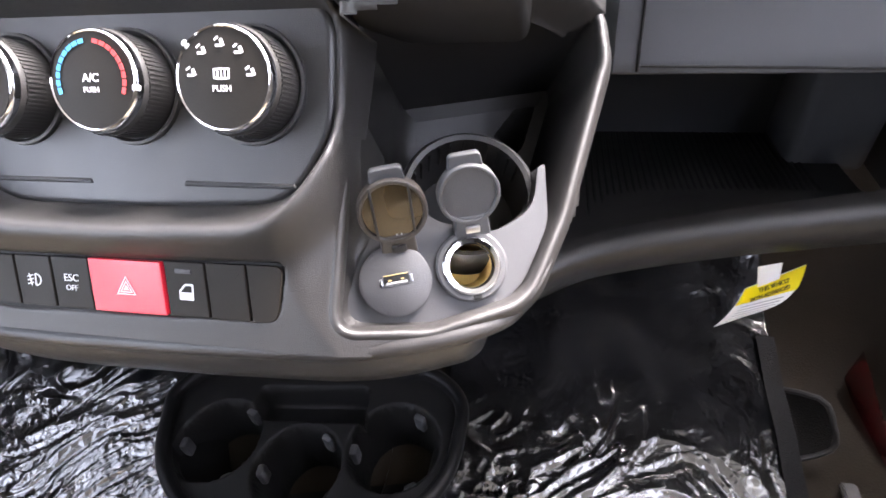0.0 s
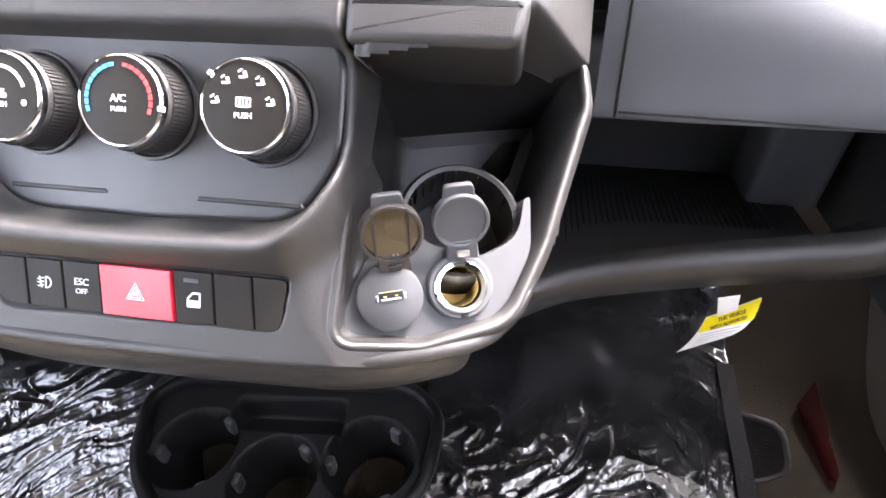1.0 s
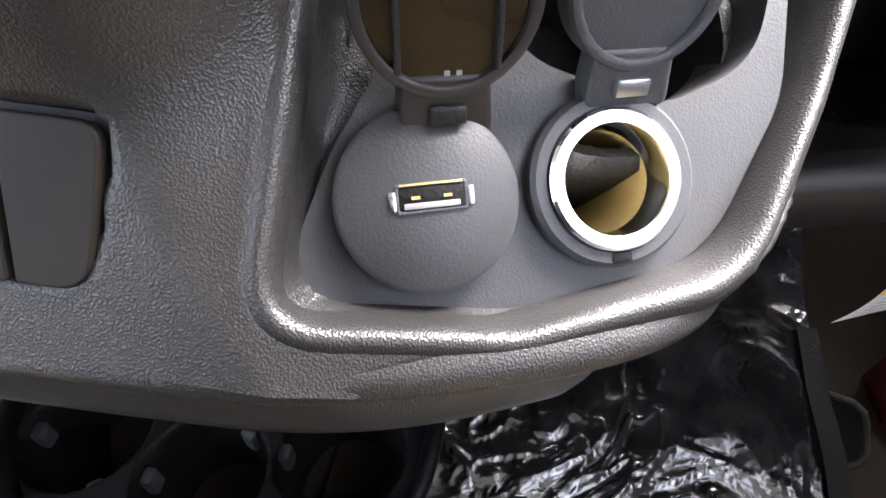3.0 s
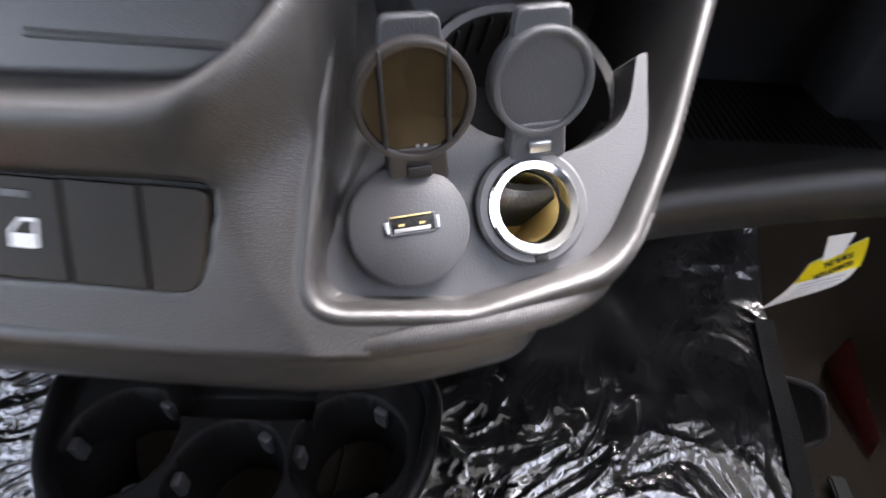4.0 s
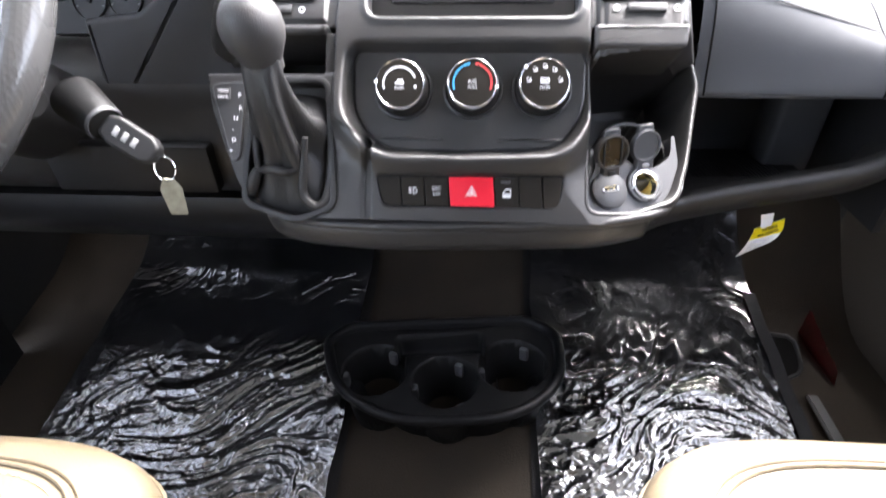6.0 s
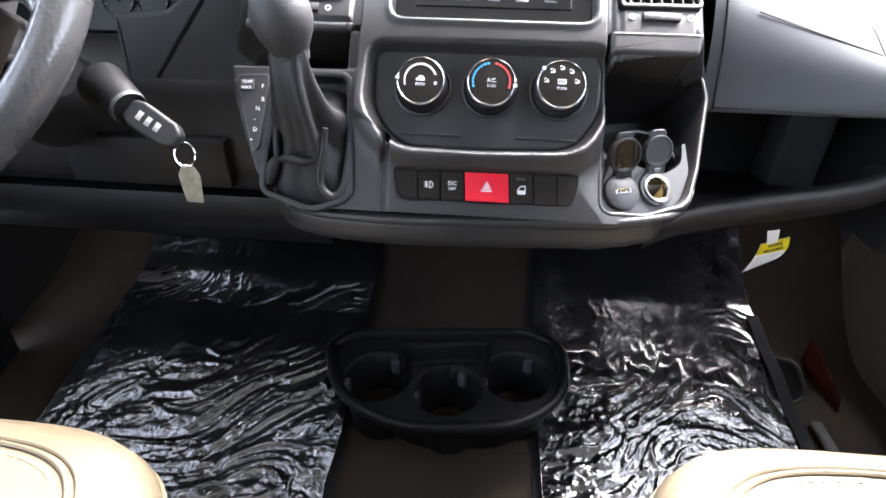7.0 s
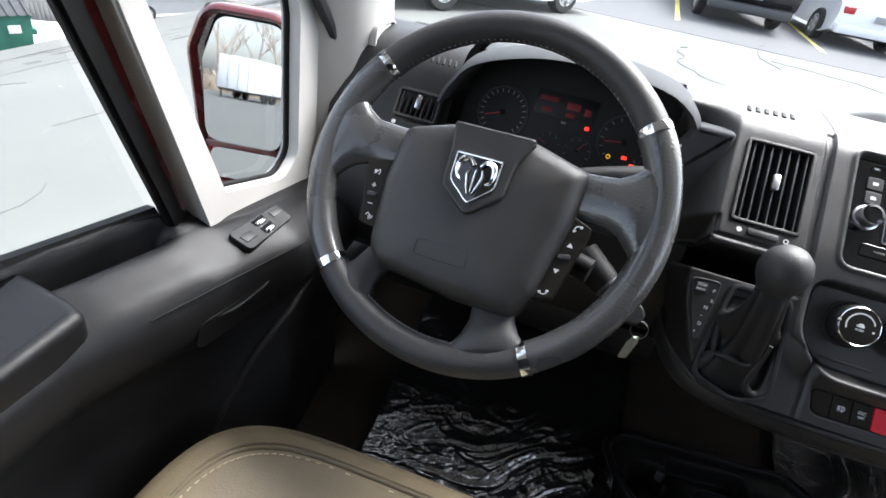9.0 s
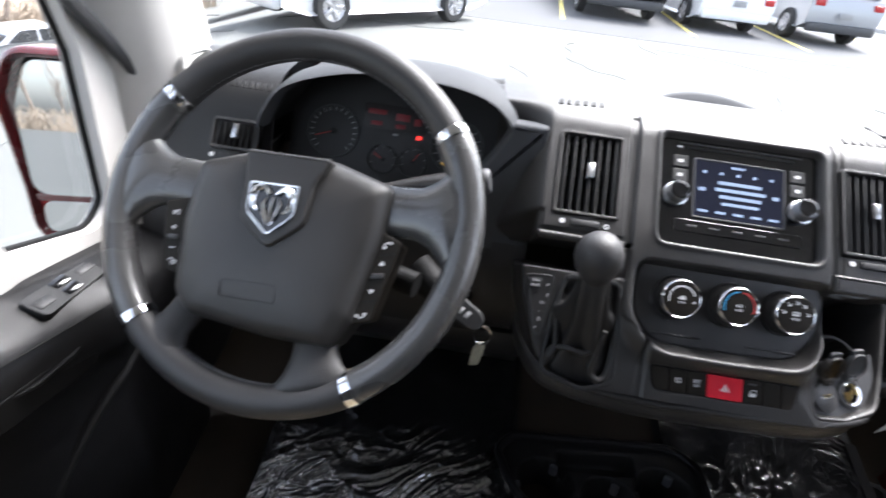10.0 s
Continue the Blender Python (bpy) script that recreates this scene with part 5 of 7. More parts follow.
voice = joined(arc_band(0.0016, 0.0026, -70, 200, 0.0060, 0.0064, 10, -0.1115, -0.064), moved(rbox(0.0010, 0.0060, 0.0004, 0), -0.1085, -0.066, 0.0064, 0, 0, -20), moved(rbox(0.0010, 0.0045, 0.0004, 0), -0.1060, -0.066, 0.0064, 0, 0, -20))
icon_on(pod, [mute, plus, moved(rbox(0.0050, 0.0012, 0.0004, 0), -0.1130, -0.051, 0.0064), voice])
sub("rocker", rbox(0.012, 0.0050, 0.004, 0.0018), PLASTIC_LIGHT, pod, "grey rocker", m=WM @ pose(-0.1140, -0.040, 0.0068))
column = thing("steering_column", (-0.49, 0.05, 0.70), "black plastic steering column shroud with stalks and ignition lock", "steering column")
rows = []
for h, r in ((-0.028, 0.060), (-0.06, 0.064), (-0.11, 0.062), (-0.19, 0.058)):
    rows.append([tuple(WM @ Vector((r * math.cos(b) * 1.05, r * 0.9 * math.sin(b) - 0.012, h))) for b in [2 * math.pi * j / 32 for j in range(32)]])
wpart("shroud", from_grid(rows, close_v=True, cap=True), PLASTIC_DARK, column, "", 60)
wpart("stalk", tube(smooth_path([(-0.450, 0.020, 0.780), (-0.400, 0.030, 0.791), (-0.360, 0.034, 0.800), (-0.318, 0.034, 0.8115)], 3), [0.0075, 0.008, 0.009, 0.0105, 0.012, 0.0130, 0.0138, 0.0142, 0.0145, 0.0145], 18), PLASTIC, column, "rounded control stalk")
wpart("stalk_end", tube([(-0.3165, 0.034, 0.812), (-0.314, 0.034, 0.8126), (-0.304, 0.0335, 0.8150), (-0.301, 0.0334, 0.8158)], [0.0125, 0.0146, 0.0146, 0.0128], 18), PLASTIC_GREY, column, "ring-shaped end of the stalk")
stalk = [tuple(WM @ Vector(p)) for p in ((-0.055, -0.02, -0.060), (-0.10, -0.026, -0.055), (-0.145, -0.03, -0.050))]
wpart("stalk", tube(stalk, [0.008, 0.010, 0.012], 16), PLASTIC_DARK, column, "control stalk")
stalk = [tuple(WM @ Vector(p)) for p in ((0.055, -0.03, -0.060), (0.10, -0.04, -0.055), (0.135, -0.048, -0.052))]
wpart("stalk", tube(stalk, [0.010, 0.014, 0.014], 16), BLACK, column, "short stalk with ribbed end")
# ignition lock at the column's right side
lock_at, lock_d = Vector((-0.354, -0.012, 0.700)), Vector((0.80, -0.52, -0.30)).normalized()
LM = axes4(lock_at, lock_d.orthogonal().normalized(), lock_d.cross(lock_d.orthogonal().normalized()), lock_d)
wpart("lock_barrel", lathe([(0.0, 0.030), (0.010, 0.030), (0.015, 0.028), (0.018, 0.020), (0.020, 0.0), (0.022, -0.02), (0.0, -0.022)], 32), BLACK, column, m=LM)
wpart("lock_ring", lathe([(0.0148, 0.0285), (0.0162, 0.0300), (0.0172, 0.0260)], 32), PLASTIC_GREY, column, m=LM)
key = thing("ignition_key", tuple(lock_at + lock_d * 0.03), "black remote key with a metal ring and paper tag", "car key")
KX = Vector((0.80, -0.20, -0.45)).normalized()
KN = Vector((0.1, -0.80, 0.55)).normalized()
KN = (KN - KX * KN.dot(KX)).normalized()
KM = axes4(lock_at + lock_d * 0.026, KX, KN.cross(KX), KN)
fob = wpart("fob", slab(rounded([(0.0, -0.009), (0.012, -0.0135), (0.046, -0.013), (0.056, -0.008), (0.056, 0.008), (0.046, 0.013), (0.012, 0.0135), (0.0, 0.009)], 0.008, 5), -0.006, 0.006, 0.003), PLASTIC_DARK, key, m=KM)
for k in range(3):
    sub("fob_mark", rbox(0.0050, 0.0085, 0.0006, 0.0002), PRINT_GREY, fob, m=KM @ pose(0.016 + 0.0095 * k, 0.0, 0.0062))
rc = KM @ Vector((0.060, 0, 0))
wpart("key_ring", tube([tuple(rc + Vector((0.010 * math.cos(a), 0.003 * math.sin(a), -0.010 + 0.011 * math.sin(a)))) for a in [2 * math.pi * k / 24 for k in range(24)]], 0.0009, 6, True), CHROME, key)
tg = rc + Vector((0.0, -0.001, -0.019))
TM = axes4(tg, Vector((0.75, 0.6, -0.25)).normalized(), Vector((-0.10, 0.10, -0.99)).normalized(), Vector((-0.6, 0.75, 0.15)).normalized())
tag_loop = rounded([(-0.004, 0.0), (0.005, 0.001), (0.010, 0.012), (0.0085, 0.044), (-0.007, 0.042), (-0.0095, 0.012)], 0.003, 4)
wpart("key_tag", slab(tag_loop, -0.0006, 0.0006, 0.0003), surface("worn paper", (0.34, 0.33, 0.25), 0.6, vary=0.2, vary_scale=120), key, "worn pale paper tag", m=TM)
for k in range(4):
    wpart("tag_mark", rbox(0.010, 0.0014, 0.0003, 0), PRINT_GREY, key, m=TM @ pose(0, 0.014 + 0.007 * k, 0.0008))


# ---- cup holder on the floor tunnel ----
HOLDER = surface("black holder plastic", (0.006, 0.006, 0.0064), 0.45, grain=0.25, grain_scale=1500, spec=0.18)
holder = thing("cup_holder", (-0.03, 0.03, FLOOR), "black plastic floor console with three cup wells", "cup holder")
HM = axes4(Vector((-0.042, 0.046, 0.315)), Vector((0.995, 0.083, 0.048)).normalized(), Vector((-0.083, 0.996, -0.03)).normalized(), Vector((-0.048, 0.034, 1)).normalized()) @ Matrix.Scale(1.115, 4)
OUT = rounded([(-0.154, 0.056, 0.03), (-0.124, 0.086, 0.04), (0.124, 0.080, 0.05), (0.161, 0.046, 0.05), (0.151, -0.042, 0.12), (0.085, -0.089, 0.2), (-0.055, -0.086, 0.2), (-0.130, -0.030, 0.2)], 0.04, 9)
rows = []
for g, h in ((0.060, -0.150), (0.052, -0.11), (0.036, -0.060), (0.012, -0.026), (0.005, -0.016), (0.001, -0.012), (-0.002, -0.009), (-0.003, -0.005), (-0.002, -0.001), (0.001, 0.0012), (0.005, 0.0012), (0.008, -0.001), (0.0095, -0.004), (0.0105, -0.010)):
    rows.append([(x, y, h) for x, y in inset(OUT, g)])
wpart("rim_body", from_grid(rows, close_v=True), HOLDER, holder, "rounded black rim", 60, m=HM)
deck_loop = inset(OUT, 0.0100)
CUPS = [(-0.081, 0.004, 0.0430), (0.007, -0.022, 0.0415), (0.093, -0.001, 0.0430)]
dxs = np.arange(-0.160, 0.1601, 0.002)
dys = np.arange(-0.095, 0.0951, 0.002)
gx, gy = np.meshgrid(dxs, dys)
dh = np.full(gx.shape, -0.009)
dcup = np.min([np.hypot(gx - cx, gy - cy) - r for cx, cy, r in CUPS], 0)
dh += 0.0022 * np.exp(-(((dcup - 0.002) / 0.002) ** 2)) - 0.075 * ease(-dcup, -0.0005, 0.006)
back_tray = outline_distance(gx, gy, rounded([(-0.058, 0.024), (0.062, 0.020), (0.062, 0.062), (-0.058, 0.064)], 0.01, 4))
dh = np.minimum(dh, -0.009 - 0.030 * ease(-back_tray, 0, 0.006))
inside = outline_distance(gx, gy, deck_loop) < 0.002
i = np.arange(gx.size).reshape(gx.shape)
quads = np.stack([i[:-1, :-1], i[:-1, 1:], i[1:, 1:], i[1:, :-1]], -1).reshape(-1, 4)
quads = quads[inside.reshape(-1)[quads].all(1)]
used = np.unique(quads)
remap = np.full(gx.size, -1)
remap[used] = np.arange(len(used))
co = np.stack([gx, gy, dh], -1).reshape(-1, 3)[used]
me = bpy.data.meshes.new("cup_deck")
me.from_pydata([tuple(HM @ Vector(c)) for c in co], [], remap[quads].tolist())
for p in me.polygons:
    p.use_smooth = True
me.materials.append(BLACK)
put(new("cup_deck", me), holder)["label"] = "three black cup wells"
for cx, cy, r in CUPS:
    for a in (60, 180, 300):
        wpart("grip_pad", rbox(0.008, 0.012, 0.020, 0.003), PLASTIC_GREY, holder, m=HM @ pose(cx, cy, -0.026, 0, 0, a) @ pose(r - 0.004, 0, 0))
wpart("pedestal", from_grid([[(-0.03 + (0.075 + g) * math.copysign(abs(math.cos(b)) ** 0.5, math.cos(b)), 0.06 + (0.055 + g) * math.copysign(abs(math.sin(b)) ** 0.5, math.sin(b)), z) for b in [2 * math.pi * k / 40 for k in range(40)]] for g, z in ((0.0, 0.24), (-0.01, 0.20), (0.005, FLOOR))], close_v=True), PLASTIC_DARK, holder)


# ---- floor, protective film, sills ----
def floor_z(x, y):
    return FLOOR + 0.30 * float(ease(np.array(y), 0.26, 0.62)) + 0.22 * max(0.0, min(y, 0.30) + 0.25) * (1 - float(ease(np.array(x), 0.462, 0.490)))


floor_ob = part("floor", from_grid([[(x, y, floor_z(x, y)) for x in np.linspace(-0.78, 0.70, 75)] for y in np.linspace(-1.3, 0.66, 60)]), RUBBER, None, "", 60)
tagged(floor_ob, "dark brown rubber-covered cab floor", "floor", kind="structure")


def film(name, x0, x1, y0, y1, seed, label):
    nx, ny = 240, 300
    rows = []
    for j in range(ny + 1):
        y = y0 + (y1 - y0) * j / ny
        row = []
        for k in range(nx + 1):
            x = x0 + (x1 - x0) * k / nx
            e = min(k, nx - k, j, ny - j) / 20.0
            calm = 1 - 0.75 * float(ease(np.array(y + 0.05 * noise.noise(Vector((x * 7, y * 4, seed)))), 0.10, 0.19))
            p = Vector((x * 1.0 + seed, y, seed * 0.3))
            w = noise.noise(p * 5) * 0.010
            turn = 1.3 * noise.noise(p * 3.2)
            a_, b_ = x * math.cos(turn) + y * math.sin(turn), y * math.cos(turn) - x * math.sin(turn)
            patch = 0.35 + 0.65 * float(ease(np.array(noise.noise(p * 5 + Vector((3, 8, 1)))), -0.25, 0.35))
            q = Vector((a_ * 20 + 1.8 * noise.noise(p * 14), b_ * 36 + 2.2 * noise.noise(p * 8 + Vector((5, 1, 2))), seed))
            ridge = 1 - abs(noise.noise(q))
            r2 = 1 - abs(noise.noise(Vector((a_ * 60 + 3 * noise.noise(p * 18), b_ * 90 + 4 * noise.noise(p * 12), seed + 3))))
            z = floor_z(x, y) + 0.022 + w + 0.004 * calm * noise.noise(q * 0.55) + (0.0024 * ridge**5 + 0.0006 * r2**2 * patch) * calm * min(1, e + 0.3)
            wig = 0.006 * noise.noise(Vector((y * 14, seed, 0))) if k in (0, nx) else 0
            row.append((x + wig, y, z))
        rows.append(row)
    t = thing(name, ((x0 + x1) / 2, (y0 + y1) / 2, FLOOR), label, "protective film", "floor films")
    cut = int(ny * 0.64)
    wpart("film_sheet", from_grid(rows[:cut + 1]), FILM, t, "", 180)
    wpart("film_front", from_grid(rows[cut:]), FILM_SHADED, t, "front end of the film up the footwell", 180)
    return t


FILM = surface("clear crinkled film", (0.010, 0.010, 0.011), 0.16, coat=1.0, vary=0.5, vary_scale=30, spec=0.5, wear=0.08)
FILM.node_tree.nodes["Principled BSDF"].inputs["IOR"].default_value = 2.3
fnt = FILM.node_tree
warp = fnt.nodes.new("ShaderNodeTexNoise")
warp.inputs["Scale"].default_value, warp.inputs["Detail"].default_value = 18.0, 3.0
push = fnt.nodes.new("ShaderNodeVectorMath")
push.operation = "MULTIPLY_ADD"
push.inputs[1].default_value = (0.05, 0.05, 0.05)
cells = fnt.nodes.new("ShaderNodeTexVoronoi")
cells.inputs["Scale"].default_value = 48.0
small = fnt.nodes.new("ShaderNodeTexVoronoi")
small.inputs["Scale"].default_value = 120.0
both = fnt.nodes.new("ShaderNodeMath")
both.operation = "MULTIPLY_ADD"
both.inputs[1].default_value = 0.35
crease = fnt.nodes.new("ShaderNodeBump")
crease.inputs["Strength"].default_value, crease.inputs["Distance"].default_value = 0.36, 0.006
fnt.links.new(fnt.nodes["Texture Coordinate"].outputs["Object"], warp.inputs["Vector"])
fnt.links.new(warp.outputs["Color"], push.inputs[0])
fnt.links.new(fnt.nodes["Texture Coordinate"].outputs["Object"], push.inputs[2])
fnt.links.new(push.outputs["Vector"], cells.inputs["Vector"])
fnt.links.new(push.outputs["Vector"], small.inputs["Vector"])
fnt.links.new(small.outputs["Distance"], both.inputs[0])
fnt.links.new(cells.outputs["Distance"], both.inputs[2])
fnt.links.new(both.outputs[0], crease.inputs["Height"])
fnt.links.new(crease.outputs["Normal"], fnt.nodes["Principled BSDF"].inputs["Normal"])
# Calmer, less reflective copy: footwell shade put into the film's front end.
FILM_SHADED = FILM.copy()
FILM_SHADED.node_tree.nodes[crease.name].inputs["Strength"].default_value = 0.16
FILM_SHADED.node_tree.nodes["Principled BSDF"].inputs["IOR"].default_value = 1.85
FILM_SHADED.node_tree.nodes["Principled BSDF"].inputs["Coat Weight"].default_value = 0.5
film("protective_film", -0.608, -0.180, -0.32, 0.34, 1.7, "crinkled clear plastic film over the driver's floor mat")
film_right = film("protective_film", 0.100, 0.474, -0.36, 0.38, 4.2, "crinkled clear plastic film over the passenger's floor mat")
for x0, x1, y1 in ((-0.618, -0.17, 0.35), (0.09, 0.462, 0.39)):
    rows = [[(x, y, floor_z(x, y) + 0.004) for x in np.linspace(x0, x1, 12)] for y in np.linspace(-0.38, y1, 24)]
    tagged(part("floor_mat", from_grid(rows), CARPET, None, "", 60), "black carpet floor mat under clear film", "floor mat")
put(part("taped_edge", from_grid([[(x, y, floor_z(0.45, y) + 0.030 + 0.002 * math.sin(60 * y)) for x in (0.447, 0.456, 0.466)] for y in np.linspace(-0.30, 0.24, 20)]), CARPET, None, "dull grey taped edge", 60), film_right)

# jack-cover flap beside the passenger's mat: dark face with a pale rim
flap = thing("side_flap", (0.50, 0.19, FLOOR), "dark footwell flap with a pale raised rim", "trim flap")
fl = [(0.470, 0.232, 0.215), (0.524, 0.206, 0.237), (0.541, 0.187, 0.215), (0.541, 0.168, 0.190), (0.485, 0.155, 0.172)]
bm = bmesh.new()
bm.faces.new([bm.verts.new(p) for p in fl])
wpart("flap_face", bm, CARPET, flap)
wpart("flap_rim", tube(smooth_path(fl, 3), 0.0035, 8), PLASTIC_LIGHT, flap, "pale rim")


# ---- seats ----
def seat_cushion(name, cx, cy, w, dep, top, label):
    s = thing(name, (cx, cy, FLOOR), label, "car seat", "front seats")
    rows = []
    for k, (g, z) in enumerate(((0.03, -0.16), (0.0, -0.13), (-0.012, -0.08), (-0.012, -0.045), (-0.004, -0.018), (0.012, -0.004), (0.035, 0.002), (0.07, 0.004), (0.12, -0.004))):
        rows.append([(cx + x, cy + y, top + z + 0.018 * (abs(x) / w * 2) ** 4) for x, y in superpath(0, 0, w / 2 - g, dep / 2 - g, 4.2, 64)])
    wpart("cushion", from_grid(rows, close_v=True, cap=True), BEIGE, s, "soft beige leather cushion", 80)
    for g, z in ((0.028, 0.0015), (0.034, 0.0035), (-0.013, -0.062)):
        wpart("piping", tube([(cx + x, cy + y, top + z + 0.018 * (abs(x) / w * 2) ** 4) for x, y in superpath(0, 0, w / 2 - g, dep / 2 - g, 4.2, 64)], 0.0022, 6, True), BEIGE, s, "raised seam")
    pts = superpath(0, 0, w / 2 - 0.042, dep / 2 - 0.042, 4.2, 200)
    for k in range(0, 200, 2):
        x, y = pts[k]
        nx_, ny_ = pts[(k + 1) % 200]
        if y > 0.0:
            wpart("stitch", rbox(0.006, 0.0009, 0.0008, 0), STITCH, s, m=pose(cx + x, cy + y, top + 0.0035 + 0.018 * (abs(x) / w * 2) ** 4, 0, 0, math.degrees(math.atan2(ny_ - y, nx_ - x))))
    wpart("base", box(cx - w / 2 + 0.04, cx + w / 2 - 0.04, cy - dep / 2 + 0.05, cy + dep / 2 - 0.06, FLOOR, top - 0.14, 0.01), PLASTIC_DARK, s, "dark seat base")
    return s


seat_cushion("driver_seat", -0.50, -0.435, 0.50, 0.50, 0.455, "beige leather driver's seat cushion with stitched seams")
seat_cushion("passenger_seat", 0.40, -0.395, 0.50, 0.50, 0.455, "beige leather passenger's seat cushion with stitched seams")

# ---- warning tag ----
tagthing = thing("warning_tag", (0.370, 0.130, 0.520), "white paper tag with a yellow printed band hanging from the shelf", "paper tag")
c00, c10, c01, c11 = Vector((0.346, 0.105, 0.512)), Vector((0.400, 0.142, 0.505)), Vector((0.334, 0.102, 0.470)), Vector((0.362, 0.108, 0.483))


def tag_point(u, v, lift=0.0):
    p = c00.lerp(c10, u).lerp(c01.lerp(c11, u), v)
    n = (c10 - c00).cross(c01 - c00).normalized()
    n = n if n.y < 0 else -n
    return p + n * (lift + 0.006 * math.sin(math.pi * v) * (0.4 + u))


def tag_patch(u0, u1, v0, v1, lift):
    bm = from_grid([[tag_point(u0 + (u1 - u0) * a / 8, v0 + (v1 - v0) * b / 8, lift) for a in range(9)] for b in range(9)])
    return bm


wpart("card", tag_patch(0, 1, 0, 1, 0.0), PAPER, tagthing, smooth=80)
wpart("yellow_band", tag_patch(0.0, 1.0, 0.0, 0.36, 0.0006), YELLOW, tagthing, "yellow printed band", 80)
wpart("tab", from_grid([[Vector((0.353, 0.114, 0.526)), Vector((0.371, 0.120, 0.526))], [Vector((0.357, 0.111, 0.508)), Vector((0.376, 0.123, 0.505))]]), PAPER, tagthing)
for k in range(6):
    wpart("print_line", tag_patch(0.12, 0.85, 0.44 + 0.08 * k, 0.46 + 0.08 * k, 0.0006), PRINT_GREY, tagthing, smooth=80)
tdir = (tag_point(1, 0.1) - tag_point(0, 0.1)).normalized()
tup = (tag_point(0.5, 0.0) - tag_point(0.5, 0.3))
tup = (tup - tdir * tup.dot(tdir)).normalized()
for text, v, size in (("THIS VEHICLE", 0.09, 0.0050), ("WITH ADVANCED", 0.23, 0.0048)):
    wpart("lettering", letters(text, size), PRINT_BLACK, tagthing, m=axes4(tag_point(0.45, v, 0.0030), tdir, tup, tdir.cross(tup)))


# ---- driver's door, pillar, side window and mirror ----
door = thing("driver_door", (-0.78, -0.2, FLOOR), "black moulded van door panel with window switches", "van door")


def lean(y):
    return -0.30 * min(max(-0.06 - y, 0.0), 0.28)


def ledge(y):
    """Cross-section (x, z) of the door's upper ledge from the glass inwards and down."""
    dip = float(ease(np.array(-y), 0.165, 0.20)) * float(ease(np.array(y), -0.33, -0.27))
    f = float(np.interp(y, [-0.5, -0.1, 0.1], [0.0, 0.0, -0.035]))
    fr = float(ease(np.array(y), -0.15, -0.11))
    pts = [(-0.815, 0.695 + f - 0.023 * fr), (-0.800, 0.697 + f - 0.023 * fr), (-0.795, 0.690 + f - 0.050 * dip - 0.017 * fr), (-0.784, 0.684 + f - 0.052 * dip - 0.012 * fr), (-0.777, 0.678 + f - 0.010 * dip - 0.008 * fr), (-0.768, 0.674 + f + 0.002 * dip - 0.005 * fr), (-0.745, 0.662 + f + 0.004 * dip), (-0.724, 0.650 + f + 0.005 * dip), (-0.710, 0.634 + f), (-0.706, 0.612 + f), (-0.711, 0.582 + f), (-0.728, 0.548 + f), (-0.738, 0.48), (-0.734, 0.40), (-0.736, 0.22), (-0.741, 0.15)]
    return [(x + lean(y), z) for x, z, _ in smooth_path([(x, z, 0) for x, z in pts], 3)]


wpart("panel", from_grid([[(x, y, z) for x, z in ledge(y)] for y in np.linspace(-1.1, 0.10, 150)]), DOOR_PLASTIC, door, "black moulded inner panel", 60)
pad_loop = rounded([(-0.060, -0.40, 0.01), (0.032, -0.40, 0.01), (0.032, -0.006, 0.020), (0.012, 0.0, 0.012), (-0.060, 0.004, 0.006)], 0.01, 6)
wpart("armrest", slab(pad_loop, -0.075, 0.0, 0.010, 5), DOOR_PLASTIC, door, "raised padded arm rest", 60, m=pose(-0.822, -0.300, 0.684, 3, 8, 0))
wpart("lower_seam", tube([(-0.732 + lean(y), y, 0.556 - 0.25 * (-0.10 - y) * 0.15) for y in np.linspace(-0.60, -0.16, 12)], 0.0022, 6), BLACK, door)
wpart("ledge_seam", tube([(-0.7095 + lean(y), y, 0.640) for y in np.linspace(-0.26, -0.06, 10)], 0.0012, 6), BLACK, door)
swm = axes4(Vector((-0.757, -0.085, 0.6625)), Vector((0.02, 1, -0.05)).normalized(), Vector((-0.935, 0.0, 0.355)).normalized(), Vector((0.355, 0.04, 0.934)).normalized())
swp = wpart("switch_plate", slab(rounded([(-0.046, -0.018), (0.048, -0.015), (0.048, 0.013), (-0.046, 0.016)], 0.008, 5), -0.010, 0.0012, 0.001), DOOR_PLASTIC, door, m=swm)
for k in range(2):
    sub("window_switch", rbox(0.021, 0.0125, 0.006, 0.0025), GLOSS, swp, "gloss black rocker switch", m=swm @ pose(0.002, -0.0072 + 0.0145 * k, 0.0008, 0, -8, 0))
sub("lock_switch", rbox(0.020, 0.012, 0.003, 0.001), PLASTIC_DARK, swp, m=swm @ pose(-0.030, -0.002, 0.001))
sub("mirror_switch", rbox(0.022, 0.010, 0.003, 0.001), PLASTIC_DARK, swp, m=swm @ pose(0.036, 0.004, 0.001))
wpart("mirror_knob", lathe([(0.009, 0.0), (0.0085, 0.008), (0.006, 0.011), (0, 0.0115)], 20), BLACK, door, m=pose(-0.757, 0.0, 0.636))
wpart("door_handle", tube([(-0.756, -0.205, 0.598), (-0.738, -0.17, 0.600), (-0.728, -0.13, 0.607), (-0.726, -0.095, 0.618)], [0.003, 0.005, 0.005, 0.003], 12, flat=0.6), DOOR_PLASTIC, door, "curved inner door handle")
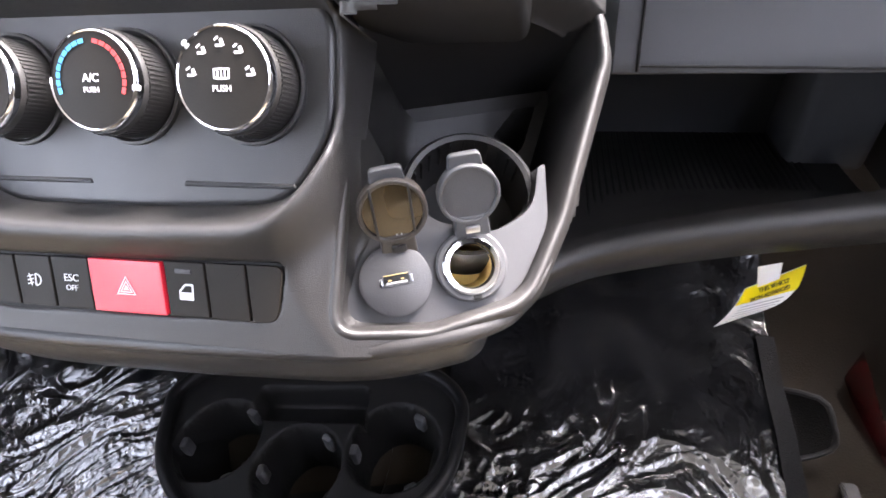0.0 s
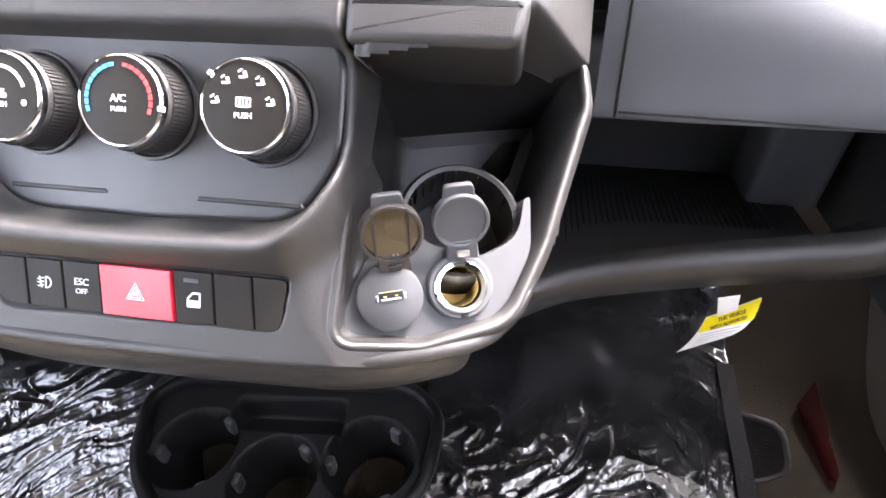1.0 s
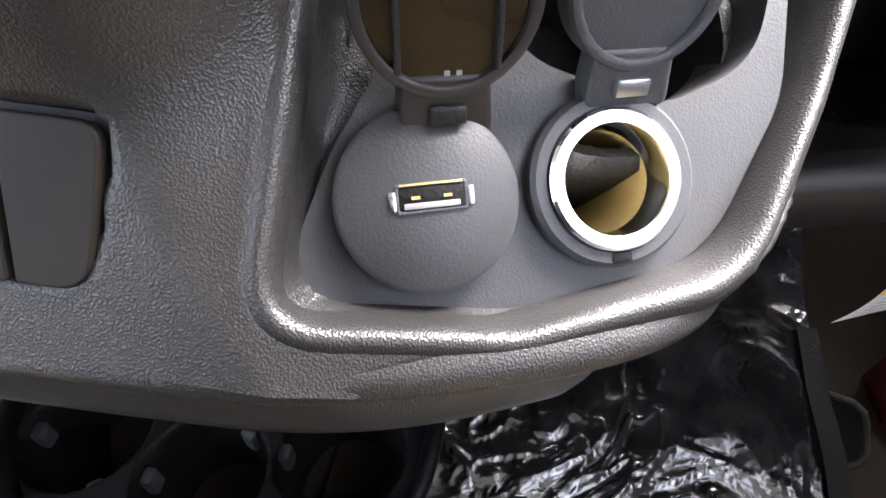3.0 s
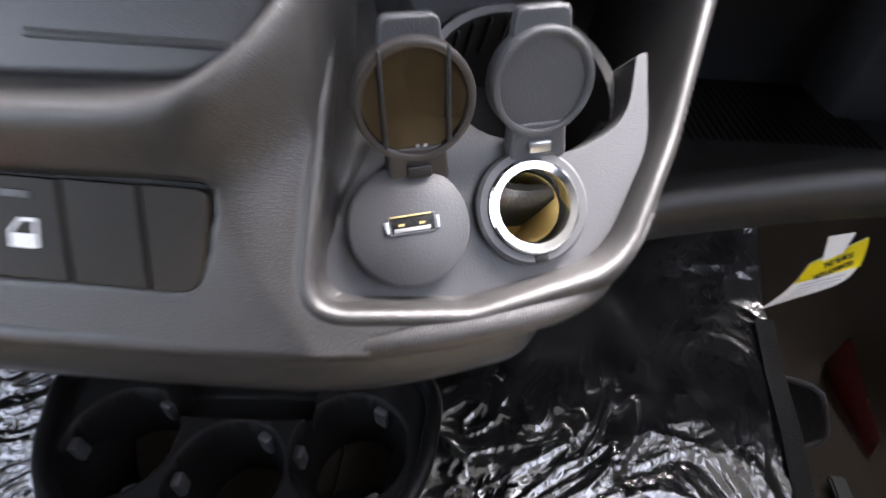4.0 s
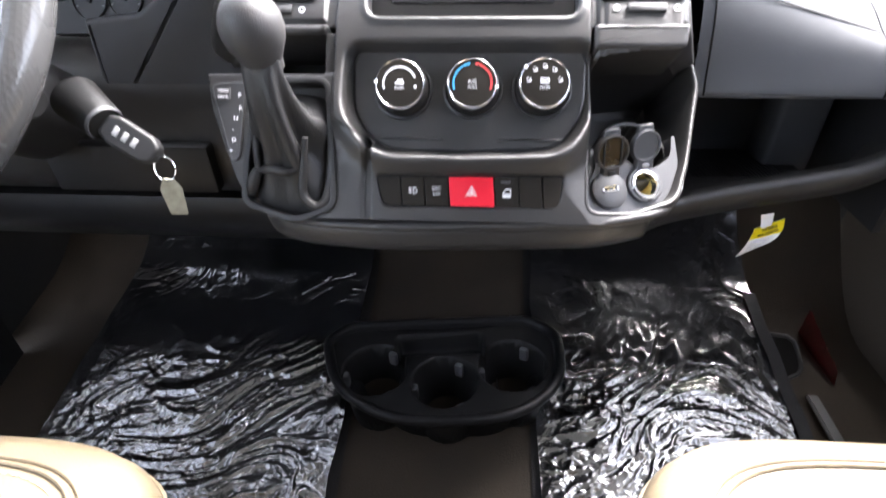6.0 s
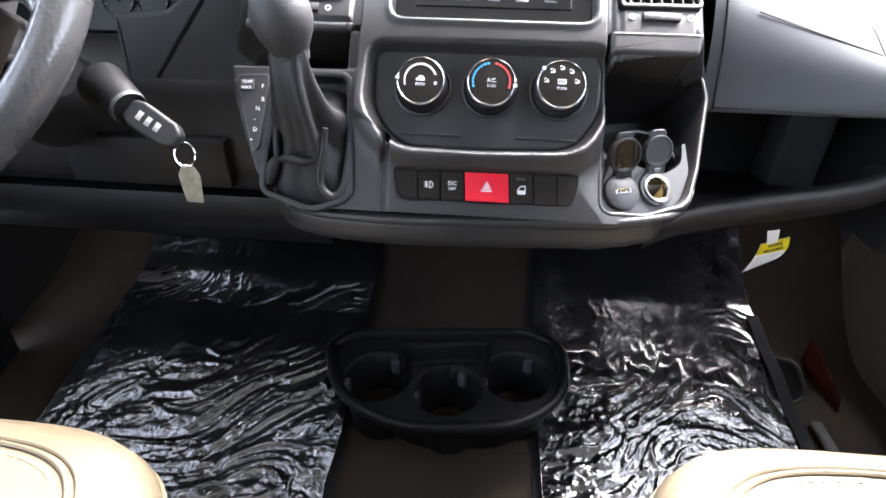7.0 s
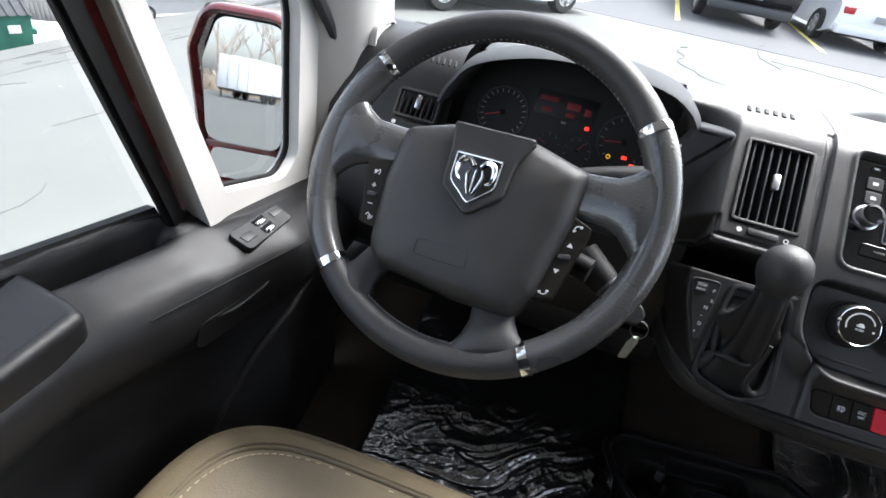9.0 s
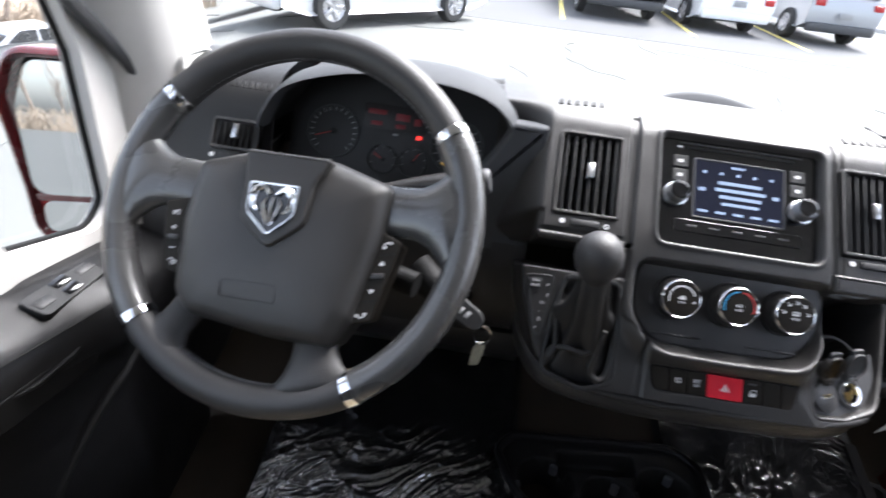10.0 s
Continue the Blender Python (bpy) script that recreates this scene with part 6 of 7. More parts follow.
wpart("handle_cup", slab(rounded([(-0.07, -0.02), (0.05, -0.022), (0.06, 0.02), (-0.06, 0.022)], 0.015, 5), -0.001, 0.0015, 0.001), BLACK, door, m=axes4(Vector((-0.7385, -0.155, 0.588)), Vector((0.28, 0.955, 0.1)).normalized(), Vector((0.1, -0.1, 0.99)).normalized(), Vector((0.955, -0.28, -0.1)).normalized()))
rows = smooth_path([(-0.705, 0.02, 0.56), (-0.712, -0.08, 0.50), (-0.715, -0.16, 0.42), (-0.712, -0.22, 0.33), (-0.710, -0.26, 0.22)], 5)
wpart("pocket_edge", tube([(x - 0.022 + lean(y), y, z) for x, y, z in rows], 0.006, 10), PLASTIC_DARK, door)
# window belt seal and glass
wpart("belt_seal", from_grid([[(-0.822 + lean(y), y, 0.692), (-0.816 + lean(y), y, 0.704), (-0.806 + lean(y), y, 0.704), (-0.800 + lean(y), y, 0.692)] for y in np.linspace(-1.1, -0.165, 40)]), BLACK, door, "black window seal")
window1 = part("window_1", from_grid([[(-0.915, -1.1, 0.62), (-0.845, -0.14, 0.60)], [(-0.860, -1.1, 1.5), (-0.815, -0.42, 1.5)]]), GLASS, None)
window1.visible_shadow = False
tagged(window1, "clear side window of the driver's door", "window", kind="structure")


def bar(p0, p1, w0, w1, thick, side, material, name, parent, label=""):
    """A long flat bar between two places, w wide along side."""
    p0, p1, sd = Vector(p0), Vector(p1), Vector(side).normalized()
    n = (p1 - p0).cross(sd).normalized() * thick
    rows = []
    for f in (0.0, 1.0):
        c, w = p0.lerp(p1, f), w0 + (w1 - w0) * f
        rows.append([c - sd * w / 2 - n / 2, c + sd * w / 2 - n / 2, c + sd * w / 2 + n / 2, c - sd * w / 2 + n / 2])
    bm = from_grid(rows, close_v=True, cap=True)
    bmesh.ops.bevel(bm, geom=bm.edges[:], offset=thick * 0.3, segments=2, affect="EDGES")
    return wpart(name, bm, material, parent, label, 50)


bar((-0.822, -0.150, 0.672), (-0.800, -0.425, 1.50), 0.024, 0.024, 0.014, (0, 1, 0.30), BLACK, "front_seal", door, "black window run")
bar((-0.838, -0.128, 0.665), (-0.812, -0.400, 1.50), 0.030, 0.030, 0.020, (0, 1, 0.30), PAINT, "outer_frame", door, "dark red painted frame")
bar((-0.806, -0.112, 0.668), (-0.790, -0.385, 1.50), 0.020, 0.024, 0.012, (0, 1, 0.30), TRIM, "inner_frame", door, "pale grey inner trim")

# quarter light: pale trim with an opening, and the pillar beside the windscreen
pillar = thing("windscreen_pillar", (-0.80, 0.15, 0.70), "pale grey trimmed windscreen pillar with a quarter window", "pillar trim")
QO = rounded([(-0.125, 0.655), (0.115, 0.610), (0.125, 0.95), (0.06, 1.30), (-0.315, 1.30)], 0.01, 6)
bm = bmesh.new()
lo = [bm.verts.new((0, y, z)) for y, z in QO]
li = [bm.verts.new((0, y, z)) for y, z in rounded([(-0.098, 0.704, 0.012), (0.030, 0.666, 0.040), (0.066, 0.690, 0.03), (0.072, 0.88, 0.03), (0.030, 1.06, 0.03), (-0.225, 1.06, 0.012)], 0.02, 6)]
es = [bm.edges.new((l[q], l[(q + 1) % len(l)])) for l in (lo, li) for q in range(len(l))]
bmesh.ops.triangle_fill(bm, use_beauty=True, use_dissolve=False, edges=es)
ret = bmesh.ops.extrude_face_region(bm, geom=bm.faces[:])
bmesh.ops.translate(bm, vec=(-0.028, 0, 0), verts=[g for g in ret["geom"] if isinstance(g, bmesh.types.BMVert)])
bmesh.ops.translate(bm, vec=(-0.795, 0, 0), verts=bm.verts)
wpart("quarter_trim", bm, TRIM, pillar, "pale grey trim round the quarter window", 40)
seal = rounded([(-0.098, 0.704, 0.012), (0.030, 0.666, 0.040), (0.066, 0.690, 0.03), (0.072, 0.88, 0.03), (0.030, 1.06, 0.03), (-0.225, 1.06, 0.012)], 0.02, 6)
wpart("quarter_seal", tube([(-0.815, y, z) for y, z in seal], 0.0045, 8, True), BLACK, pillar, "black window seal")
rows = []
for x, y0, z0 in ((-0.80, 0.115, 0.60), (-0.755, 0.150, 0.62), (-0.735, 0.20, 0.65), (-0.745, 0.27, 0.68), (-0.78, 0.34, 0.70), (-0.84, 0.36, 0.70)):
    rows.append([(x, y0, z0), (x, y0 - 0.00, 0.85), (x + 0.01, y0 - 0.05, 0.98), (x + 0.03, y0 - 0.20, 1.22), (x + 0.06, y0 - 0.42, 1.55)])
wpart("pillar_trim", from_grid(rows), TRIM, pillar, "pale grey pillar cover", 70)
wpart("pillar_speaker", joined(slab(rounded([(-0.040, -0.026), (0.040, -0.026), (0.044, 0.018), (0.012, 0.030), (-0.044, 0.024)], 0.016, 6), -0.012, 0.004, 0.003, 4), band(rounded([(-0.046, -0.031), (0.046, -0.031), (0.050, 0.021), (0.014, 0.036), (-0.050, 0.029)], 0.018, 6), rounded([(-0.042, -0.028), (0.042, -0.028), (0.046, 0.019), (0.013, 0.032), (-0.046, 0.026)], 0.016, 6), -0.012, 0.0055, 0.001)), TRIM, pillar, "small rounded speaker cover", m=axes4(Vector((-0.7385, 0.222, 0.832)), Vector((0.0, 1, -0.16)).normalized(), Vector((0.0, 0.16, 1)).normalized(), Vector((1, 0, 0))))
wpart("pillar_seal", tube(smooth_path([(-0.776, 0.205, 0.70), (-0.779, 0.182, 0.747), (-0.781, 0.161, 0.796), (-0.783, 0.134, 0.856), (-0.784, 0.094, 0.904), (-0.780, 0.02, 0.99), (-0.765, -0.13, 1.22)], 4), 0.009, 8), PLASTIC_GREY, pillar, "dark rubber door seal")
quarter = part("window_2", from_grid([[(-0.822, -0.12, 0.66), (-0.822, 0.09, 0.62)], [(-0.822, -0.26, 1.08), (-0.822, 0.06, 1.08)]]), GLASS, None)
quarter.visible_shadow = False
tagged(quarter, "clear quarter window", "window", kind="structure")

# exterior mirror
mirror = thing("side_mirror", (-1.0, 0.22, 0.70), "tall dark red door mirror with a lower wide-angle glass", "side mirror")
MN = Vector((0.22, -0.975, 0.06)).normalized()
MX = Vector((0.975, 0.22, 0)).normalized()
MUP = MN.cross(MX)
MUP = MUP if MUP.z > 0 else -MUP
MM = axes4(Vector((-1.070, 0.330, 0.612)), MX, MUP, MN) @ Matrix.Scale(1.15, 4)
CASE = rounded([(-0.092, -0.165, 0.05), (0.085, -0.165, 0.05), (0.098, 0.06, 0.05), (0.085, 0.165, 0.05), (-0.065, 0.165, 0.05), (-0.098, 0.09, 0.05), (-0.090, -0.06, 0.05)], 0.04, 7)
rows = []
for g, h in ((0.045, -0.10), (0.020, -0.085), (0.004, -0.05), (0.0, -0.01), (0.002, 0.006), (0.008, 0.010), (0.014, 0.004), (0.016, -0.004)):
    rows.append([(x, y, h) for x, y in inset(CASE, g)])
wpart("housing", from_grid(rows, close_v=True), PAINT, mirror, "dark red housing", 60, m=MM)
wpart("housing_back", slab(inset(CASE, 0.014), -0.040, -0.032, 0.001), BLACK, mirror, m=MM)
wpart("upper_glass", slab(rounded([(-0.072, -0.070), (0.068, -0.070), (0.078, 0.05), (0.066, 0.145), (-0.050, 0.145), (-0.078, 0.07)], 0.03, 6), -0.006, 0.0, 0.001), MIRROR, mirror, "flat mirror glass", m=MM @ pose(0, 0.0375, 0, -7, -2, 0) @ pose(0, -0.0375, 0))
wpart("lower_glass", slab(rounded([(-0.072, -0.145), (0.066, -0.145), (0.068, -0.086), (-0.072, -0.086)], 0.022, 6), -0.006, 0.0, 0.001), MIRROR, mirror, "small lower mirror glass", m=MM @ pose(0, -0.115, 0, -4, 0, 0) @ pose(0, 0.115, 0))
wpart("glass_divider", box(-0.076, 0.072, -0.085, -0.071, -0.006, 0.004, 0.003), PAINT, mirror, m=MM)
wpart("arm", tube([tuple(MM @ Vector((0.07, -0.04, -0.07))), (-0.94, 0.30, 0.56), (-0.85, 0.20, 0.56)], [0.026, 0.024, 0.024], 14, flat=0.6), PAINT, mirror, "mirror arm")

for xk, lab in ((-0.79, "left"), (0.76, "right")):
    kick = part("kick_panel", box(xk - 0.012, xk + 0.012, 0.10, 0.66, -0.05, 0.60, 0.004), PLASTIC_DARK, None)
    tagged(kick, "dark carpeted footwell side panel", "footwell panel", kind="structure")

# Hidden blocks added at both dash ends to stop light leaking in.
for x0, x1 in ((-0.84, -0.785), (0.755, 0.80)):
    tagged(part("wall_dash_end", box(x0, x1, 0.30, 0.66, 0.55, 0.76, 0.004), BLACK, None), "hidden black block against light leaks behind the dashboard", "wall", kind="structure")

# windscreen and passenger's side; unseen roof and rear walls added to close the cab
windscreen = part("windscreen", from_grid([[(x, 0.60 - 0.22 * (x / 0.8) ** 2, 0.80), (x * 0.97, 0.12 - 0.15 * (x / 0.8) ** 2, 1.55)] for x in np.linspace(-0.84, 0.84, 17)]), GLASS, None, "", 60)
windscreen.visible_shadow = False
tagged(windscreen, "clear raked windscreen of the van", "windscreen", kind="structure")
ceiling = part("ceiling", box(-0.85, 0.80, -1.45, 0.14, 1.56, 1.60, 0.01), surface("grey headlining", (0.45, 0.44, 0.42), 0.9, grain=0.4, grain_scale=300), None)
tagged(ceiling, "pale grey headlining", "ceiling", kind="structure")
rear = part("wall_rear", box(-0.85, 0.80, -1.45, -1.40, 0.15, 1.58, 0.004), CARPET, None)
tagged(rear, "unseen dark wall added to close the cab behind the seats", "wall", kind="structure")
# Added out of view to hold back fill light from the right.
tagged(part("wall_right", box(0.77, 0.80, -1.42, -0.90, 0.15, 1.57, 0.004), CARPET, None), "unseen dark side wall added to cut fill light", "wall", kind="structure")
bulk = part("wall_front", box(-0.84, 0.80, 0.62, 0.66, -0.1, 0.780, 0.002), BLACK, None)
tagged(bulk, "black bulkhead below the windscreen", "wall", kind="structure")

pdoor = thing("passenger_door", (0.70, -0.2, FLOOR), "brown-grey lower door trim on the passenger's side", "van door")
PDOOR = surface("warm grey door trim", (0.070, 0.058, 0.044), 0.6, grain=0.3, grain_scale=700)
rows = []
for y in np.linspace(-1.1, 0.45, 30):
    rows.append([(0.80, y, 0.95), (0.755, y, 0.92), (0.735, y, 0.80), (0.745, y, 0.62), (0.735, y, 0.50), (0.715, y, 0.40), (0.700, y, 0.28), (0.700, y, 0.14)])
wpart("panel", from_grid(rows), PDOOR, pdoor, "warm grey moulded panel", 60)
wpart("pocket_lip", tube(smooth_path([(0.700, 0.40, 0.50), (0.690, 0.30, 0.36), (0.680, 0.20, 0.27), (0.676, 0.14, 0.235), (0.676, 0.05, 0.225), (0.680, -0.15, 0.225)], 5), 0.007, 10), PLASTIC_LIGHT, pdoor, "pale pocket edge")
wpart("sill_paint", from_grid([[(0.605, 0.29, 0.155), (0.605, 0.29, 0.225)], [(0.612, 0.17, 0.155), (0.612, 0.18, 0.185)]]), PAINT, pdoor, "dark red painted door step")
wpart("sill_strip", bar((0.556, 0.14, 0.170), (0.548, -0.25, 0.166), 0.018, 0.022, 0.008, (1, 0, 0), PLASTIC_LIGHT, "sill_edge", pdoor, "pale sill edge").data and box(0.575, 0.70, -1.0, 0.40, 0.10, 0.155, 0.004), PLASTIC_DARK, pdoor)
apost = part("wall_right_post", from_grid([[(0.80, 0.10, 0.6), (0.74, 0.20, 0.65), (0.78, 0.36, 0.70)], [(0.80, -0.25, 1.55), (0.75, -0.20, 1.55), (0.78, -0.06, 1.55)]]), TRIM, None, "", 60)
tagged(apost, "pale grey windscreen pillar", "pillar trim", kind="structure")


# ---- outside: the parking lot ----
GROUND = -0.60
ASPHALT = surface("pale worn asphalt", (0.135, 0.138, 0.130), 0.9, grain=0.6, grain_scale=90, vary=0.12, vary_scale=0.6)
ASPHALT_DARK = surface("newer asphalt", (0.085, 0.085, 0.09), 0.9, grain=0.6, grain_scale=90, vary=0.12, vary_scale=0.5)
LINE = surface("yellow line paint", (0.72, 0.60, 0.16), 0.7, vary=0.2, vary_scale=3)
CURB = surface("concrete", (0.55, 0.54, 0.52), 0.9, vary=0.1, vary_scale=2)


def fall(x, y):
    """The lot drops away beside the van."""
    return GROUND - 0.345 * float(np.clip(-4.3 - x, 0, 16.2)) * float(ease(np.array(y), -9, -1)) * (1 - float(ease(np.array(y), 40, 90)))


gxs = [-900, -300, -90, -40, *np.linspace(-22, -2, 21), 0, 5, 12, 30, 90, 300, 900]
gys = [-900, -300, -90, -40, -20, *np.linspace(-10, 0, 11), 4, 10, 20, 30, *np.linspace(40, 90, 8), 300, 900]
ground = part("ground", from_grid([[(x, y, fall(x, y)) for x in gxs] for y in gys]), ASPHALT, None, "", 70)
tagged(ground, "pale worn asphalt of a parking lot", "ground", kind="structure")
road = part("pavement", box(-9, 26, 11.3, 19.5, GROUND - 0.02, GROUND + 0.006, 0), ASPHALT_DARK, None)
tagged(road, "darker asphalt of the parking bays", "pavement", kind="structure")
for x in (-2.0, 0.95, 3.95, 6.5, 9.3, 12.3):
    ln = part("parking_line", box(-0.055, 0.055, 0, 5.0, 0, 0.004, 0), LINE, None, m=pose(x, 12.8, GROUND + 0.008, 0, 0, -3))
    tagged(ln, "faded yellow parking line", "parking line", "parking lines", kind="structure")
curb = part("kerb", box(-12, 30, 19.6, 19.9, GROUND - 0.05, GROUND + 0.14, 0.02), CURB, None)
tagged(curb, "concrete kerb along the parking bays", "kerb", kind="structure")
# cracks across the asphalt
cr = []
for k in range(26):
    x, y = random.uniform(-7, 7), random.uniform(2.5, 11)
    a, pts = random.uniform(0, 6.3), []
    for q in range(14):
        pts.append((x, y, GROUND + 0.003))
        a += random.uniform(-0.6, 0.6)
        x, y = x + 0.22 * math.cos(a), y + 0.22 * math.sin(a)
    cr.append(tube(pts, 0.010, 4, flat=0.2))
for k in range(90):
    x, y = random.uniform(-9, -1.2), random.uniform(-2, 7)
    a, pts = random.uniform(0, 6.3), []
    for q in range(8):
        pts.append((x, y, fall(x, y) + 0.006))
        a += random.uniform(-0.8, 0.8)
        x, y = x + 0.07 * math.cos(a), y + 0.16 * math.sin(a)
    cr.append(tube(pts, random.uniform(0.0015, 0.004), 4, flat=0.3))
tagged(part("asphalt_cracks", joined(*cr), surface("crack filler", (0.10, 0.10, 0.10), 0.9), None), "dark cracks in the asphalt", "cracks", kind="stuff")

TYRE = surface("tyre rubber", (0.02, 0.02, 0.02), 0.8)
ALLOY = surface("alloy wheel", (0.5, 0.5, 0.52), 0.3, 1.0)
CARGLASS = surface("tinted car glass", (0.02, 0.022, 0.025), 0.05, coat=0.5)
TAIL = surface("tail lamp red", (0.4, 0.02, 0.02), 0.2)


def parked_car(name, m, paint, prof, width, roof, wheels, wr, label, category="car", bed=False):
    """A car along +x: outline (x, z) of the body, then a narrower cabin."""
    c = thing(name, (0, 0, 0), label, category, "parked cars")
    c.matrix_world = m
    n = len(prof)
    loop = [(x, z) for x, z in prof]
    rows = []
    for w, g in ((-width / 2, 0.05), (-width / 2 - 0.0, 0.0), (-width / 2 * 0.97, -0.03), (width / 2 * 0.97, -0.03), (width / 2, 0.0), (width / 2, 0.05)):
        rows.append([(x, w if abs(g) < 0.04 else w * 0.92, z) for x, z in inset(loop, max(g, 0))])
    part("body", from_grid(rows, close_v=True, cap=True), paint, c, "", 50)
    rows = []
    for f, w in ((0.0, 0.96), (0.35, 0.90), (0.85, 0.80), (1.0, 0.72)):
        x0, x1, x2, x3, z0, z1 = roof
        xa, xb, z = x0 + (x1 - x0) * f, x3 + (x2 - x3) * f, z0 + (z1 - z0) * f
        ww = width * w / 2
        rows.append([(xa, -ww, z), (xb, -ww, z), (xb, ww, z), (xa, ww, z)])
    cab = from_grid(rows, close_v=True, cap=True)
    bmesh.ops.bevel(cab, geom=cab.edges[:], offset=0.05, segments=3, affect="EDGES")
    part("cabin", cab, paint, c, "", 50)
    x0, x1, x2, x3, z0, z1 = roof
    for s in (-1, 1):
        for a, b in ((0.06, 0.48), (0.52, 0.94)):
            xa0, xa1 = x0 + (x3 - x0) * a + 0.10 * (a < 0.2), x0 + (x3 - x0) * b - 0.10 * (b > 0.8)
            xb0, xb1 = x1 + (x2 - x1) * a, x1 + (x2 - x1) * b
            g = from_grid([[(xa0, s * width * 0.475, z0 + 0.03), (xa1, s * width * 0.475, z0 + 0.03)], [(xb0, s * width * 0.415, z0 + (z1 - z0) * 0.84), (xb1, s * width * 0.415, z0 + (z1 - z0) * 0.84)]])
            part("window", g, CARGLASS, c)
    for xa, xb, e in ((x0, x1, -0.012), (x3, x2, 0.012)):
        g = from_grid([[(xa + (xb - xa) * 0.1 + e, -width * 0.40, z0 + 0.05), (xa + (xb - xa) * 0.1 + e, width * 0.40, z0 + 0.05)], [(xa + (xb - xa) * 0.85 + e, -width * 0.35, z0 + (z1 - z0) * 0.83), (xa + (xb - xa) * 0.85 + e, width * 0.35, z0 + (z1 - z0) * 0.83)]])
        part("window", g, CARGLASS, c)
    for wx in wheels:
        for s in (-1, 1):
            wm = pose(wx, s * (width / 2 - 0.09), wr, 90 * -s, 0, 0)
            w = part("wheel", lathe([(wr * 0.62, 0.10), (wr * 0.66, 0.105), (wr * 0.92, 0.105), (wr, 0.07), (wr, -0.09), (wr * 0.6, -0.09)], 32), TYRE, c, m=wm)
            r = part("rim", lathe([(0, 0.085), (wr * 0.2, 0.09), (wr * 0.22, 0.06), (wr * 0.58, 0.075), (wr * 0.64, 0.10)], 32), ALLOY, w, m=wm)
            for q in range(5):
                part("rim_spoke", moved(rbox(wr * 0.5, 0.06, 0.03, 0.01), wr * 0.36, 0, 0.085), ALLOY, w, m=wm @ pose(0, 0, 0, 0, 0, 72 * q))
    xe = min(p[0] for p in prof)
    for s in (-1, 1):
        part("tail_lamp", box(xe - 0.01, xe + 0.10, s * width * 0.40 - 0.13, s * width * 0.40 + 0.10, z0 - 0.20, z0 - 0.06, 0.02), TAIL, c)
    part("bumper", box(xe - 0.06, xe + 0.10, -width * 0.47, width * 0.47, 0.30, 0.50, 0.05), PLASTIC_GREY if category != "car" else paint, c)
    part("number_plate", box(xe - 0.072, xe - 0.06, -0.16, 0.16, 0.62, 0.76, 0.004), PRINT_GREY, c)
    return c


SEDAN = [(-2.3, 0.35), (-1.85, 0.22), (1.9, 0.22), (2.35, 0.35), (2.38, 0.62), (1.9, 0.80), (0.9, 0.90), (-1.5, 0.96), (-2.25, 0.92), (-2.36, 0.7)]
SUVP = [(-2.2, 0.45), (-1.9, 0.32), (1.9, 0.32), (2.2, 0.45), (2.25, 0.80), (2.0, 1.0), (0.9, 1.06), (-2.15, 1.08), (-2.26, 0.85)]
TRUCK = [(-2.7, 0.55), (-2.5, 0.42), (2.4, 0.42), (2.75, 0.55), (2.8, 0.95), (2.5, 1.15), (0.9, 1.2), (-0.4, 1.18), (-2.7, 1.18), (-2.76, 0.9)]
WHITE = surface("white car paint", (0.75, 0.76, 0.78), 0.2, coat=0.8, vary=0.03, wear=0.01)
SILVER = surface("silver car paint", (0.36, 0.37, 0.39), 0.3, 0.3, coat=0.6, vary=0.02, vary_scale=2, wear=0.01)
SILVER_PALE = surface("pale silver car paint", (0.55, 0.56, 0.58), 0.3, 0.3, coat=0.6, vary=0.02, vary_scale=2, wear=0.01)
BLACKCAR = surface("black car paint", (0.012, 0.012, 0.014), 0.2, coat=0.8)
parked_car("parked_suv", pose(7.5, 16.5, GROUND, 0, 0, 94), SILVER, SUVP, 1.75, (-2.1, -1.95, 0.3, 0.95, 1.06, 1.72), (-1.35, 1.35), 0.35, "silver estate car parked nose-in", "suv")
parked_car("parked_car", pose(4.85, 16.4, GROUND, 0, 0, 96), WHITE, SEDAN, 1.78, (-1.9, -1.1, 0.3, 1.05, 0.90, 1.43), (-1.4, 1.4), 0.33, "white saloon parked nose-in", "car")
parked_car("parked_pickup", pose(2.25, 16.6, GROUND, 0, 0, 94), BLACKCAR, TRUCK, 1.95, (-0.45, -0.25, 1.0, 1.5, 1.16, 1.85), (-1.75, 1.75), 0.40, "black pickup truck parked nose-in", "truck")
parked_car("parked_car", pose(-2.85, 9.7, GROUND, 0, 0, 54), SILVER_PALE, SEDAN, 1.78, (-1.9, -1.1, 0.3, 1.05, 0.90, 1.43), (-1.4, 1.4), 0.33, "pale silver saloon parked side-on", "car")
parked_car("parked_car", pose(-18.5, 19.6, fall(-18.5, 19.6), 0, 0, 70), SILVER, SEDAN, 1.75, (-1.9, -1.1, 0.3, 1.05, 0.90, 1.43), (-1.4, 1.4), 0.33, "silver saloon parked by the wood", "car")

# skip and fence at the lot's edge
GREEN = surface("green skip paint", (0.03, 0.14, 0.10), 0.5, vary=0.2, vary_scale=4)
skip = thing("dumpster", (0, 0, 0), "green steel rubbish skip with a ribbed grey lid", "dumpster")
skip.matrix_world = pose(-17.2, 10.9, fall(-17.2, 10.9) + 0.05, 0, 0, 62)
rows = [[(x * g, y * g, z) for x, y in ((-1.0, -0.75), (1.0, -0.75), (1.0, 0.75), (-1.0, 0.75))] for g, z in ((0.88, 0.0), (0.90, 0.05), (1.0, 1.05), (1.03, 1.06), (1.03, 1.12))]
part("body", from_grid(rows, close_v=True, cap=True), GREEN, skip, "", 30)
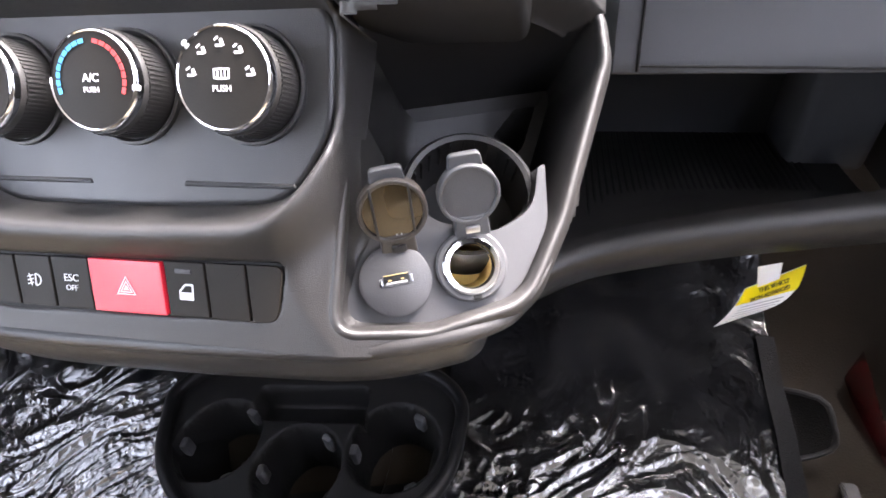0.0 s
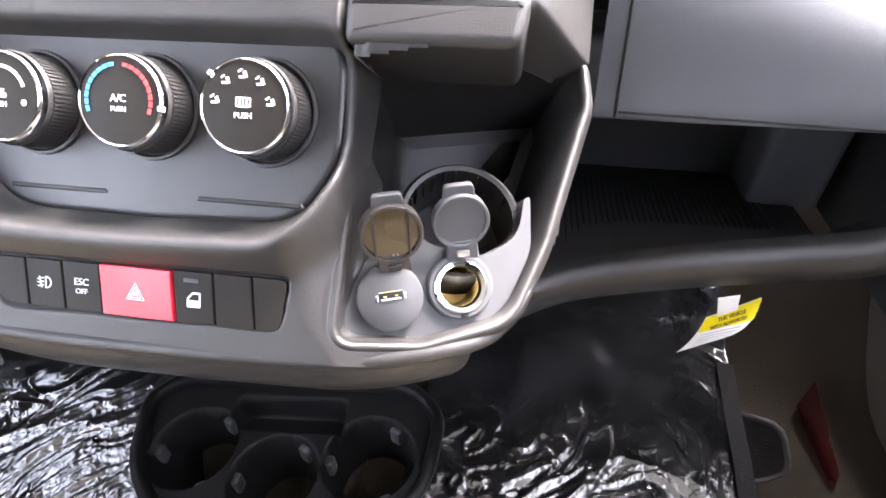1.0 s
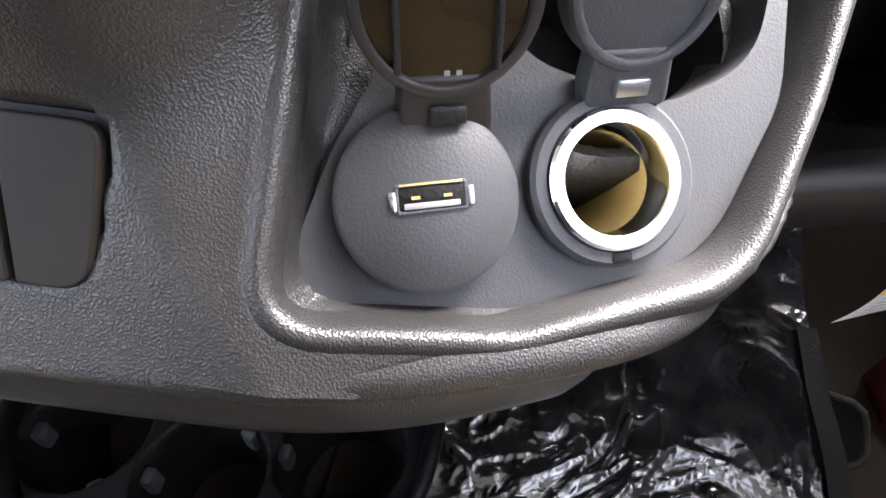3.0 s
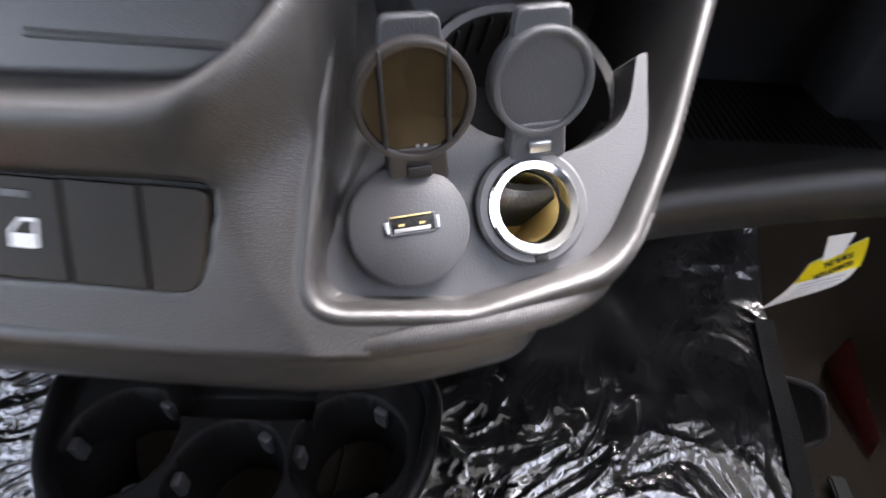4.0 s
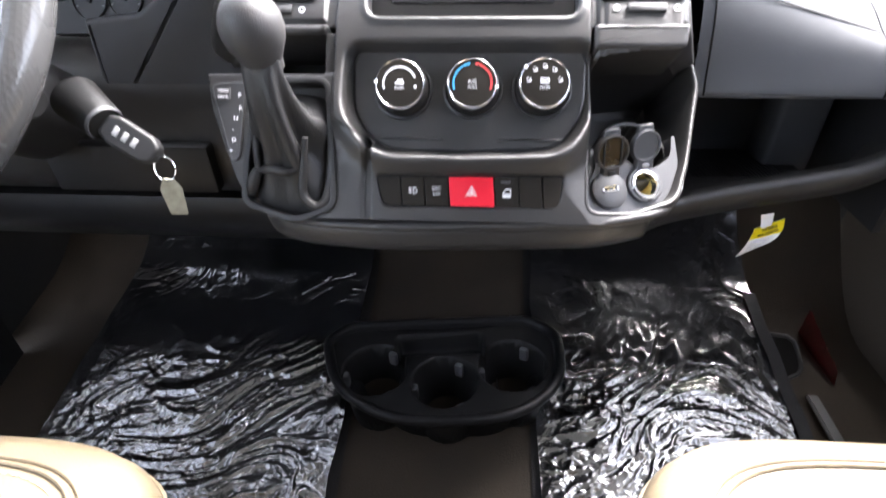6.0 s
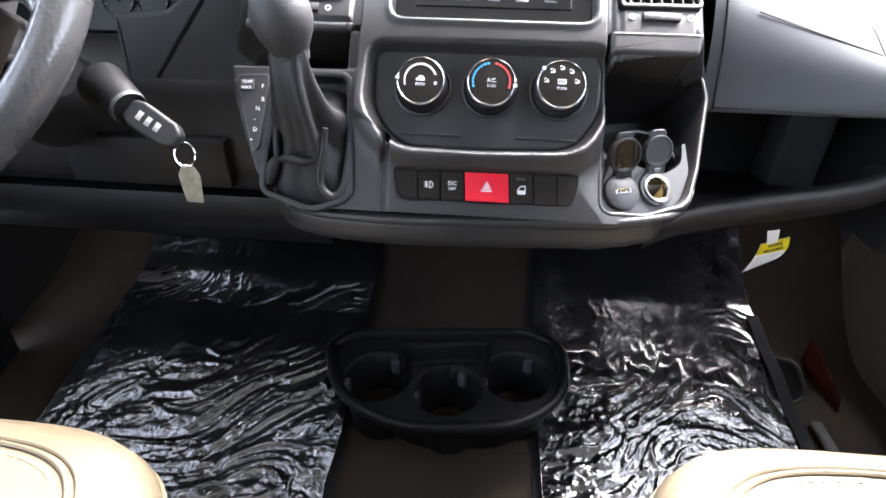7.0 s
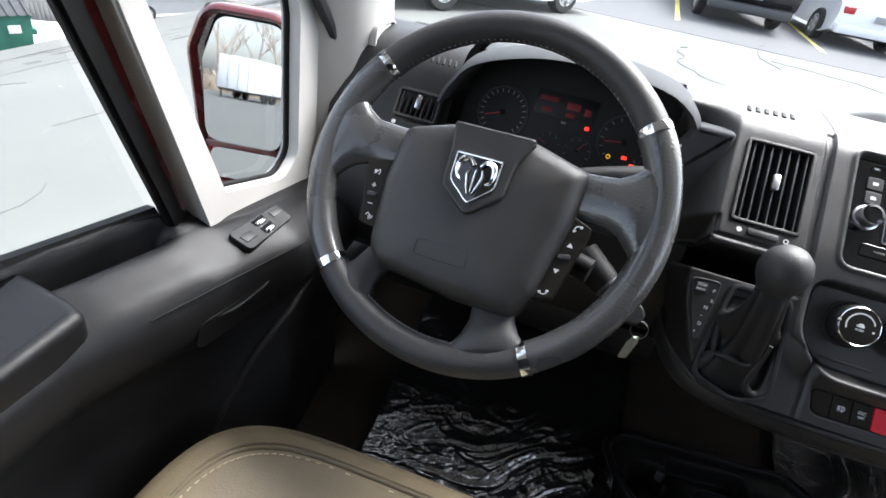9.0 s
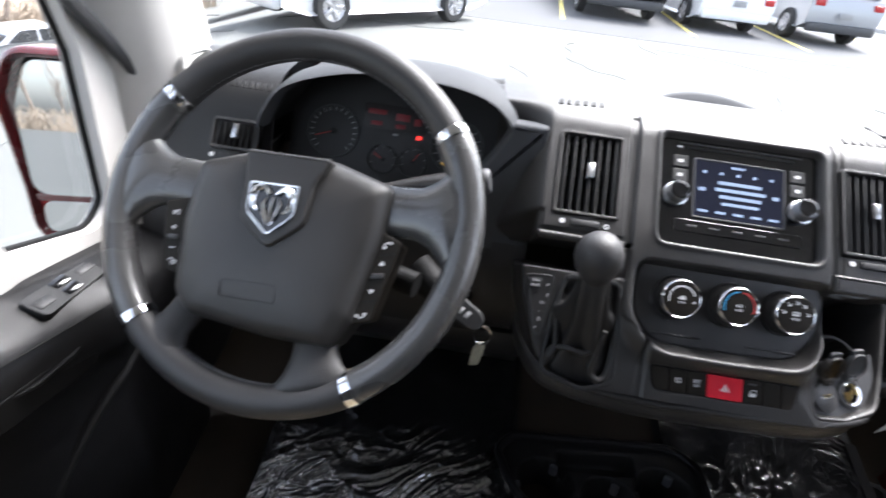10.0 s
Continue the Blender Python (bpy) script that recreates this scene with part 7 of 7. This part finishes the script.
part("lid", from_grid([[(x, -0.8, 1.13), (x, 0.0, 1.38), (x, 0.8, 1.13)] for x in (-1.04, -0.35, 0.35, 1.04)]), PLASTIC_LIGHT, skip, "ribbed grey lid", 30)
for k in range(9):
    part("lid_rib", moved(rbox(0.05, 0.86, 0.05, 0.01), -0.96 + 0.24 * k, -0.41, 1.265, 17.5, 0, 0), PLASTIC_LIGHT, skip)
part("notice", rbox(0.30, 0.01, 0.22, 0.002), PRINT, skip, "plain white notice", m=pose(0.55, -0.755, 0.75))
for sx in (-1, 1):
    part("fork_sleeve", moved(rbox(0.12, 1.2, 0.16, 0.02), sx * 1.04, 0, 0.62), GREEN, skip)
GALV = surface("dull galvanised steel", (0.22, 0.22, 0.22), 0.55, 0.4, vary=0.15, vary_scale=3)
fence = thing("fence", (0, 0, 0), "grey slatted screen fence behind the rubbish skip", "fence")
fence.matrix_world = pose(-18.3, 13.2, fall(-18.3, 13.2), 0, 0, 62)
for k in range(20):
    part("slat", moved(rbox(0.115, 0.02, 1.55, 0.004), -1.2 + 0.125 * k, 0, 0.86), GALV, fence)
for x in (-1.3, 1.3):
    part("post", moved(rbox(0.08, 0.08, 1.8, 0.01), x, 0.04, 0.88), GALV, fence)
pad = part("concrete_pad", box(-3.6, 3.6, -1.6, 1.5, -0.06, 0.03, 0.01), CURB, None, m=pose(-17.0, 11.8, fall(-17.0, 11.8), 0, 17, 0) @ pose(0, 0, 0, 0, 0, 62))
tagged(pad, "pale concrete pad under the skip", "pavement", kind="structure")

# bare woods beyond the lot
BARK = surface("bare brown wood", (0.30, 0.25, 0.21), 0.9, vary=0.3, vary_scale=3)
BRUSH = surface("dry brown brush", (0.33, 0.27, 0.21), 0.9, vary=0.35, vary_scale=2)


def bare_tree(x, y, z, h, rnd):
    bms, todo = [], [(Vector((x, y, z)), Vector((rnd.uniform(-0.1, 0.1), rnd.uniform(-0.1, 0.1), 1)), h * 0.45, h * 0.014, 0)]
    while todo:
        p, d, ln, r, lev = todo.pop()
        pts, rad = [p.copy()], [r]
        for q in range(4):
            d = (d + Vector((rnd.uniform(-1, 1), rnd.uniform(-1, 1), rnd.uniform(-0.3, 0.8))) * 0.14).normalized()
            p = p + d * ln / 4
            pts.append(p.copy())
            rad.append(r * (1 - 0.14 * (q + 1)))
            if lev < 3 and (q > 0 or lev):
                for w in range(2 if lev else 1):
                    side = Vector((rnd.uniform(-1, 1), rnd.uniform(-1, 1), rnd.uniform(0.1, 0.9))).normalized()
                    todo.append((p.copy(), (d * 0.6 + side * 0.8).normalized(), ln * rnd.uniform(0.45, 0.7), max(r * 0.5, 0.012), lev + 1 + (rnd.random() < 0.35)))
        bms.append((pts, rad, 5 if lev < 2 else 3))
    verts, faces = [], []
    for pts, rad, n in bms:
        base = len(verts)
        for p, r in zip(pts, rad):
            verts += [(p.x + r * math.cos(2 * math.pi * k / n), p.y + r * math.sin(2 * math.pi * k / n), p.z) for k in range(n)]
        for i in range(len(pts) - 1):
            faces += [(base + i * n + k, base + i * n + (k + 1) % n, base + (i + 1) * n + (k + 1) % n, base + (i + 1) * n + k) for k in range(n)]
    return verts, faces


rnd = random.Random(11)
for places in ([(-26 + rnd.uniform(-6, 3), 6 + 2.0 * k + rnd.uniform(-1, 1)) for k in range(16)], [(-30 + 0.95 * k + rnd.uniform(-0.6, 0.6), -54 + rnd.uniform(-5, 5)) for k in range(0, 44, 2)]):
    verts, faces = [], []
    for x, y in places:
        v, f = bare_tree(x, y, fall(x, y) - 0.1, rnd.uniform(9, 15), rnd)
        faces += [tuple(i + len(verts) for i in q) for q in f]
        verts += v
    me = bpy.data.meshes.new("bare_woods")
    me.from_pydata(verts, [], faces)
    me.materials.append(BARK)
    tagged(new("bare_woods", me), "bare brown winter trees beyond the lot", "woods", kind="stuff")
verts, faces = [], []
for k in range(9000):
    if k < 5000:
        x, y = -21.5 - abs(rnd.gauss(0, 2.4)), rnd.uniform(0, 40)
    else:
        x, y = rnd.uniform(-38, 30), -46 - abs(rnd.gauss(0, 3))
    p = Vector((x, y, fall(x, y)))
    d = Vector((rnd.uniform(-0.6, 0.6), rnd.uniform(-0.6, 0.6), 1))
    ln, r, base = rnd.uniform(0.8, 3.2), rnd.uniform(0.012, 0.03), len(verts)
    for q in range(4):
        verts += [(p.x + r * math.cos(2.1 * c), p.y + r * math.sin(2.1 * c), p.z) for c in range(3)]
        d += Vector((rnd.uniform(-0.5, 0.5), rnd.uniform(-0.5, 0.5), -0.12))
        p = p + d * ln / 4
    for q in range(3):
        faces += [(base + q * 3 + c, base + q * 3 + (c + 1) % 3, base + q * 3 + 3 + (c + 1) % 3, base + q * 3 + 3 + c) for c in range(3)]
me = bpy.data.meshes.new("dry_brush")
me.from_pydata(verts, [], faces)
me.materials.append(BRUSH)
tagged(new("dry_brush", me), "dry brown brush at the edge of the lot", "brush", kind="stuff")
bank_rows = [[(-24.5 - 3.0 * s - 0.8 * noise.noise(Vector((y * 0.2, s, 0))), y, fall(-24, y) - 0.3 + 3.2 * s + 0.9 * noise.noise(Vector((y * 0.3, s * 2, 4)))) for s in (0, 0.3, 0.7, 1.2, 2.0)] for y in np.linspace(-8, 70, 60)]
tagged(part("earth_bank", from_grid(bank_rows), BRUSH, None, "", 70), "brown overgrown bank behind the lot", "bank", kind="structure")

# white box trailer standing behind the van
TRAILER = surface("white trailer skin", (0.72, 0.74, 0.78), 0.4, vary=0.05, vary_scale=1.5)
trailer = thing("box_trailer", (0, 0, 0), "white enclosed box trailer parked on the lot", "trailer")
trailer.matrix_world = pose(-9.2, -38.0, GROUND, 0, 0, 24)
part("body", moved(rbox(2.4, 4.6, 2.1, 0.05), 0, 0, 1.65), TRAILER, trailer)
for x in (-0.4, 0.4, -1.19, 1.19):
    part("edge_strip", moved(rbox(0.05, 0.03, 2.0, 0.008), x, 2.31, 1.65), SATIN, trailer)
for y in (-1.4, -0.4, 0.6, 1.6):
    part("side_strip", moved(rbox(0.03, 0.05, 2.0, 0.008), 1.21, y, 1.65), SATIN, trailer)
for sx in (-1, 1):
    for y in (-0.6, 0.3):
        part("wheel", lathe([(0.12, 0.10), (0.30, 0.10), (0.34, 0.06), (0.34, -0.09), (0.1, -0.09)], 24), TYRE, trailer, m=pose(sx * 1.12, y, 0.34, 0, 90, 0))
part("drawbar", moved(rbox(0.12, 1.3, 0.12, 0.01), 0, 2.9, 0.55), BLACK, trailer)
part("jack", moved(rbox(0.08, 0.08, 0.55, 0.01), 0, 3.3, 0.30), BLACK, trailer)
part("chassis", moved(rbox(1.6, 4.4, 0.16, 0.01), 0, 0, 0.54), BLACK, trailer)
